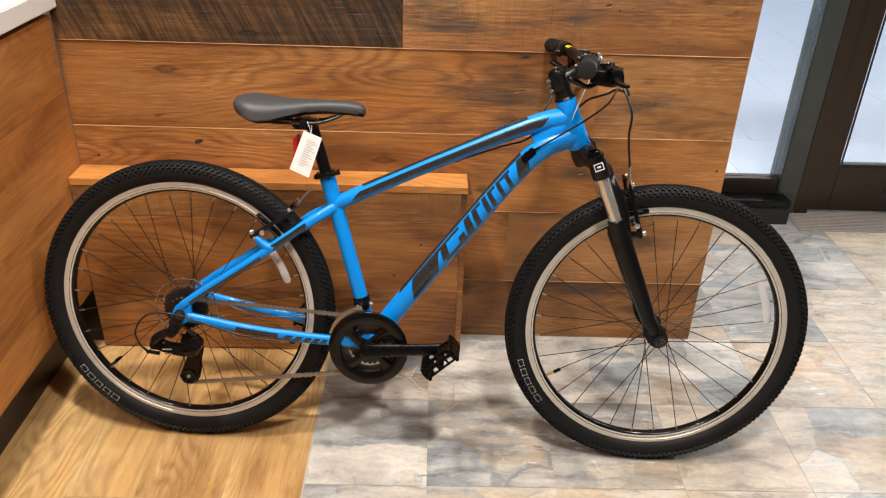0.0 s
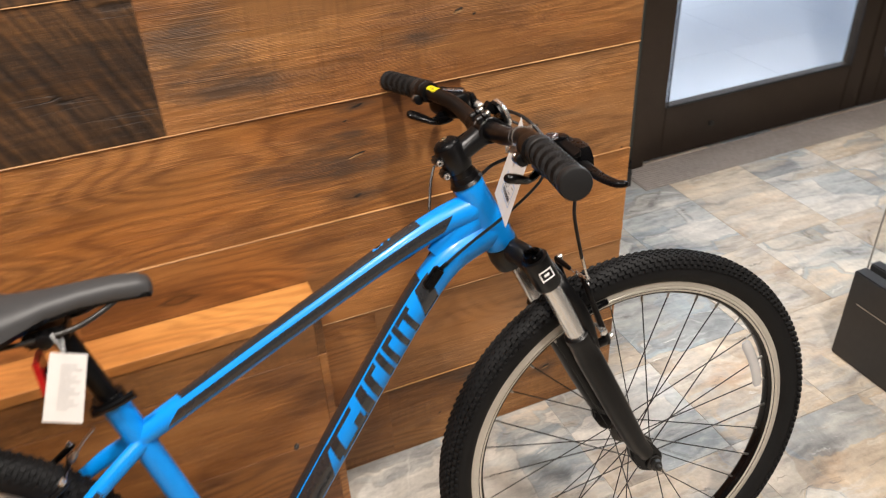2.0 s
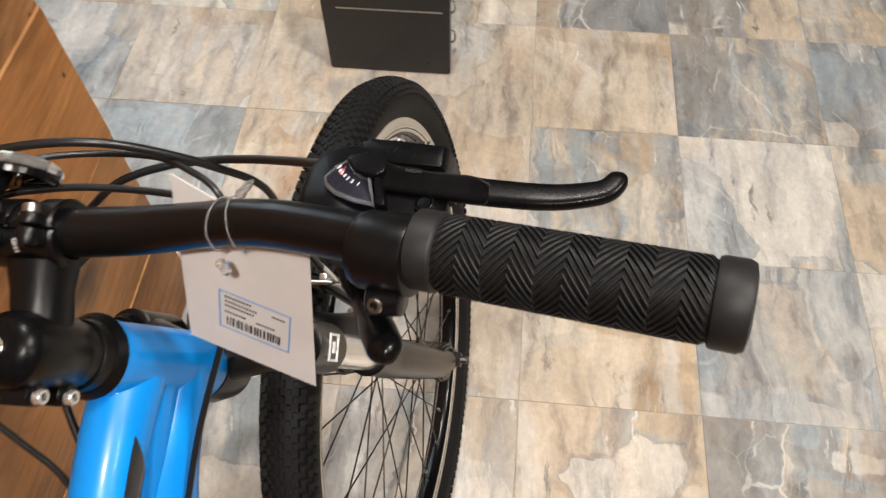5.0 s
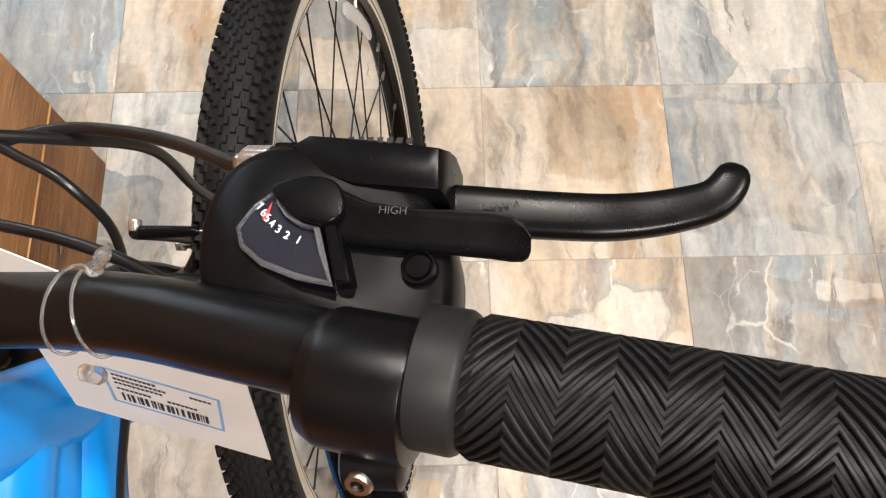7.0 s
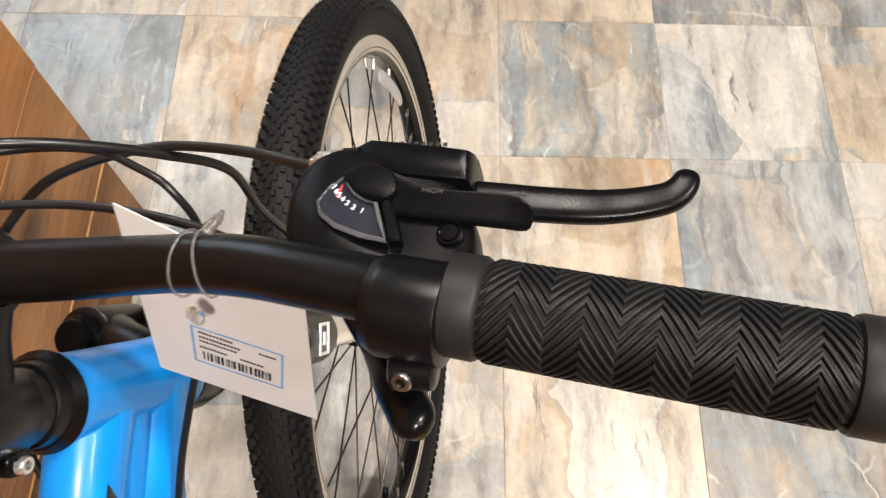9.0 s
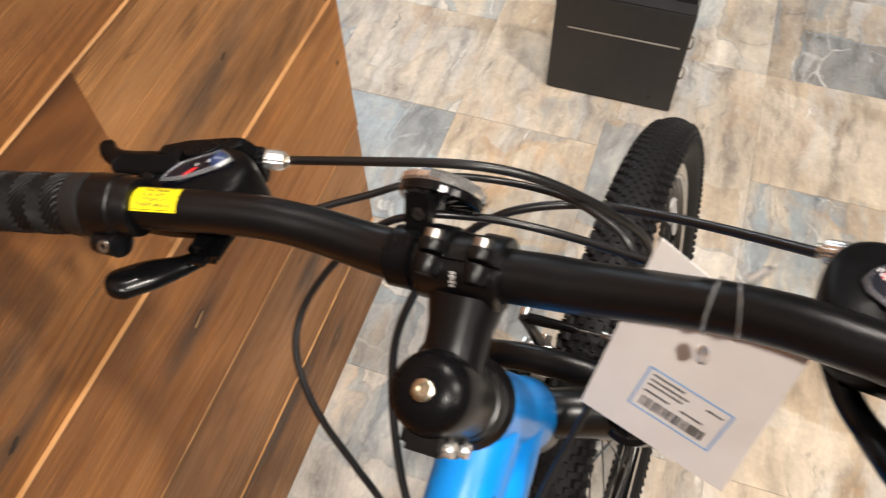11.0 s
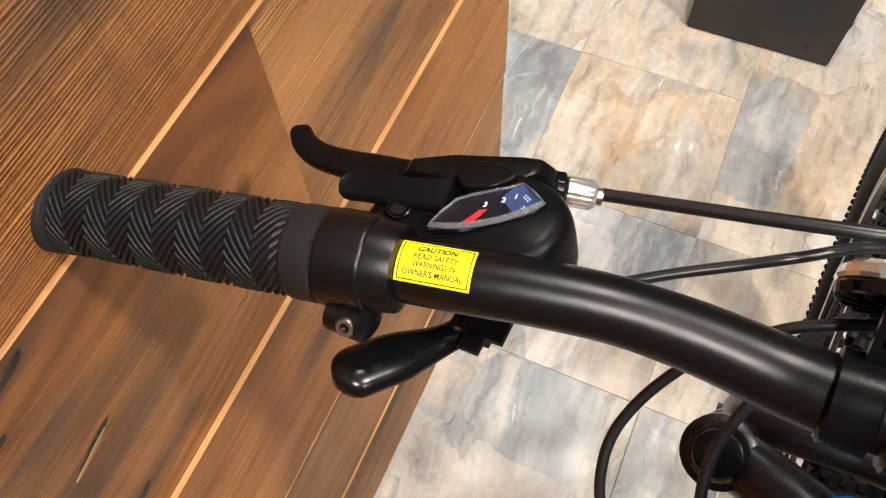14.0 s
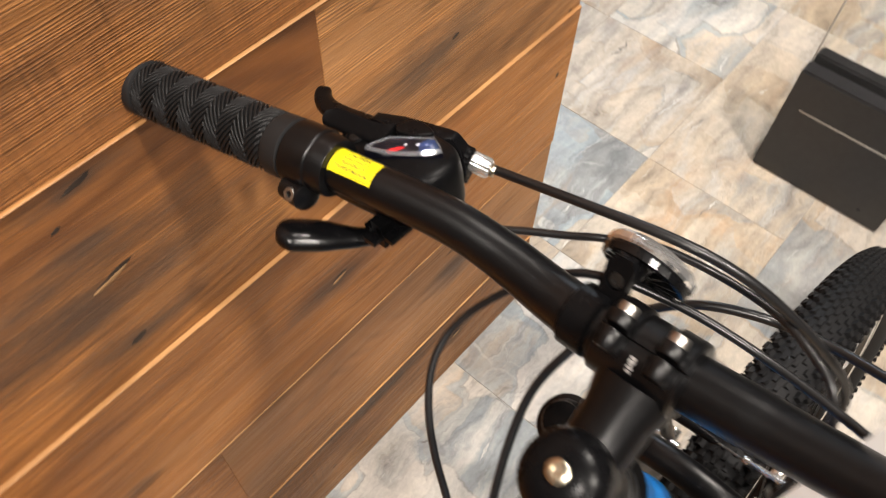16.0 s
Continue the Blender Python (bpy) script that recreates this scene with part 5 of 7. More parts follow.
    cxy = (0.3545, 0.184) if s < 0 else (0.3490, 0.170)
    loft(bm, [[(cxy[0] + (x - cxy[0]) * f, cxy[1] + (y - cxy[1]) * f, z) for x, y in ring] for ring, f, z in ((low, 0.86, 0.9190), (low, 1.0, 0.9220), (low, 1.0, 0.9350), (mid_ring, 1.0, 0.9430), (high, 1.0, 0.9475), (high, 0.94, 0.9490), (high, 0.80, 0.9495))])
    part("lever_bracket", put(bm), matt_black, pod, "matt black brake lever bracket")
    # brake blade: a flat bar with rounded edges, curling forward at its tip
    bm = bmesh.new()
    if s < 0:
        way = [(0.3470, 0.190, 0.932), (0.3455, 0.208, 0.931), (0.3440, 0.224, 0.930), (0.3428, 0.242, 0.929), (0.3432, 0.2535, 0.928), (0.3446, 0.2640, 0.9275), (0.3472, 0.2735, 0.927), (0.3520, 0.2785, 0.927), (0.3578, 0.2795, 0.927)]
    else:
        way = [(0.3450, 0.185, 0.935), (0.3460, 0.205, 0.931), (0.3470, 0.225, 0.9265), (0.3480, 0.240, 0.9225), (0.3500, 0.256, 0.9190), (0.3545, 0.268, 0.9165), (0.3600, 0.2750, 0.9155), (0.3645, 0.2775, 0.915)]
    ln = smooth_line(way, 5)
    n = len(ln)
    secs = []
    for i, c in enumerate(ln):
        d_ = (ln[min(i + 1, n - 1)] - ln[max(i - 1, 0)]).normalized()
        side = Vector((0, 0, 1)).cross(d_).normalized()
        top_ = d_.cross(side)
        e_ = math.sqrt(max(0.05, 1 - max(0.0, (i - (n - 5)) / 4.3) ** 2))
        hw = (0.0070 - 0.0024 * (i / n) ** 2) * e_
        secs.append([c + side * (hw * math.copysign(abs(math.cos(a_)) ** 0.55, math.cos(a_))) + top_ * (0.0034 * e_ * math.copysign(abs(math.sin(a_)) ** 0.6, math.sin(a_))) for a_ in (2 * math.pi * (k + 0.5) / 20 for k in range(20))])
    loft(bm, secs)
    part("brake_blade", put(bm), matt_black, pod, "matt black curved brake blade")
    # upper shift lever: a paddle with a raised ridge near its front edge, falling away towards the rider
    bm = bmesh.new()
    dip = Matrix.Translation((0.336, 0.180, 0.9560 if s < 0 else 0.9550)) @ pose(0, 0, 0, -5, 3, 0) @ Matrix.Translation((-0.336, -0.180, 0))
    secs = []
    for y_, xt, xb, k_ in ((0.1770, 0.3440, 0.3302, 1.0), (0.1800, 0.3425, 0.3297, 1.0), (0.1860, 0.3396, 0.3288, 1.0), (0.1960, 0.3381, 0.3277, 1.0), (0.2080, 0.3375, 0.3267, 1.0), (0.2170, 0.3370, 0.3258, 1.0), (0.2220, 0.3360, 0.3251, 1.0), (0.2248, 0.3340, 0.3250, 0.9), (0.2262, 0.3315, 0.3256, 0.7), (0.2268, 0.3300, 0.3268, 0.4)):
        if s > 0:
            y_, xt, xb = 0.1735 + (y_ - 0.1770) * 0.87, xt - 0.0058, xb - 0.0058
        w_ = xt - xb
        secs.append([tuple(dip @ Vector((x_, y_, z_ * k_))) for x_, z_ in ((xt - 0.0004, -0.0060), (xt, -0.0020), (xt - 0.0006, 0.0004), (xt - 0.12 * w_, 0.0013), (xt - 0.24 * w_, 0.0012), (xt - 0.32 * w_, 0.0004), (xb + 0.20 * w_, -0.0022), (xb + 0.05 * w_, -0.0034), (xb, -0.0046), (xb + 0.05 * w_, -0.0066))])
    loft(bm, secs)
    usl = part("upper_shift_lever", put(bm), dusty_black, pod, "black upper shift lever")
    if s < 0:
        face = Matrix.Translation(S @ (dip @ Vector((0.3362, 0.1925, 0.00150)))) @ pose(0, 0, 0, 7, 3, 0) @ pose(0, 0, 0, 0, 0, -92)
        text_mesh("HIGH", 0.0030, face, usl, faint_print, "raised_text", "faint raised word on the lever", 0.0001)
    # cover on the pivot of the upper lever, with a wing beside the dial
    bm = bmesh.new()
    hub_ = round_line([(x_, y_ - (0.0 if s < 0 else 0.0080)) for x_, y_ in ((0.3435, 0.1606), (0.3463, 0.1684), (0.3450, 0.1765), (0.3400, 0.1800), (0.3356, 0.1799), (0.3326, 0.1758), (0.3350, 0.1678), (0.3384, 0.1635))], 4)
    pillow(bm, hub_, -0.0070, 0.0014, 0.0009, Matrix.Translation((0.340, 0.170, 0.9568 if s < 0 else 0.9560)) @ pose(0, 0, 0, -2, 5, 0) @ Matrix.Translation((-0.340, -0.170, 0)))
    if s < 0:
        slab_mesh(bm, [(0.3345, 0.1745), (0.3325, 0.1787), (0.3177, 0.1831), (0.3176, 0.1790)], 0.9440, 0.9570, None, 0.0006)
    part("pivot_cover", put(bm), matt_black, pod, "rounded black pivot cover")
    bm = bmesh.new()
    lathe(bm, [(0.0, 0.0006), (0.0030, 0.0005), (0.0032, -0.0006), (0.0037, -0.0006), (0.0040, 0.0006), (0.0045, 0.0004), (0.0047, -0.003), (0.0, -0.003)], 28, False, "Z")
    bmesh.ops.transform(bm, matrix=Matrix.Translation((0.3233, 0.1982, 0.9500) if s < 0 else (0.3204, 0.1898, 0.9506)) @ pose(0, 0, 0, 4, 4, 0), verts=bm.verts)
    part("screw_cover", put(bm), gloss_black, pod, "small round screw cover")
    # thumb paddle
    bm = bmesh.new()
    ln = smooth_line([(0.320, 0.150, 0.9170), (0.307, 0.157, 0.9120), (0.294, 0.166, 0.9120), (0.280, 0.1755, 0.9185), (0.267, 0.1840, 0.9245), (0.2590, 0.1885, 0.9275)], 8)
    n = len(ln)
    w_ = [min(1.0, max(0.0, (i / n - 0.35) / 0.30)) for i in range(n)]
    e_ = [math.sqrt(max(0.03, 1.0 - max(0.0, (i - (n - 9)) / 8.2) ** 2)) for i in range(n)]
    tube(bm, ln, [((0.0044 + 0.0018 * a_) * (0.35 + 0.65 * b_), (0.0060 + (0.0044 if s > 0 else 0.0024) * a_ * a_ * (3 - 2 * a_)) * b_) for a_, b_ in zip(w_, e_)], 18, up=(0, 0, 1))
    part("thumb_lever", put(bm), paddle_black, pod, "gloss black thumb shift paddle")
    if s > 0:
        bm = bmesh.new()
        box(bm, (0.2900, 0.1420, 0.9130), (0.3200, 0.1630, 0.9290), 0.0065)
        part("lower_housing", put(bm), matt_black, pod, "matt black block under the bar")
    # barrel adjuster: knurled lock ring, fluted barrel and a small brass end
    def fluted(bm, a, b_, r, flutes, depth):
        d_ = (b_ - a).normalized()
        u_ = d_.orthogonal().normalized()
        w_ = d_.cross(u_)
        L_ = (b_ - a).length
        nn = flutes * 6
        loft(bm, [[a + d_ * (L_ * f) + (u_ * math.cos(2 * math.pi * k / nn) + w_ * math.sin(2 * math.pi * k / nn)) * (r * g_ - (depth if k % 6 in (0, 1) else 0.0)) for k in range(nn)] for f, g_ in ((0.0, 0.84), (0.06, 1.0), (0.86, 1.0), (1.0, 0.80))])
    b0, b1 = (Vector((0.3600, 0.1575, 0.9350)), Vector((0.3642, 0.1330, 0.9290))) if s < 0 else (Vector((0.3565, 0.1500, 0.9350)), Vector((0.3630, 0.1285, 0.9285)))
    bd = (b1 - b0).normalized()
    bm = bmesh.new()
    fluted(bm, b0, b0 + bd * 0.0075, 0.0066, 8, 0.0009)
    part("lock_ring", put(bm), matt_black, pod, "black knurled lock ring")
    bm = bmesh.new()
    fluted(bm, b0 + bd * 0.0075, b0 + bd * 0.0190, 0.0058, 12, 0.0003)
    part("barrel_adjuster", put(bm), chrome, pod, "silver fluted barrel adjuster")
    bm = bmesh.new()
    rod(bm, b0 + bd * 0.0190, b0 + bd * 0.0215, 0.0036, 16, bev=0.0004)
    part("adjuster_end", put(bm), warm_steel, pod, "small brass-coloured adjuster end")
    # dial: fan-shaped clear window over a dark scale
    if s < 0:
        fan = round_line([(0.3441, 0.1613), (0.3392, 0.1553), (0.3328, 0.1516), (0.3272, 0.1535), (0.3222, 0.1595), (0.3185, 0.1690), (0.3167, 0.1785)], 1) + [(0.3250, 0.1760), (0.3327, 0.1735), (0.3340, 0.1690), (0.3362, 0.1655), (0.3395, 0.1632)]
        marks = [("1", 0.3290, 0.1686), ("2", 0.3303, 0.1654), ("3", 0.3320, 0.1630), ("4", 0.3336, 0.1611), ("5", 0.3352, 0.1597), ("6", 0.3367, 0.1585), ("7", 0.3385, 0.1572)]
        tip_ = [(0.3398, 0.1602), (0.3352, 0.1582), (0.3340, 0.1596)]
    else:
        fan = [(0.3137, 0.1727), (0.3145, 0.1665), (0.3165, 0.1605), (0.3193, 0.1550), (0.3232, 0.1490), (0.3275, 0.1440), (0.3312, 0.1405), (0.3351, 0.1380), (0.3388, 0.1432), (0.3416, 0.1490), (0.3385, 0.1533), (0.3350, 0.1590), (0.3315, 0.1645), (0.3281, 0.1687), (0.3206, 0.1718)]
        marks = [("3", 0.3282, 0.1574), ("2", 0.3319, 0.1522), ("1", 0.3347, 0.1488)]
        tip_ = [(0.3266, 0.1560), (0.3257, 0.1584), (0.3190, 0.1618), (0.3180, 0.1590)]
    tilt = Matrix.Translation((0.325, 0.158, 0.9570)) @ pose(0, 0, 0, -4, 5, 0) @ Matrix.Translation((-0.325, -0.158, 0))
    bm = bmesh.new()
    slab_mesh(bm, fan, -0.008, 0.0002, tilt, 0.0)
    part("dial_plate", put(bm), dial_dark, pod, "dark gear dial", smooth=False)
    bm = bmesh.new()
    inner = inset(fan, 0.0013)
    rings_ = [[bm.verts.new(tilt @ Vector((*p_, z_))) for p_, z_ in ((po, -0.0010), (po, 0.0006), (pi_, 0.0021), (pi_, 0.0004))] for po, pi_ in zip(fan, inner)]
    for ra, rb in zip(rings_, rings_[1:] + rings_[:1]):
        for k in range(4):
            bm.faces.new((ra[k], ra[(k + 1) % 4], rb[(k + 1) % 4], rb[k]))
    bmesh.ops.recalc_face_normals(bm, faces=bm.faces)
    part("dial_bezel", put(bm), bezel_plastic, pod, "clear bevelled edge of the dial window", smooth=False)
    if s > 0:
        bm = bmesh.new()
        slab_mesh(bm, [(0.3330, 0.1535), (0.3385, 0.1515), (0.3408, 0.1485), (0.3384, 0.1436), (0.3351, 0.1395), (0.3300, 0.1430), (0.3272, 0.1462)], 0.00022, 0.0003, tilt, 0)
        part("blue_field", put(bm), dial_blue, pod, "blue printed field of the dial", smooth=False)
        bm = bmesh.new()
        for q_ in range(6):
            for cx_, cy_ in ((0.3352, 0.1462), (0.3304, 0.1448)):
                box(bm, (-0.00022, -0.00022, 0), (0.00022, 0.00022, 0.0001), 0, tilt @ Matrix.Translation((cx_ + 0.0009 * (q_ % 2) - 0.0006 * (q_ // 2), cy_ - 0.0010 * (q_ // 2) - 0.0004 * (q_ % 2), 0.0006)))
        part("dial_dots", put(bm), white_print, pod, "small white printed dots", smooth=False)
    bm = bmesh.new()
    slab_mesh(bm, tip_, 0.0003, 0.0005, tilt, 0)
    part("pointer", put(bm), red, pod, "red gear pointer", smooth=False)
    for ch, x, y in marks:
        face = Matrix.Translation((S @ tilt @ Matrix.Translation((x, y, 0.0007))).translation) @ pose(0, 0, 0, -4 * s, 5, 0) @ pose(0, 0, 0, 0, 0, -82 if s > 0 else -112)
        text_mesh(ch, 0.0030, face, pod, white_print, "gear_number", "white gear number", 0.0001)
    # clear window over the scale
    bm = bmesh.new()
    slab_mesh(bm, inner, 0.0014, 0.0020, tilt, 0.0)
    win = part("dial_window", put(bm), acrylic, pod, "clear plastic dial window", smooth=False)
    win.visible_shadow = False
    bm = bmesh.new()
    for q_ in range(7 if s < 0 else 0):
        box(bm, (-0.0009, -0.0008, -0.0001), (0.0011, 0.0008, 0.0001), 0, Matrix.Translation((0.3600 - 0.0002 * q_, 0.1780 + 0.0027 * q_, 0.9491)) @ pose(0, 0, 0, 0, 16, 0))
    if s < 0:
        part("bracket_marking", put(bm), faint_print, pod, "small faint grey printed bars", smooth=False)
        face = Matrix.Translation(S @ Vector((0.3455, 0.2165, 0.9353))) @ pose(0, 0, 0, 10, 0, 0) @ pose(0, 0, 0, 0, 0, 99)
        text_mesh("V-BRAKE", 0.0030, face, pod, faint_print, "raised_text", "faint raised word on the blade", 0.0001)
    return pod


dusty_black = plain("dusty_black_plastic", (0.0034, 0.0034, 0.0038), 0.36, 0.0, 0.45, 2000, 0.2, dist=0.0001, spec=0.09, dust=0.35)
paddle_black = plain("smooth_black_plastic", (0.0032, 0.0032, 0.0036), 0.24, 0.0, 0.2, 600, 0.05, spec=0.26, dust=0.4)
dial_blue = plain("blue_dial_print", (0.010, 0.026, 0.085), 0.35, 0.0, 0.3, 300, 0.0)
faint_print = plain("faint_grey_print", (0.018, 0.0175, 0.017), 0.5)
dial_dark = plain("dial_face", (0.004, 0.004, 0.008), 0.40, 0.0, 0.1, spec=0.12)
bezel_plastic = hazy("clear_bevel_plastic", (0.72, 0.74, 0.80), 0.88, 0.10)
control(1)
control(-1)

# yellow caution sticker on the bar
STK = [("CAUTION", 0.0130, 0.0043, True), ("READ SAFETY", 0.0148, 0.0014, False), ("WARNINGS IN", 0.0142, -0.0013, False), ("OWNER'S MANUAL", 0.0200, -0.0041, False)]
pa, da = on_bar(1, 0.1480)
pb, _ = on_bar(1, 0.1725)
dv = (pb - pa).normalized()
upv = Vector((-0.05, 0, 1.0))
upv = (upv - dv * upv.dot(dv)).normalized()
bk = upv.cross(dv)


def round_bar(along, across, lift):
    """A point on the bar under the sticker: along it, and round it by arc length."""
    r = 0.0111
    t = across / r
    return pa + dv * along + (upv * math.cos(t) + bk * -math.sin(t)) * (r + lift)


LS = (pb - pa).length


def patch(u0, u1, w0, w1, lift, nu=2, nw=10):
    bm = bmesh.new()
    g_ = [[bm.verts.new(round_bar(u0 + (u1 - u0) * i / nu, w0 + (w1 - w0) * k / nw, lift)) for k in range(nw + 1)] for i in range(nu + 1)]
    for i in range(nu):
        for k in range(nw):
            bm.faces.new((g_[i][k], g_[i + 1][k], g_[i + 1][k + 1], g_[i][k + 1]))
    bmesh.ops.recalc_face_normals(bm, faces=bm.faces)
    return bm


sticker = turned(part("caution_sticker", patch(0, LS, -0.0085, 0.0065, 0.00012), yellow, bike, "yellow caution sticker with black print"))
W0, W1, tb = -0.0085, 0.0065, 0.00035
for nm, rect in (("border", (0.0008, LS - 0.0008, W0 + 0.0008, W0 + 0.0008 + tb)), ("border", (0.0008, LS - 0.0008, W1 - 0.0008 - tb, W1 - 0.0008)), ("border", (0.0008, 0.0008 + tb, W0 + 0.0008, W1 - 0.0008)), ("border", (LS - 0.0008 - tb, LS - 0.0008, W0 + 0.0008, W1 - 0.0008))):
    part(nm, patch(*rect, 0.00020), ink, sticker)
for body, wide_, off, bold in STK:
    ob = text_mesh(body, 0.0029, Matrix.Identity(4), sticker, ink, "caution_text", "black print on the sticker", 0.0, 0.00009 if bold else 0.00004)
    w_ = max(v.co.x for v in ob.data.vertices) - min(v.co.x for v in ob.data.vertices)
    sx, lean = wide_ / w_, 0.22 if bold else 0.0
    for v in ob.data.vertices:
        v.co = round_bar(LS / 2 - (v.co.x * sx + v.co.y * lean), -0.0010 + (v.co.y * 0.95 + off), 0.00028)


# ---- saddle, seat post
def saddle_section(u, hw, top, edge, n=20):
    pts = []
    for k in range(n):
        a = math.pi * (1 - k / (n - 1))
        y = hw * math.copysign(abs(math.cos(a)) ** 0.75, math.cos(a))
        z = edge + (top - edge) * math.sin(a) ** 0.55 if 0 < k < n - 1 else edge
        pts.append((u, y, z))
    pts += [(u, hw * 0.82, edge - 0.006), (u, 0, edge + 0.004), (u, -hw * 0.82, edge - 0.006)]
    return pts


bm = bmesh.new()
SAD = [(-0.424, 0.030, 0.8415, 0.836), (-0.422, 0.052, 0.8460, 0.828), (-0.412, 0.066, 0.8490, 0.818), (-0.392, 0.0735, 0.8500, 0.808), (-0.375, 0.0740, 0.8480, 0.803), (-0.345, 0.0640, 0.8450, 0.804),
       (-0.310, 0.0440, 0.8430, 0.812), (-0.270, 0.0290, 0.8430, 0.821), (-0.230, 0.0225, 0.8440, 0.824), (-0.190, 0.0200, 0.8440, 0.823), (-0.163, 0.0185, 0.8410, 0.821), (-0.152, 0.0150, 0.8350, 0.819), (-0.148, 0.0080, 0.8280, 0.820)]
SAD = [(u_, h_, t_ - 0.004, e_ - 0.003) for u_, h_, t_, e_ in SAD]
loft(bm, [saddle_section(*q) for q in SAD])
saddle = part("saddle", bm, saddle_skin, bike, "dark grey padded saddle")
bm = bmesh.new()
loft(bm, [[(x, y * 0.97, z - 0.004) for x, y, z in [(q[0] + 0.002, p_[1], q[3] + (0.004 if i < 20 else -0.004)) for i, p_ in enumerate(saddle_section(*q))]] for q in SAD[1:-1]])
part("saddle_shell", bm, matt_black, saddle, "black plastic underside")
bm = bmesh.new()
for s in (-1, 1):
    tube(bm, smooth_line([(-0.395, s * 0.036, 0.806), (-0.370, s * 0.030, 0.795), (-0.335, s * 0.022, 0.7895), (-0.260, s * 0.022, 0.7915), (-0.220, s * 0.018, 0.8010), (-0.175, s * 0.008, 0.822)], 6), 0.0035, 10)
part("saddle_rail", bm, dark_steel, saddle, "dark steel saddle rails")
SP0, SP1 = Vector((-0.2305, 0, 0.662)), Vector((-0.266, 0, 0.784))
bm = bmesh.new()
rod(bm, SP0, SP1, 0.0136, 28)
box(bm, (-0.026, -0.020, -0.007), (0.026, 0.020, 0.016), 0.004, Matrix.Translation((-0.279, 0, 0.783)) @ pose(0, 0, 0, 0, 0, 0))
rod(bm, (-0.279, -0.034, 0.789), (-0.279, 0.034, 0.789), 0.010, 16, bev=0.002)
part("seat_post", bm, satin_black, bike, "satin black seat post with clamp head")
bm = bmesh.new()
cdir = (SP1 - SP0).normalized()
c1 = Vector((-0.2345, 0, 0.676))
tube(bm, [c1 - cdir * 0.007, c1 - cdir * 0.006, c1 + cdir * 0.006, c1 + cdir * 0.007], [0.0178, 0.0202, 0.0202, 0.0160], 28)
rod(bm, c1 + Vector((-0.020, -0.012, -0.004)), c1 + Vector((-0.020, 0.012, -0.004)), 0.006, 14)
tube(bm, smooth_line([c1 + Vector((-0.021, -0.014, -0.004)), c1 + Vector((-0.018, -0.024, -0.003)), c1 + Vector((0.010, -0.026, 0.004)), c1 + Vector((0.034, -0.024, 0.012))], 5),
     [(0.0050, 0.0035)] * 14 + [(0.0060, 0.0040)] * 2, 12, up=(0, 0, 1))
part("seat_clamp", bm, gloss_black, bike, "black quick-release seat clamp")
bm = bmesh.new()
box(bm, (-0.305, -0.022, 0.712), (-0.297, 0.022, 0.760), 0.002, pose(0.002, 0, 0))
rr = part("rear_reflector", bm, red, bike, "red rear reflector on the seat post")
bm = bmesh.new()
box(bm, (-0.297, -0.008, 0.728), (-0.262, 0.008, 0.740), 0.002)
part("reflector_bracket", bm, matt_black, rr, "black plastic bracket")


# ---- drive train
def gear(bm, r, teeth, v, thick, hole, depth=0.0035):
    n = teeth * 4
    rings = []
    for y in (v - thick / 2, v + thick / 2):
        o = [bm.verts.new(((r if k % 4 in (0, 1) else r - depth) * math.cos(2 * math.pi * k / n), y, (r if k % 4 in (0, 1) else r - depth) * math.sin(2 * math.pi * k / n))) for k in range(n)]
        i = [bm.verts.new((hole * math.cos(2 * math.pi * k / n), y, hole * math.sin(2 * math.pi * k / n))) for k in range(n)]
        rings.append((o, i))
    (o0, i0), (o1, i1) = rings
    for k in range(n):
        q = (k + 1) % n
        bm.faces.new((o0[k], o0[q], o1[q], o1[k]))
        bm.faces.new((i0[q], i0[k], i1[k], i1[q]))
        bm.faces.new((o0[q], o0[k], i0[k], i0[q]))
        bm.faces.new((o1[k], o1[q], i1[q], i1[k]))


cass = [(34, 0.0690), (28, 0.0570), (24, 0.0490), (21, 0.0430), (18, 0.0370), (16, 0.0330), (14, 0.0290)]
for k, (t_, r_) in enumerate(cass):
    bm = bmesh.new()
    gear(bm, 0.0530 - 0.0047 * k, t_, -0.030 - k * 0.0046, 0.0022, 0.012, 0.0045)
    o = part("sprocket", bm, dark_steel if k < 2 else cog_steel, rear_wheel, "dark steel toothed sprocket", smooth=False)
bm = bmesh.new()
lathe(bm, [(0.0705, -0.0262), (0.0712, -0.0245), (0.0740, -0.0245), (0.0745, -0.0262), (0.0738, -0.0278), (0.0710, -0.0278)], 72)
lathe(bm, [(0.0555, -0.0268), (0.0565, -0.0262), (0.0575, -0.0268), (0.0565, -0.0274)], 72)
bmesh.ops.recalc_face_normals(bm, faces=bm.faces)
part("spoke_guard", bm, guard_plastic, rear_wheel, "clear plastic spoke guard")

crank = new("crankset")
crank.parent = bike
crank.location = BB + Vector((-0.002, 0, -0.005))
crank["label"] = "black crankset with chain guard ring"
bm = bmesh.new()
lathe(bm, [(0.0922, -0.0535), (0.0925, -0.0510), (0.0910, -0.0495), (0.0660, -0.0495), (0.0645, -0.0510), (0.0655, -0.0545), (0.0700, -0.0565), (0.0800, -0.0570), (0.0885, -0.0560)], 96)
bmesh.ops.recalc_face_normals(bm, faces=bm.faces)
part("chain_guard", bm, gloss_black, crank, "black plastic guard ring")
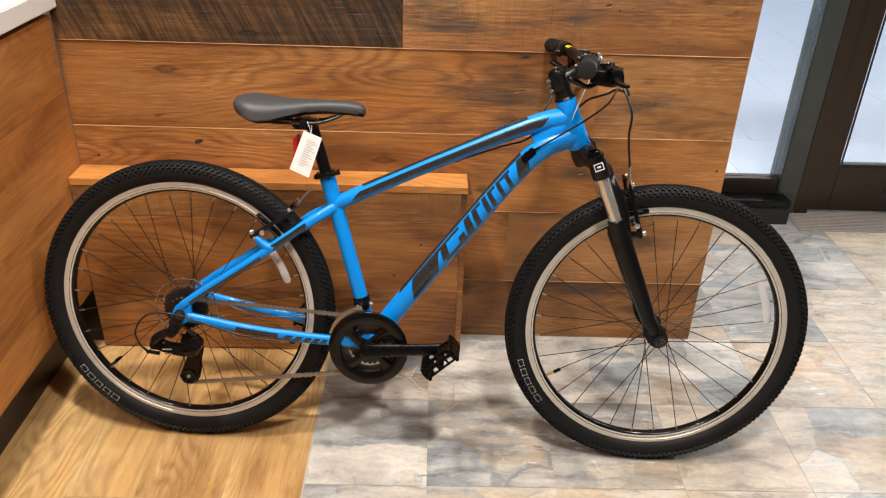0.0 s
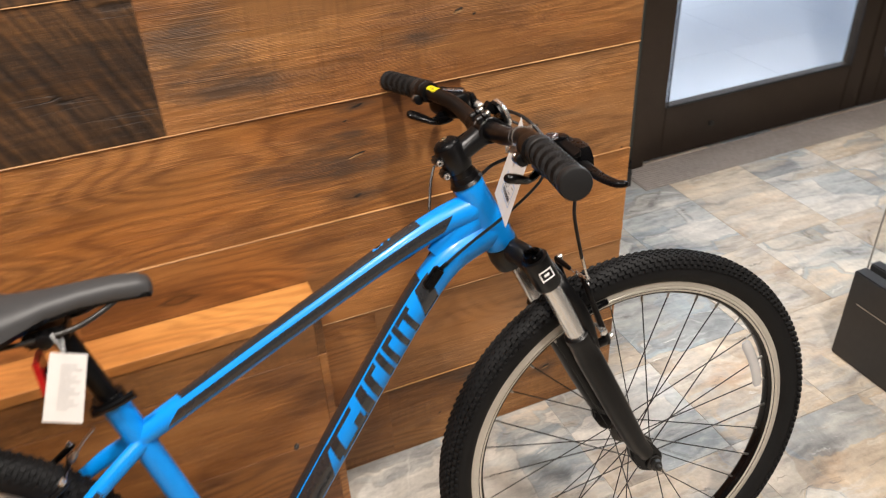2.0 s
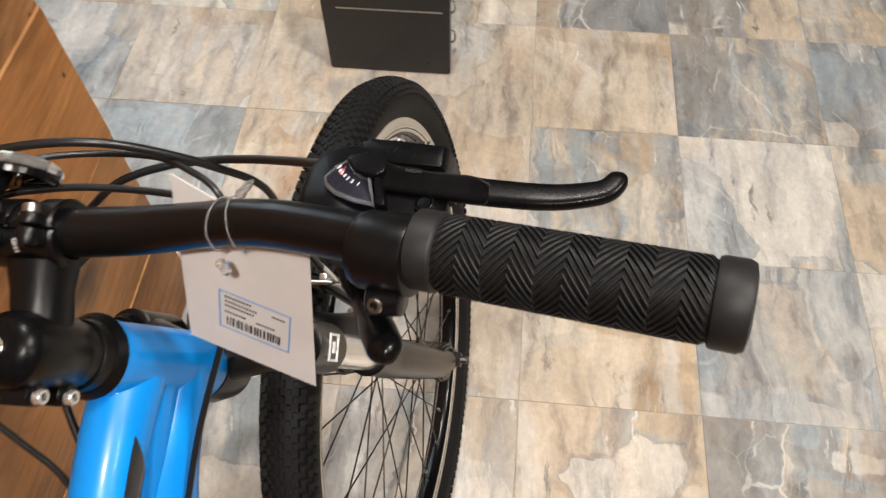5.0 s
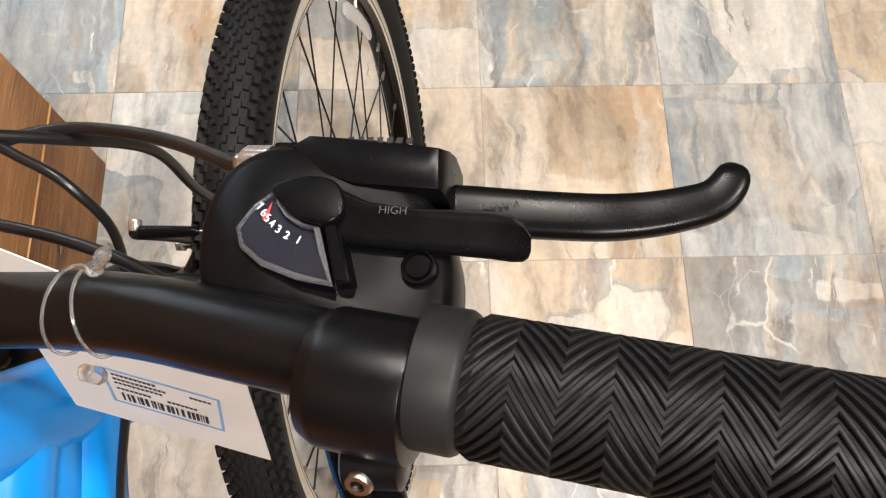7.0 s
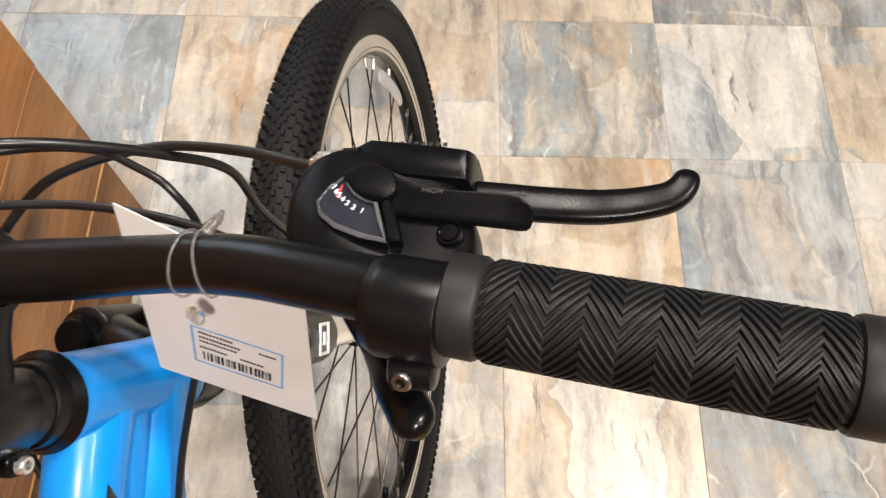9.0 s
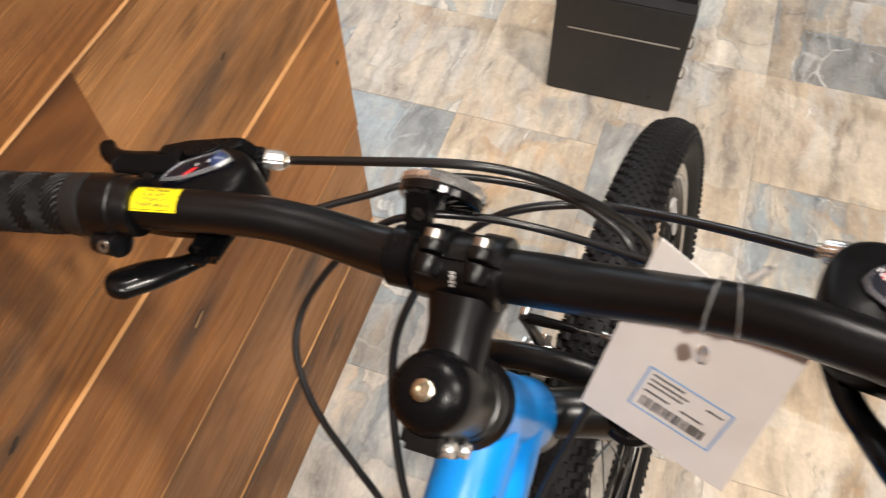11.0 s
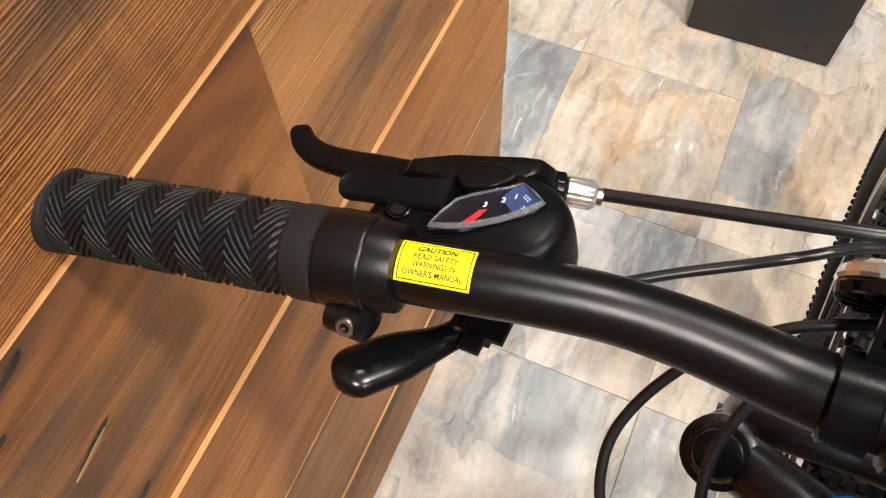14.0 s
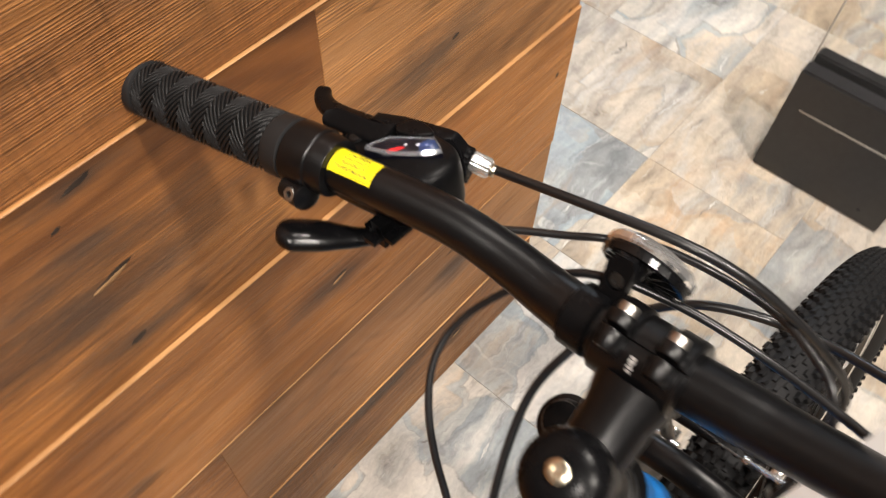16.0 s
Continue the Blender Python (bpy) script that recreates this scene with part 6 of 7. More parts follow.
for r_, t_, v_, hl in ((0.0850, 42, -0.0455, 0.062), (0.0690, 34, -0.0390, 0.050), (0.0490, 24, -0.0320, 0.030)):
    bm = bmesh.new()
    gear(bm, r_, t_, v_, 0.0024, hl)
    part("chainring", bm, dark_steel, crank, "dark steel chainring", smooth=False)
bm = bmesh.new()
for k in range(4):
    m = Matrix.Rotation(radians(45 + 90 * k), 4, "Y")
    pts = [m @ Vector(p) for p in smooth_line([(0.012, -0.050, 0), (0.035, -0.0505, 0.004), (0.056, -0.050, 0.002), (0.072, -0.0500, -0.006)], 4)]
    tube(bm, pts, [(0.0050, 0.013)] * 4 + [(0.0045, 0.0105)] * 4 + [(0.0040, 0.014)] * 5, 12, up=(0, 1, 0))
rod(bm, (0, -0.042, 0), (0, -0.064, 0), 0.021, 28, bev=0.003)
part("spider", bm, gloss_black, crank, "black four-armed spider")


def crank_arm(s):
    bm = bmesh.new()
    d = Vector((1, 0, 0.125)).normalized() * (-s)
    d = -d if s > 0 and d.x > 0 else d
    pts = [Vector((0, s * 0.064, 0)) + d * q + Vector((0, s * 0.014 * (q / 0.17), 0)) for q in (-0.018, -0.012, 0.0, 0.03, 0.10, 0.150, 0.170, 0.180, 0.185)]
    tube(bm, pts, [(0.008, 0.010), (0.0105, 0.0165), (0.0115, 0.0190), (0.0095, 0.0172), (0.0080, 0.0148), (0.0080, 0.0145), (0.0085, 0.0155), (0.0075, 0.0125), (0.004, 0.006)], 20, up=(0, 1, 0))
    a = part("crank_arm", bm, matt_black, crank, "black alloy crank arm")
    bm = bmesh.new()
    rod(bm, (0, s * 0.070, 0), (0, s * 0.0775, 0), 0.0075, 20, bev=0.001)
    part("dust_cap", bm, matt_black, a, "black spindle cap")
    return Vector((0, s * 0.078, 0)) + d * 0.170


def pedal(s, c, tilt_):
    p = new("pedal")
    p.parent = bike
    p["label"] = "black plastic platform pedal"
    p.matrix_basis = Matrix.Translation(BB + c) @ Matrix.Rotation(radians(tilt_), 4, "Y")
    bm = bmesh.new()
    rod(bm, (0, s * 0.002, 0), (0, s * 0.092, 0), 0.0095, 18, bev=0.002)
    part("pedal_axle", bm, matt_black, p, "pedal axle housing")
    bm = bmesh.new()
    for x in (-0.038, 0.038):
        box(bm, (x - 0.005, s * 0.012, -0.013), (x + 0.005, s * 0.094, 0.013), 0.003)
        for k in range(7):
            y = s * (0.018 + 0.0115 * k)
            for z in (-0.0145, 0.0145):
                box(bm, (x - 0.0035, y - 0.003, z - 0.003), (x + 0.0035, y + 0.003, z + 0.003), 0.0008, segments=1)
    for y in (0.016, 0.055, 0.092):
        for z in (-0.0085, 0.0085):
            box(bm, (-0.036, s * y - 0.0030, z - 0.0022), (0.036, s * y + 0.0030, z + 0.0022), 0.001)
        for x in (-0.020, 0.0, 0.020):
            box(bm, (x - 0.0022, s * y - 0.0026, -0.0070), (x + 0.0022, s * y + 0.0026, 0.0070), 0.0006)
    part("pedal_cage", bm, matt_black, p, "black cage with small studs")


pedal(-1, crank_arm(-1), -42)
pedal(1, crank_arm(1), 20)

# chain: outer and inner plates in turn, one mesh
loop = []
cr, cc = 0.069, Vector((BB.x, -0.0400, BB.z))
sr, sc_ = 0.0300, Vector((REAR.x, -0.0420, REAR.z))
up_pulley, low_pulley = Vector((-0.553, -0.0430, 0.266)), Vector((-0.559, -0.0430, 0.180))
for k in range(25):
    a = radians(98 - 8.0 * k)
    loop.append(cc + Vector((math.cos(a) * cr, 0, math.sin(a) * cr)))
loop.append(low_pulley + Vector((0.006, 0, -0.021)))
loop += [low_pulley + Vector((-0.012, 0, -0.017)), low_pulley + Vector((-0.021, 0, 0)), low_pulley + Vector((-0.010, 0, 0.020))]
loop += [up_pulley + Vector((0.016, 0, -0.014)), up_pulley + Vector((0.020, 0, 0.006)), up_pulley + Vector((0.006, 0, 0.020))]
for k in range(11):
    a = radians(250 - 16 * k)
    loop.append(sc_ + Vector((math.cos(a) * sr, 0, math.sin(a) * sr)))
loop.append(loop[0])
V, F = [], []
pos, carry, idx = [], 0.0, 0
for p, q in zip(loop, loop[1:]):
    L_ = (q - p).length
    t = carry
    while t < L_:
        pos.append(p.lerp(q, t / L_))
        t += 0.00635 * 2
    carry = t - L_
for k, (p, q) in enumerate(zip(pos, pos[1:] + pos[:1])):
    d = (q - p)
    if d.length > 0.03 or d.length < 1e-4:
        continue
    d.normalize()
    n_ = Vector((0, 1, 0)).cross(d)
    for s in (-1, 1):
        off = 0.0034 if k % 2 else 0.0023
        prof = [(-0.0035, 0), (-0.0022, 0.0040), (0.0005, 0.0043), (0.0063, 0.0026), (0.0121, 0.0043), (0.0148, 0.0040), (0.0161, 0), (0.0148, -0.0040), (0.0121, -0.0043), (0.0063, -0.0026), (0.0005, -0.0043), (-0.0022, -0.0040)]
        i0 = len(V)
        for y in (off, off + 0.0010):
            for a, b in prof:
                V.append(p + d * a + n_ * b + Vector((0, s * y, 0)))
        m_ = len(prof)
        F += [tuple(range(i0, i0 + m_))[::-1], tuple(range(i0 + m_, i0 + 2 * m_))] + [(i0 + j, i0 + (j + 1) % m_, i0 + m_ + (j + 1) % m_, i0 + m_ + j) for j in range(m_)]
    i0 = len(V)
    for y in (-0.0040, 0.0040):
        for j in range(6):
            V.append(p + d * (0.0026 * math.cos(j * math.pi / 3)) + n_ * (0.0026 * math.sin(j * math.pi / 3)) + Vector((0, y, 0)))
    F += [(i0 + j, i0 + (j + 1) % 6, i0 + 6 + (j + 1) % 6, i0 + 6 + j) for j in range(6)] + [tuple(range(i0, i0 + 6))[::-1], tuple(range(i0 + 6, i0 + 12))]
me = bpy.data.meshes.new("chain")
me.from_pydata([tuple(v) for v in V], [], F)
me.materials.append(chain_steel)
ch = new("chain", me)
ch.parent = bike
tagged(ch, "brown-grey steel roller chain", kind="stuff")

# rear derailleur
bm = bmesh.new()
tube(bm, smooth_line([(-0.579, -0.082, 0.309), (-0.597, -0.086, 0.303), (-0.615, -0.087, 0.291), (-0.621, -0.086, 0.277)], 5), [(0.0125, 0.010)] * 6 + [(0.0130, 0.011)] * 6 + [(0.0115, 0.010)] * 4, 16, up=(0, 1, 0))
rod(bm, (-0.579, -0.064, 0.309), (-0.579, -0.096, 0.309), 0.0130, 22, bev=0.003)
box(bm, (-0.632, -0.092, 0.262), (-0.604, -0.076, 0.279), 0.004)
rd = part("rear_derailleur", bm, satin_black, bike, "black rear derailleur")
bm = bmesh.new()
prism(bm, [(-0.590, 0.326), (-0.580, 0.344), (-0.560, 0.342), (-0.560, 0.322), (-0.570, 0.298), (-0.586, 0.298)], 0.006, Matrix.Translation((0, -0.0700, 0)), 0.001)
part("hanger_plate", bm, dark_steel, rd, "dark steel hanger plate")
bm = bmesh.new()
prism(bm, [(-0.626, 0.286), (-0.612, 0.294), (-0.580, 0.284), (-0.552, 0.283), (-0.534, 0.288), (-0.522, 0.278), (-0.526, 0.256), (-0.548, 0.249), (-0.580, 0.254), (-0.610, 0.262), (-0.624, 0.270)], 0.014, Matrix.Translation((0, -0.0890, 0)), 0.0045)
part("parallelogram", bm, gloss_black, rd, "black outer link plate")
bm = bmesh.new()
tube(bm, [(-0.536, -0.050, 0.268), (-0.536, -0.054, 0.268), (-0.536, -0.084, 0.268), (-0.536, -0.096, 0.268), (-0.536, -0.100, 0.268)], [0.015, 0.0185, 0.0190, 0.0165, 0.010], 24)
part("cage_knuckle", bm, gloss_black, rd, "rounded black cage knuckle")
bm = bmesh.new()
rod(bm, (-0.640, -0.088, 0.2575), (-0.610, -0.086, 0.2525), 0.0048, 12, bev=0.001)
part("barrel_adjuster", bm, matt_black, rd, "black cable adjuster")
for y in (-0.0340, -0.0520):
    bm = bmesh.new()
    prism(bm, [(-0.574, 0.268), (-0.564, 0.288), (-0.540, 0.286), (-0.524, 0.268), (-0.526, 0.240), (-0.532, 0.215), (-0.534, 0.190), (-0.538, 0.170), (-0.552, 0.158), (-0.572, 0.162), (-0.582, 0.178), (-0.572, 0.200), (-0.562, 0.225), (-0.560, 0.245)], 0.0022, Matrix.Translation((0, y, 0)), 0.0006)
    part("cage_plate", bm, satin_black, rd, "black cage plate")
for c_ in (up_pulley, low_pulley):
    bm = bmesh.new()
    gear(bm, 0.0235, 11, 0.0, 0.006, 0.004, 0.005)
    o = part("jockey_wheel", bm, matt_black, rd, "black toothed jockey wheel", smooth=False)
    o.location = c_
    bolt("pulley_bolt", c_ + Vector((0, -0.0105, 0)), (0, -1, 0), rd, 0.0040, 0.0025, steel)
bm = bmesh.new()
tube(bm, [low_pulley + Vector((0.016 * math.cos(q * math.pi / 12), -0.0118, 0.016 * math.sin(q * math.pi / 12))) for q in range(25)], 0.0035, 8, cap=False)
part("pulley_shroud", bm, gloss_black, rd, "round black shroud of the lower pulley")
for p_, r_ in (((-0.632, -0.093, 0.279), 0.0026), ((-0.590, -0.097, 0.260), 0.0030), ((-0.580, -0.097, 0.258), 0.0030), ((-0.578, -0.094, 0.243), 0.0024), ((-0.594, -0.096, 0.286), 0.0020)):
    bolt("adjuster_screw", p_, (-0.1, -1, 0.1), rd, r_, 0.003, steel)
bm = bmesh.new()
for q in range(6):
    box(bm, (-0.598 + q * 0.0036, -0.0975, 0.2675 + q * 0.0002), (-0.5955 + q * 0.0036, -0.0958, 0.2700 + q * 0.0002))
part("print_bars", bm, grey_print, rd, "tiny grey print", smooth=False)
# front derailleur
bm = bmesh.new()
tube(bm, [Vector((-0.128, 0, 0.283)).lerp(Vector((-0.2345, 0, 0.676)), q) for q in (0.228, 0.232, 0.262, 0.266)], [0.0175, 0.0195, 0.0195, 0.0175], 24)
box(bm, (-0.168, -0.036, 0.366), (-0.132, -0.010, 0.384), 0.004)
fd = part("front_derailleur", bm, matt_black, bike, "black front derailleur clamped to the seat tube")
bm = bmesh.new()
fc_ = (-0.131, 0.274)
out = [(fc_[0] + (0.0985 + 0.012 * (1 - k / 8)) * math.cos(radians(98 + 7.6 * k)), fc_[1] + (0.0985 + 0.012 * (1 - k / 8)) * math.sin(radians(98 + 7.6 * k))) for k in range(9)]
inn = [(fc_[0] + 0.088 * math.cos(radians(158 - 7.6 * k)), fc_[1] + 0.088 * math.sin(radians(158 - 7.6 * k))) for k in range(9)]
prism(bm, out + inn, 0.0015, Matrix.Translation((0, -0.0470, 0)), 0.0003)
prism(bm, out + inn, 0.0015, Matrix.Translation((0, -0.0330, 0)), 0.0003)
part("chain_cage", bm, steel, fd, "bright steel chain cage")
bolt("clamp_bolt", (-0.128, -0.030, 0.381), (0.2, -0.6, 1), fd, 0.0045, 0.004)
bolt("clamp_bolt", (-0.158, -0.036, 0.376), (0, -1, 0), fd, 0.0038, 0.003)
bm = bmesh.new()
for q in range(5):
    box(bm, (-0.1700 + q * 0.0040, -0.0486, 0.3685), (-0.1675 + q * 0.0040, -0.0478, 0.3710), 0, None)
part("print_bars", bm, ink, fd, "tiny dark print", smooth=False)


# ---- rim brakes
def v_brake(foot, top, fwd_dir, name, cable_side):
    """Two linear-pull arms with pads and boot. foot, top: the left arm's pivot and cable end; fwd_dir: away from the fork or stays."""
    b = new(name)
    b.parent = bike
    b["label"] = "black and silver linear-pull rim brake"
    for s in (-1, 1):
        p0, top_ = Vector((foot.x, s * foot.y, foot.z)), Vector((top.x, s * top.y, top.z))
        up_dir = (top_ - p0).normalized()
        bm = bmesh.new()
        pts = [p0 - up_dir * 0.008, p0, p0.lerp(top_, 0.25), p0.lerp(top_, 0.72), top_, top_ + up_dir * 0.004]
        tube(bm, pts, [(0.0045, 0.005), (0.0062, 0.0075), (0.0050, 0.0060), (0.0042, 0.0050), (0.0046, 0.0052), (0.003, 0.003)], 14, up=tuple(fwd_dir))
        arm = part("brake_arm", bm, satin_black, b, "black brake arm")
        bm = bmesh.new()
        rod(bm, p0 + fwd_dir * 0.004, p0 + fwd_dir * 0.013, 0.0062, 14, bev=0.0015)
        part("pivot_bolt", bm, chrome, arm, "chrome pivot bolt")
        bm = bmesh.new()
        rod(bm, p0 - fwd_dir * 0.010, p0 - fwd_dir * 0.003, 0.0068, 14, bev=0.001)
        part("pivot_bush", bm, chrome, arm, "chrome spring bush")
        bm = bmesh.new()
        rod(bm, top_ + fwd_dir * 0.001, top_ + fwd_dir * 0.009, 0.0046, 12, bev=0.001)
        part("anchor_bolt", bm, chrome, arm, "chrome anchor bolt")
        bm = bmesh.new()
        c_ = p0 + up_dir * 0.024 - fwd_dir * 0.004
        rod(bm, c_ + Vector((0, s * 0.014, 0)), c_ + Vector((0, -s * 0.014, 0)), 0.0040, 12, bev=0.001)
        rod(bm, c_ + Vector((0, s * 0.009, 0)), c_ + Vector((0, s * 0.015, 0)), 0.0062, 6, bev=0.001)
        part("pad_bolt", bm, chrome, arm, "chrome pad bolt with washers")
        bm = bmesh.new()
        hub_ = FRONT if foot.x > 0 else REAR
        rad = Vector((c_.x - hub_.x, 0, c_.z - hub_.z)).normalized()
        tang = rad.cross(Vector((0, 1, 0)))
        pc = Vector((hub_.x, s * 0.0195, hub_.z)) + rad * 0.292
        pts = [pc + tang * q - rad * (q * q * 1.6) for q in (-0.036, -0.033, -0.016, 0.0, 0.016, 0.033, 0.036)]
        tube(bm, pts, [(0.0035, 0.0040), (0.0052, 0.0056)] + [(0.0056, 0.0060)] * 3 + [(0.0052, 0.0056), (0.0035, 0.0040)], 12, up=tuple(rad))
        part("brake_pad", bm, matt_black, b, "black brake pad")
    topR = Vector((top.x, cable_side * top.y, top.z))
    topL = Vector((topR.x, -topR.y, topR.z))
    bm = bmesh.new()
    inner = [Vector((topR.x, topR.y * 0.72, topR.z)), Vector((topL.x, topL.y * 0.98, topL.z))]
    rod(bm, inner[0], inner[1], 0.0008, 6)
    part("brake_wire", bm, steel, b, "bare brake wire")
    bm = bmesh.new()
    tube(bm, [inner[0].lerp(inner[1], q) for q in ((0.40, 0.42, 0.47, 0.72, 0.96, 0.98) if foot.x > 0 else (0.10, 0.14, 0.30, 0.45, 0.60, 0.66))], [0.0016, 0.0028, 0.0036, 0.0044, 0.0048, 0.003] if foot.x > 0 else [0.003, 0.0046, 0.0040, 0.0034, 0.0030, 0.0018], 12)
    part("brake_boot", bm, matt_black, b, "black ribbed rubber boot")
    return b, topR


fb, ftop = v_brake(Vector((0.4620, 0.048, 0.5870)), Vector((0.4300, 0.043, 0.6940)), FWD, "front_brake", -1)
bm = bmesh.new()
noodle = smooth_line([(ftop.x, -0.030, ftop.z + 0.003), (ftop.x, -0.044, ftop.z + 0.003), (ftop.x - 0.001, -0.0555, ftop.z + 0.008), (ftop.x - 0.005, -0.0580, ftop.z + 0.024), (ftop.x - 0.009, -0.0575, ftop.z + 0.046)], 6)
tube(bm, noodle, 0.0023, 12)
part("noodle", bm, chrome, fb, "bent chrome cable guide pipe")
bm = bmesh.new()
for q in (-0.0055, 0.0055):
    u_ = FWD.cross(Vector((0, 1, 0))).normalized() * q
    v0, v1 = Vector((ftop.x, -0.0225, ftop.z + 0.002)), Vector((ftop.x, -0.0560, ftop.z + 0.002))
    tube(bm, smooth_line([v0, v0 + u_ * 0.8, v0.lerp(v1, 0.12) + u_, v0.lerp(v1, 0.5) + u_, v1 + u_], 4), (0.0012), 8)
rod(bm, (ftop.x, -0.0205, ftop.z + 0.002), (ftop.x, -0.0245, ftop.z + 0.002), 0.0030, 12, bev=0.0006)
part("wire_link", bm, chrome, fb, "chrome wire link holding the guide pipe")
stay_out = Vector((-0.52, 0, 0.854))
rb, rtop = v_brake(Vector((-0.3900, 0.050, 0.5400)), Vector((-0.3080, 0.043, 0.5960)), stay_out, "rear_brake", 1)
bm = bmesh.new()
nd = smooth_line([(rtop.x, rtop.y * 0.6, rtop.z), (rtop.x + 0.002, rtop.y * 0.2, rtop.z + 0.004), (rtop.x + 0.010, -0.004, rtop.z + 0.012), (rtop.x + 0.028, -0.010, rtop.z + 0.034), (rtop.x + 0.045, -0.012, rtop.z + 0.050)], 6)
tube(bm, nd, 0.0024, 12)
rod(bm, (rtop.x + 0.006, -0.004, rtop.z + 0.006), (rtop.x + 0.014, -0.006, rtop.z + 0.018), 0.0044, 12, bev=0.001)
part("noodle", bm, steel, rb, "bent steel cable guide pipe")

# ---- cables
def cable(name, pts, label, r=0.0024, material=None, m=None, ferrules=True):
    bm = bmesh.new()
    ln = smooth_line(pts, 8)
    tube(bm, ln, r, 10)
    o = part(name, bm, material or cable_black, bike, label)
    if ferrules:
        for a, b in ((ln[0], ln[1]), (ln[-1], ln[-2])):
            bm = bmesh.new()
            d = (b - a).normalized()
            rod(bm, a, a + d * 0.012, r + 0.0007, 10, bev=0.0004)
            part("ferrule", bm, matt_black, o, "black cable end ferrule")
    return o


cable("front_brake_cable", [(0.3630, 0.131, 0.9285), (0.3670, 0.078, 0.935), (0.3730, 0.033, 0.937), (0.380, 0.004, 0.930), (0.389, -0.018, 0.913), (0.401, -0.042, 0.883), (0.413, -0.058, 0.846), (0.412, -0.058, 0.800), (noodle[-1].x, noodle[-1].y, noodle[-1].z - 0.004)], "black brake cable housing", 0.0026, ferrules=False)
cable("rear_brake_cable", [(0.3632, -0.1435, 0.9302), (0.385, -0.105, 0.907), (0.398, -0.072, 0.893), (0.405, -0.040, 0.884), (0.397, -0.013, 0.888), (0.386, 0.014, 0.887), (0.375, 0.036, 0.876), (0.358, 0.050, 0.868), (0.337, 0.059, 0.858), (0.314, 0.067, 0.836), (0.285, 0.062, 0.812), (0.255, 0.050, 0.785), (0.225, 0.032, 0.757), (0.195, 0.024, 0.722)], "black brake cable housing looped to the frame", 0.0026, ferrules=False)
cable("front_gear_cable", [(0.325, 0.130, 0.917), (0.343, 0.100, 0.920), (0.355, 0.077, 0.922), (0.363, 0.060, 0.925), (0.378, 0.040, 0.920), (0.393, 0.015, 0.905), (0.395, -0.015, 0.899), (0.386, -0.038, 0.899), (0.375, -0.058, 0.892), (0.360, -0.064, 0.866), (0.318, -0.052, 0.828), (0.268, -0.034, 0.790), (0.222, -0.024, 0.757)], "thin black gear cable housing", 0.0021)
cable("rear_gear_cable", [(0.322, -0.136, 0.926), (0.338, -0.100, 0.926), (0.349, -0.062, 0.922), (0.353, -0.030, 0.922), (0.350, -0.003, 0.928), (0.346, 0.018, 0.931), (0.340, 0.036, 0.934), (0.332, 0.058, 0.929), (0.317, 0.083, 0.910), (0.2954, 0.098, 0.893), (0.277, 0.099, 0.8795), (0.262, 0.091, 0.863), (0.251, 0.079, 0.8435), (0.241, 0.062, 0.820), (0.229, 0.044, 0.793), (0.203, 0.027, 0.768), (0.15, 0.021, 0.752), (0.05, 0.019, 0.714)], "thin black gear cable housing", 0.0021)
cable("chainstay_cable", [(-0.30, -0.060, 0.285), (-0.42, -0.070, 0.302), (-0.512, -0.080, 0.334), (-0.560, -0.084, 0.350), (-0.6135, -0.087, 0.354), (-0.645, -0.089, 0.338), (-0.6615, -0.090, 0.305), (-0.654, -0.089, 0.275), (-0.637, -0.088, 0.257)], "short black gear cable loop at the rear", 0.0022)
bm = bmesh.new()
box(bm, (-0.020, -0.006, -0.008), (0.014, 0.004, 0.008), 0.0025, Matrix.Translation((0.212, -0.0225, 0.748)) @ pose(0, 0, 0, 0, -48, 0))
part("cable_stop", bm, matt_black, bike, "black rubber cable port on the down tube")
for u_, w_ in ((-0.055, 0.428), (0.005, 0.505)):
    bolt("bottle_boss", (u_ - 0.022, 0.0, w_ + 0.016), (-0.8, 0, 0.6), bike, 0.0046, 0.004, dark_steel, "bottle cage bolt")

# ---- front reflector
bm = bmesh.new()
tube(bm, [(0.3153, 0.0265, 0.9326), (0.3153, 0.0275, 0.9326), (0.3151, 0.0400, 0.9325), (0.3151, 0.0410, 0.9325)], [0.0138, 0.0154, 0.0152, 0.0138], 28)
plate_m = Matrix.Translation((0.3285, 0.0285, 0.9515)) @ pose(0, 0, 0, 0, 30, 0)
refl = turned(part("front_reflector", bm, matt_black, bike, "clear front reflector on a black bracket"))
# upright plate with a recessed bolt, ribs and arm to the reflector's back
bm = bmesh.new()
hole_ = [(0.0043 * math.cos(2 * math.pi * (k + 0.5) / 18), 0.0043 * math.sin(2 * math.pi * (k + 0.5) / 18)) for k in range(18)]
edge_ = []
for hx, hz in hole_:
    k_ = min(0.0064 / max(1e-6, abs(hx)), (0.0115 if hz > 0 else 0.013) / max(1e-6, abs(hz)))
    edge_.append((hx * k_, hz * k_))
layers = [[bm.verts.new(plate_m @ Vector((x_, y_, z_))) for y_, z_ in pts] for pts, x_ in ((hole_, 0.0), (hole_, -0.0030), (edge_, -0.0030), (edge_, 0.0022))]
for la, lb in zip(layers, layers[1:]):
    for k in range(18):
        bm.faces.new((la[k], la[(k + 1) % 18], lb[(k + 1) % 18], lb[k]))
bm.faces.new(layers[0])
bm.faces.new(layers[-1][::-1])
bmesh.ops.recalc_face_normals(bm, faces=bm.faces)
part("bracket_plate", bm, matt_black, refl, "black bracket plate with a round recess", smooth=False)
bm = bmesh.new()
box(bm, (0.331, 0.0245, 0.944), (0.3455, 0.0325, 0.951), 0.0015)
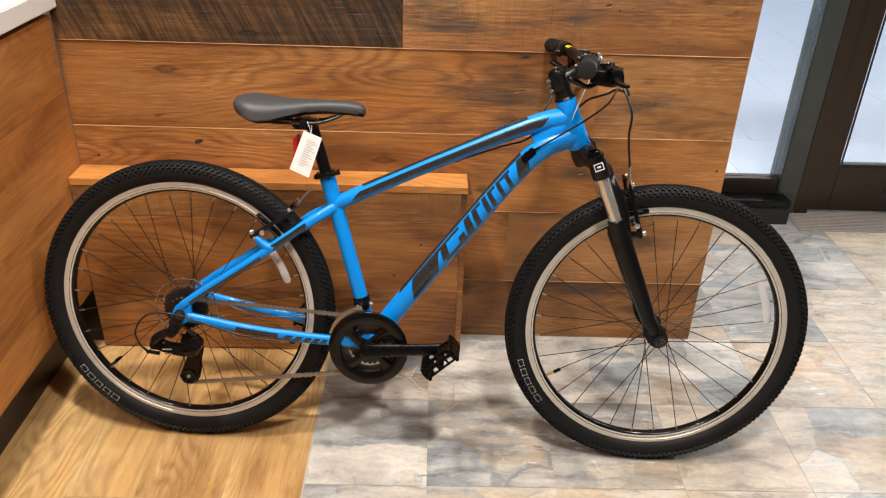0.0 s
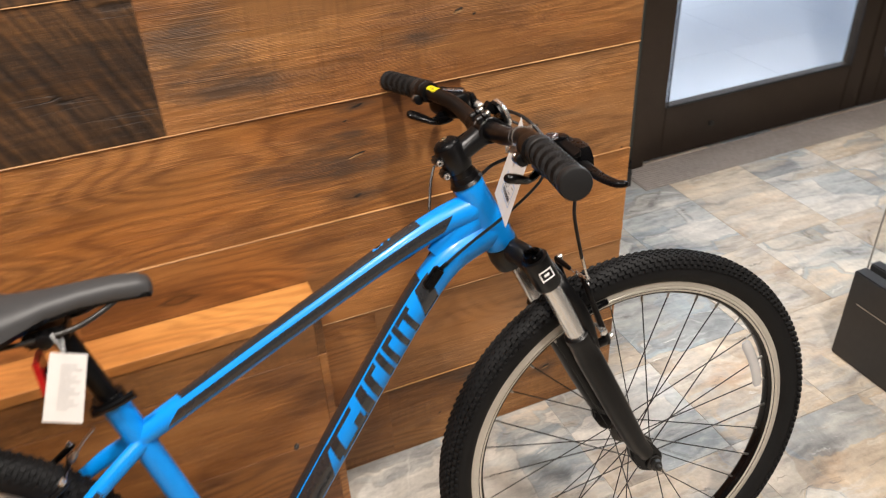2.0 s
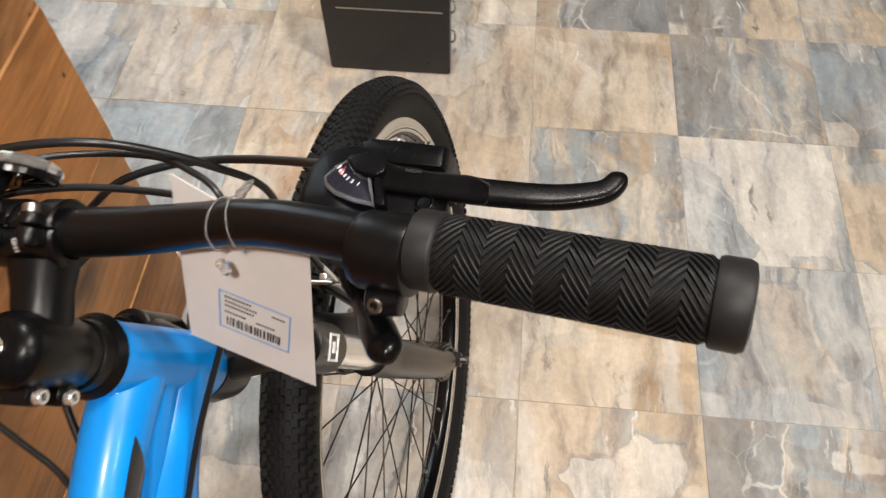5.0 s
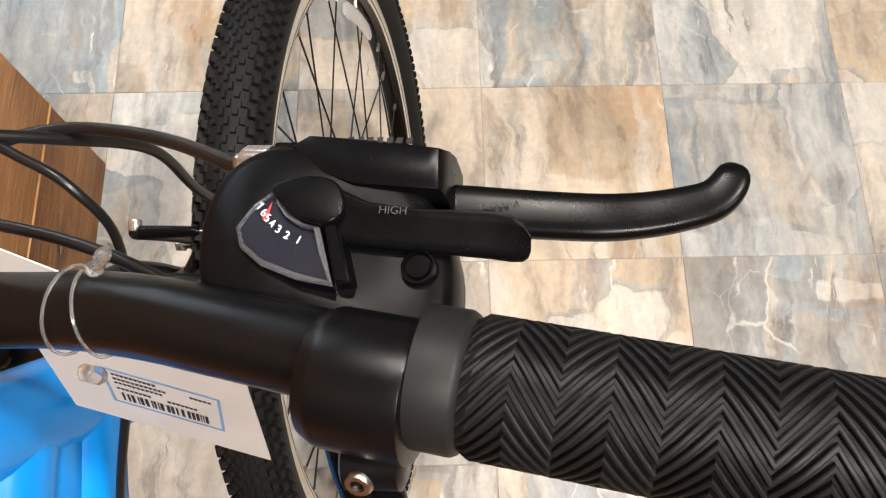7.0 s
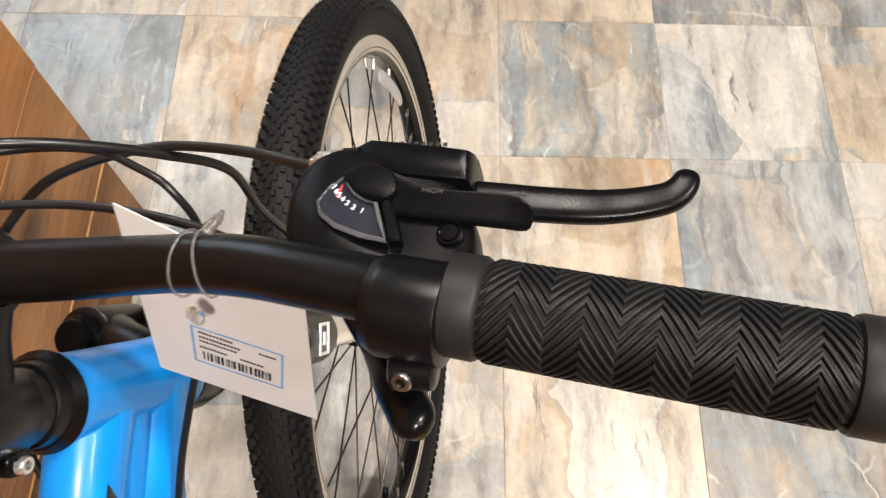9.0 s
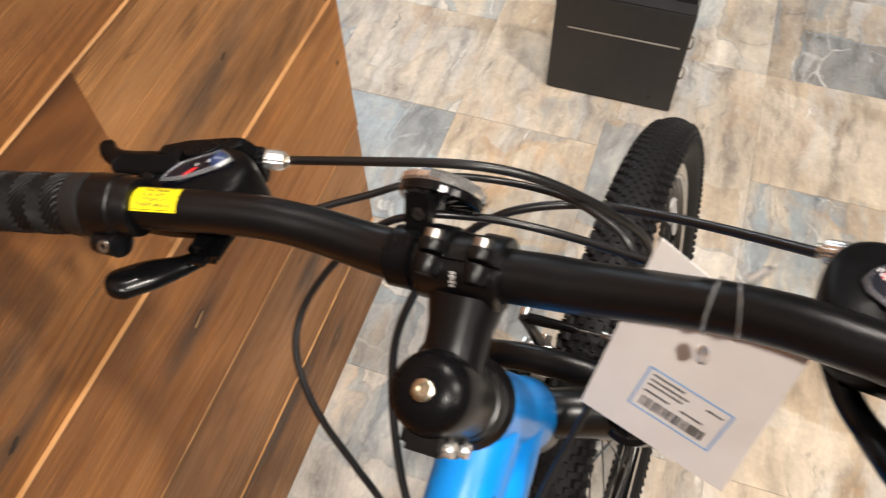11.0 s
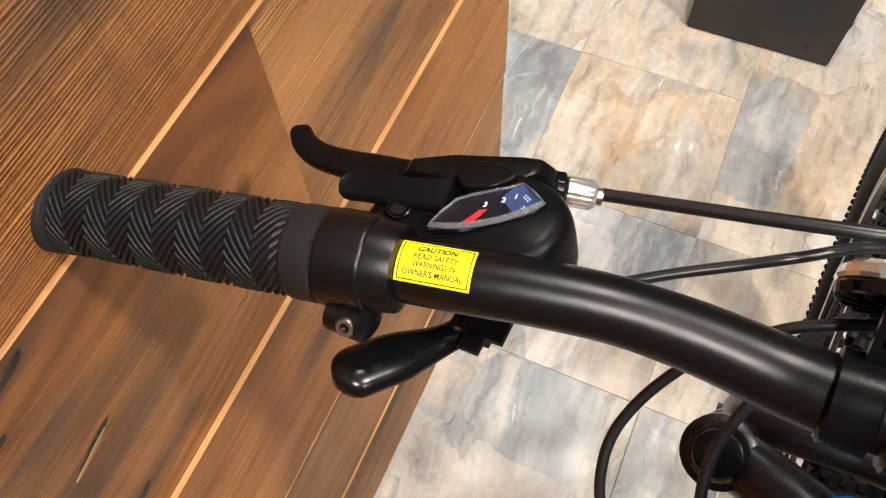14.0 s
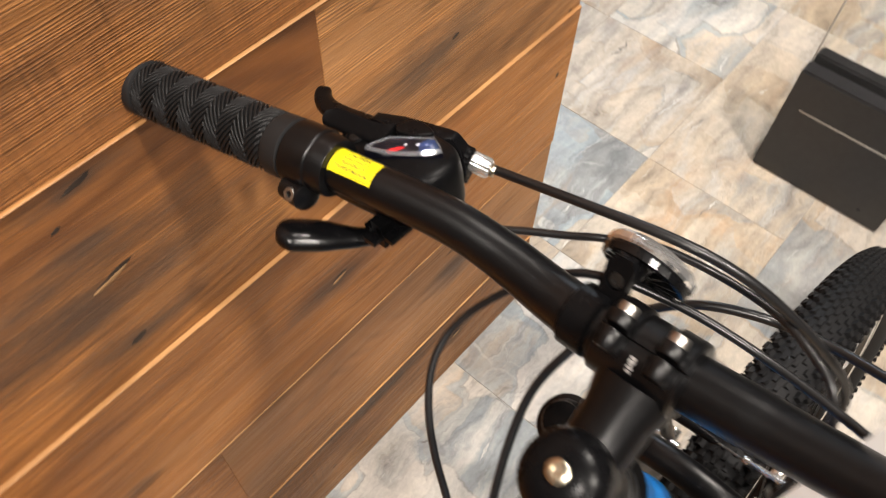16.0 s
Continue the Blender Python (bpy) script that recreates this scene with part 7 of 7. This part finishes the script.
box(bm, (0.331, 0.0225, 0.949), (0.3440, 0.0240, 0.957), 0.0004)
part("bracket_arm", bm, matt_black, refl, "black arm behind the reflector")
bolt("bracket_bolt", plate_m @ Vector((-0.0002, 0, 0)), plate_m.to_3x3() @ Vector((-1, 0, 0)), refl, 0.0036, 0.0016, dark_steel)
rm = Matrix.Translation((0.3480, 0.0268, 0.9420)) @ pose(0, 0, 0, 0, 70, 0)
bm = bmesh.new()
lathe(bm, [(0.0, -0.0035), (0.0150, -0.0035), (0.0195, -0.0045), (0.0208, -0.0040), (0.0214, -0.0010), (0.0210, 0.0), (0.0, 0.0)], 40, False, "Z")
bmesh.ops.transform(bm, matrix=rm, verts=bm.verts)
back = part("reflector_back", bm, gloss_black, refl, "black ribbed reflector back", smooth=False)
rib_bm = bmesh.new()
box(rib_bm, (0.0075, -0.0006, -0.0052), (0.0188, 0.0006, -0.0030), 0)
rib = part("rib", rib_bm, gloss_black, back, smooth=False)
for k in range(16):
    o = rib if k == 0 else new("rib", rib.data)
    o.parent = back
    o.matrix_basis = rm @ pose(0, 0, 0, 0, 0, 360 * k / 16)
# lens with a toothed rim and stepped facets
bm = bmesh.new()
lathe(bm, [(0.0, 0.0005), (0.0212, 0.0005), (0.0222, 0.0016), (0.0218, 0.0046), (0.0196, 0.0066), (0.0150, 0.0074), (0.0, 0.0078)], 22, False, "Z")
bmesh.ops.transform(bm, matrix=rm, verts=bm.verts)
part("reflector_lens", bm, lens_clear, refl, "clear faceted reflector lens", smooth=False)

# spoke reflectors
for w_obj, r_, a0, a1 in ((rear_wheel, 0.246, 16, 37), (front_wheel, 0.255, 7, 31)):
    bm = bmesh.new()
    arc = [(r_ * math.cos(radians(a0 + (a1 - a0) * k / 12)), -0.006, r_ * math.sin(radians(a0 + (a1 - a0) * k / 12))) for k in range(13)]
    tube(bm, arc, [(0.006, 0.002)] + [(0.0095, 0.0030)] * 11 + [(0.006, 0.002)], 12, up=(1, 0, 0.3))
    part("spoke_reflector", bm, reflector_clear, w_obj, "clear plastic spoke reflector")


# ---- painted graphics: plain bars on the tubes
def wrap(bm, line, rx, ry, s0, s1, a0, a1, lift=0.0007, slant=0.0, nu=10, na=8):
    """A patch on a tube along line (points), between two fractions of its length and two angles from the top towards the right side."""
    n = len(line) - 1

    def at(f):
        x = min(max(f, 0), 1) * n
        i = min(int(x), n - 1)
        p = line[i].lerp(line[i + 1], x - i)
        d = (line[i + 1] - line[i]).normalized()
        u = (Vector((0, 0, 1)) - d * d.z).normalized()
        return p, u, Vector((0, -1, 0))
    g_ = []
    for i in range(nu + 1):
        row = []
        for k in range(na + 1):
            a = radians(a0 + (a1 - a0) * k / na)
            f = s0 + (s1 - s0) * i / nu + slant * (k / na - 0.5)
            p, u, r_ = at(f)
            row.append(bm.verts.new(p + u * ((rx(f) + lift) * math.cos(a)) + r_ * ((ry(f) + lift) * math.sin(a))))
        g_.append(row)
    for i in range(nu):
        for k in range(na):
            bm.faces.new((g_[i][k], g_[i + 1][k], g_[i + 1][k + 1], g_[i][k + 1]))


DT = smooth_line([(-0.118, 0, 0.292), (-0.06, 0, 0.375), (0.09, 0, 0.578), (0.180, 0, 0.695), (0.240, 0, 0.757), (0.310, 0, 0.788)], 5)
TT = smooth_line([(-0.212, 0, 0.610), (-0.150, 0, 0.640), (0.0, 0, 0.712), (0.15, 0, 0.781), (0.235, 0, 0.815), (0.292, 0, 0.828)], 5)
dx, dy = (lambda f: 0.0235), (lambda f: 0.0205 + 0.003 * f)
tx, ty_ = (lambda f: 0.0165 + 0.008 * max(0, f - 0.5) * 1.6), (lambda f: 0.0175 + 0.003 * f)


def graphic(name, make, label="black painted bar"):
    bm = bmesh.new()
    make(bm)
    bmesh.ops.recalc_face_normals(bm, faces=bm.faces)
    return part(name, bm, decal_black, bframe, label)


graphic("end_bar", lambda bm: wrap(bm, DT, dx, dy, 0.245, 0.315, 38, 128, slant=-0.03))
graphic("end_bar", lambda bm: wrap(bm, DT, dx, dy, 0.628, 0.70, 38, 128, slant=-0.05))
graphic("edge_stripe", lambda bm: wrap(bm, DT, dx, dy, 0.23, 0.70, -75, 32, slant=-0.02))
s_ = 0.325
for wide, bars_ in ((0.058, ((0, 1, 112, 128), (0, 0.26, 52, 112), (0, 1, 40, 54), (0.7, 1, 84, 112))), (0.020, ((0, 1, 40, 128),)), (0.058, ((0, 0.28, 40, 128), (0.72, 1, 40, 128), (0.28, 0.72, 40, 56))),
                    (0.058, ((0, 0.28, 40, 128), (0.72, 1, 40, 128), (0.28, 0.72, 40, 56))), (0.052, ((0.32, 0.66, 40, 128), (0, 1, 40, 56)))):
    for f0, f1, a0, a1 in bars_:
        graphic("graphic_bar", lambda bm: wrap(bm, DT, dx, dy, s_ + wide * f0, s_ + wide * f1, a0, a1, slant=-0.018 * (a1 - a0) / 88, nu=4))
    s_ += wide + 0.0085
graphic("top_stripe", lambda bm: wrap(bm, TT, tx, ty_, 0.20, 0.72, -74, 36, slant=0.02, nu=18))
graphic("side_stripe", lambda bm: wrap(bm, TT, tx, ty_, 0.16, 0.82, 66, 112, slant=-0.06, nu=18))
bm = bmesh.new()
for q in range(3):
    wrap(bm, TT, tx, ty_, 0.590 + 0.020 * q, 0.596 + 0.020 * q, -9, 6, 0.0011, nu=2)
wrap(bm, TT, tx, ty_, 0.590, 0.606, 4, 8, 0.0011, nu=3)
bmesh.ops.recalc_face_normals(bm, faces=bm.faces)
part("model_bars", bm, blue, bframe, "small blue bars on the black stripe")
CS = smooth_line([(-0.140, -0.030, 0.284), (-0.200, -0.040, 0.288), (-0.290, -0.050, 0.297), (-0.42, -0.060, 0.316), (-0.545, -0.0665, 0.340)], 4)
cy_ = lambda f: 0.0085 if f < 0.6 else 0.0080
cx_ = lambda f: 0.0150 if f < 0.2 else 0.0130 if f < 0.62 else 0.0115
graphic("stay_bar", lambda bm: wrap(bm, CS, cx_, cy_, 0.60, 0.78, 70, 170, nu=6))
for q in range(5):
    graphic("stay_bar", lambda bm: wrap(bm, CS, cx_, cy_, 0.34 + q * 0.050, 0.372 + q * 0.050, 72, 122, slant=0.02, nu=3))
graphic("stay_stripe", lambda bm: wrap(bm, smooth_line([(-0.262, -0.030, 0.575), (-0.330, -0.049, 0.528), (-0.400, -0.056, 0.477), (-0.500, -0.063, 0.409), (-0.556, -0.0665, 0.368)], 4), lambda f: 0.0122 if f < 0.14 else 0.0107, lambda f: 0.0097 if f < 0.14 else 0.0087, 0.04, 0.33, 62, 128, nu=10))
graphic("stay_stripe", lambda bm: wrap(bm, smooth_line([(-0.262, -0.030, 0.575), (-0.330, -0.049, 0.528), (-0.400, -0.056, 0.477), (-0.500, -0.063, 0.409), (-0.556, -0.0665, 0.368)], 4), lambda f: 0.0107, lambda f: 0.0087, 0.42, 0.92, 92, 165, nu=12))
graphic("post_stripe", lambda bm: wrap(bm, [Vector((-0.150, 0, 0.365)), Vector((-0.205, 0, 0.570))], lambda f: 0.0170, lambda f: 0.0172, 0.0, 0.9, 200, 250, nu=6))
# badge plate on the fork cap
bm = bmesh.new()
bx = LEG_TOP + Vector((0, -0.066, 0)) + LEG * 0.014
for lo_, hi_ in (((-0.010, -0.0008, -0.008), (0.010, 0.0004, -0.0062)), ((-0.010, -0.0008, 0.0062), (0.010, 0.0004, 0.008)), ((-0.010, -0.0008, -0.0062), (-0.0082, 0.0004, 0.0062)), ((0.0082, -0.0008, -0.0062), (0.010, 0.0004, 0.0062)), ((-0.004, -0.0008, -0.0018), (0.004, 0.0004, 0.0018))):
    box(bm, lo_, hi_, 0, Matrix.Translation(bx + Vector((0, -0.0194, 0))) @ pose(0, 0, 0, 0, math.degrees(math.atan2(LEG.x, -LEG.z)) * -1 + 0, 0))
part("badge", bm, white_print, fork, "small white square outline", smooth=False)
# pale bars on the tyre walls
for w_obj, a_mid in ((front_wheel, 206), (rear_wheel, 222)):
    for q in range(5):
        bm = bmesh.new()
        for f0, f1, r0, r1 in ((0, 1, 0.3120, 0.3129), (0, 1, 0.3235, 0.3244), (0, 0.10, 0.3129, 0.3235), (0.9, 1, 0.3129, 0.3235)):
            vs = []
            for r_ in (r0, r1):
                for k in range(4):
                    a = radians(a_mid - 10 + q * 4.6 + 3.4 * (f0 + (f1 - f0) * k / 3))
                    y = -math.sqrt(max(0.0, 1 - ((r_ - 0.3200) / 0.0252) ** 2)) * 0.0240 - 0.0004
                    vs.append(bm.verts.new((r_ * math.cos(a), y, r_ * math.sin(a))))
            for k in range(3):
                bm.faces.new((vs[k], vs[k + 1], vs[k + 5], vs[k + 4]))
        bmesh.ops.recalc_face_normals(bm, faces=bm.faces)
        part("sidewall_bar", bm, grey_print, w_obj, "pale printed bar on the tyre wall", smooth=False)


# ---------------------------------------------------------------- price tags
def card(bm, corners, thick=0.0004):
    a, b, c, d = [Vector(p) for p in corners]
    n = (b - a).cross(d - a).normalized() * thick
    vs = [bm.verts.new(p) for p in (a, b, c, d)] + [bm.verts.new(p + n) for p in (a, b, c, d)]
    for f in ((0, 1, 2, 3), (7, 6, 5, 4), (0, 4, 5, 1), (1, 5, 6, 2), (2, 6, 7, 3), (3, 7, 4, 0)):
        bm.faces.new([vs[i] for i in f])
    bmesh.ops.recalc_face_normals(bm, faces=bm.faces)


T_BL, T_BR, T_TR, T_TL = Vector((0.301, -0.052, 0.858)), Vector((0.283, -0.125, 0.838)), Vector((0.3150, -0.147, 0.927)), Vector((0.333, -0.083, 0.962))
e1 = (T_BR - T_BL).normalized()
e2 = T_TL - T_BL
e2 = (e2 - e1 * e2.dot(e1)).normalized()
en = e1.cross(e2)
TAG = Vector((0.2995, -0.1000, 0.8790))


def on_tag(a, b, lift=0.0):
    return TAG + e1 * a + e2 * b + en * lift


tag = thing("price_tag", "white paper price tag hung from the handlebar by a clear tie", "price tag", LEANING @ TURNED)
bm = bmesh.new()
flat_ = [q - en * (q - TAG).dot(en) for q in (T_BL, T_BR, T_TR, T_TL)]
card(bm, flat_)
part("card", bm, paper, tag)
bm = bmesh.new()
for lo, hi in (((-0.021, -0.0150), (0.021, -0.0140)), ((-0.021, 0.0130), (0.021, 0.0140)), ((-0.021, -0.0140), (-0.020, 0.0130)), ((0.020, -0.0140), (0.021, 0.0130))):
    card(bm, [on_tag(lo[0], lo[1], 0.0007), on_tag(hi[0], lo[1], 0.0007), on_tag(hi[0], hi[1], 0.0007), on_tag(lo[0], hi[1], 0.0007)], 0.0001)
part("label_border", bm, light_blue_ink, tag, "light blue label outline", smooth=False)
random.seed(11)
bm = bmesh.new()
x = -0.0165
while x < 0.015:
    w_ = random.choice((0.0004, 0.0007, 0.0011))
    card(bm, [on_tag(x, -0.0115, 0.0007), on_tag(x + w_, -0.0115, 0.0007), on_tag(x + w_, -0.0050, 0.0007), on_tag(x, -0.0050, 0.0007)], 0.0001)
    x += w_ + random.choice((0.0005, 0.0008, 0.0012))
tagged(part("bar_code", bm, ink, tag, "black bar code", smooth=False), kind="stuff")
bm = bmesh.new()
for y, xs in ((0.0095, (-0.0175, -0.002)), (0.0060, (-0.0175, 0.001)), (0.0028, (-0.0175, -0.001)), (-0.0020, (-0.0175, -0.006)), (-0.0020, (0.001, 0.012)), (0.0078, (0.010, 0.0175))):
    x = xs[0]
    while x < xs[1]:
        card(bm, [on_tag(x, y, 0.0007), on_tag(x + 0.0011, y, 0.0007), on_tag(x + 0.0011, y + 0.0013, 0.0007), on_tag(x, y + 0.0013, 0.0007)], 0.0001)
        x += 0.0016
tagged(part("print_bars", bm, ink, tag, "rows of small dark print", smooth=False), kind="stuff")
bm = bmesh.new()
pt, dt_ = on_bar(-1, 0.1120)
for off in (-0.0048, 0.0048):
    c_ = pt + dt_ * off
    ring = []
    for k in range(25):
        a = 2 * math.pi * k / 24
        ring.append(c_ + Vector((math.cos(a) * 0.0122, off * 0.4 * math.cos(a), math.sin(a) * 0.0122)))
    tube(bm, ring, 0.0005, 8, cap=False)
part("tie", bm, lens_clear, tag, "clear plastic tie round the bar")
bm = bmesh.new()
kn = pt + Vector((-0.0150, 0.0050, -0.0130))
rod(bm, kn + Vector((0, 0, -0.006)), kn + Vector((0, 0, 0.003)), 0.0026, 10, bev=0.001)
part("tie_head", bm, lens_clear, tag, "small clear tie head")
bm = bmesh.new()
tube(bm, [pt + Vector((0.0075, -0.0060, 0.0095)) + Vector((0.0045, -0.0065, 0.0045)) * q for q in (0.0, 0.10, 0.32, 0.6, 0.72, 0.95, 1.1, 1.25)], [0.0010, 0.0022, 0.0026, 0.0018, 0.0022, 0.0020, 0.0012, 0.0009], 10)
part("tie_head", bm, lens_clear, tag, "small clear tie head")

tag2 = thing("seat_tag", "white paper inspection tag hung from the saddle rail", "price tag", LEANING)
bm = bmesh.new()
card(bm, [(-0.3065, -0.046, 0.694), (-0.2650, -0.044, 0.676), (-0.2365, -0.036, 0.763), (-0.2750, -0.038, 0.778)])
part("card", bm, paper, tag2)
bm = bmesh.new()
A_, B_, C_ = Vector((-0.3065, -0.0470, 0.694)), Vector((0.0415, 0.002, -0.018)), Vector((0.0315, 0.008, 0.0835))
for k in range(12):
    f = 0.20 + k * 0.058
    w_ = 0.28 + 0.25 * ((k * 5) % 3) / 2
    o_ = A_ + C_ * f + B_ * 0.3
    card(bm, [o_, o_ + B_ * w_, o_ + B_ * w_ + C_ * 0.016, o_ + C_ * 0.016], 0.0001)
tagged(part("print_bars", bm, grey_print, tag2, "faint grey lines of print", smooth=False), kind="stuff")
bm = bmesh.new()
tube(bm, smooth_line([(-0.262, -0.0395, 0.770), (-0.262, -0.038, 0.782), (-0.270, -0.026, 0.795), (-0.262, -0.020, 0.785), (-0.260, -0.036, 0.772)], 6), 0.0006, 6)
part("string", bm, white_print, tag2, "white string loop")


# ---------------------------------------------------------------- floor pieces, last
random.seed(5)
TX, TY, TS = 0.013, 1.390, 0.305
PLAN = {5: "cwbgcwcbcwtcwg", 4: "wcbwcgcbtcwcbc", 3: "cwcwbwcwgcctwc", 2: "ttwgbcbcgtcbcw", 1: "gwwwtcctgccwtc", 0: "wggcccctcgwcbc", -1: "wgctgcgbcctwgc", -2: "cggwwggwtcbccg", -3: "tcgwcbcgccwtgc"}
for j in range(-13, 6):
    row = PLAN.get(j) or "".join(random.choice("cctgwb") for _ in range(14))
    y0, y1 = TY + j * TS, min(TY + (j + 1) * TS, 2.93)
    i = 0
    while i < len(row):
        n = 2 if i + 1 < len(row) and row[i + 1] == row[i] and (i + j) % 2 == 0 else 1
        x0, x1 = TX + (i - 1) * TS, TX + (i - 1 + n) * TS
        x0 = max(x0, -0.272)
        g = 0.0004
        ob = board("tile", (x0 + g, y0 + g, -0.010), (x1 - g, y1 - g, 0.0), stones[row[i]], tile_floor)
        i += n
edge = -0.2755
k = 0
while edge > -2.6:
    w_ = 0.178
    y = -2.6 - (k * 0.47) % 1.2
    while y < 2.93:
        y2 = min(y + 1.22, 2.93)
        if y2 > -2.6 and not (edge < -1.1 and y2 < 3.0):
            board("plank", (edge - w_ + 0.0004, max(y, -2.6) + 0.0004, -0.010), (edge - 0.0004, y2 - 0.0004, -0.0005), plank_floor, plank_ground)
        y += 1.22
    edge -= w_
    k += 1
bm, _c = board_mesh((0, 0, 0), (0.5985, 0.5985, 0.02))
paver = finish("paver", bm, outside_stone, outdoor, smooth=False)
paver.location = (-3.7, 3.42, -0.012)
for i in range(16):
    for j in range(12):
        if i or j:
            o = new("paver", paver.data)
            o.parent, o.location = outdoor, (-3.7 + i * 0.6 + 0.2 * (j % 2), 3.42 + j * 0.6, -0.012)
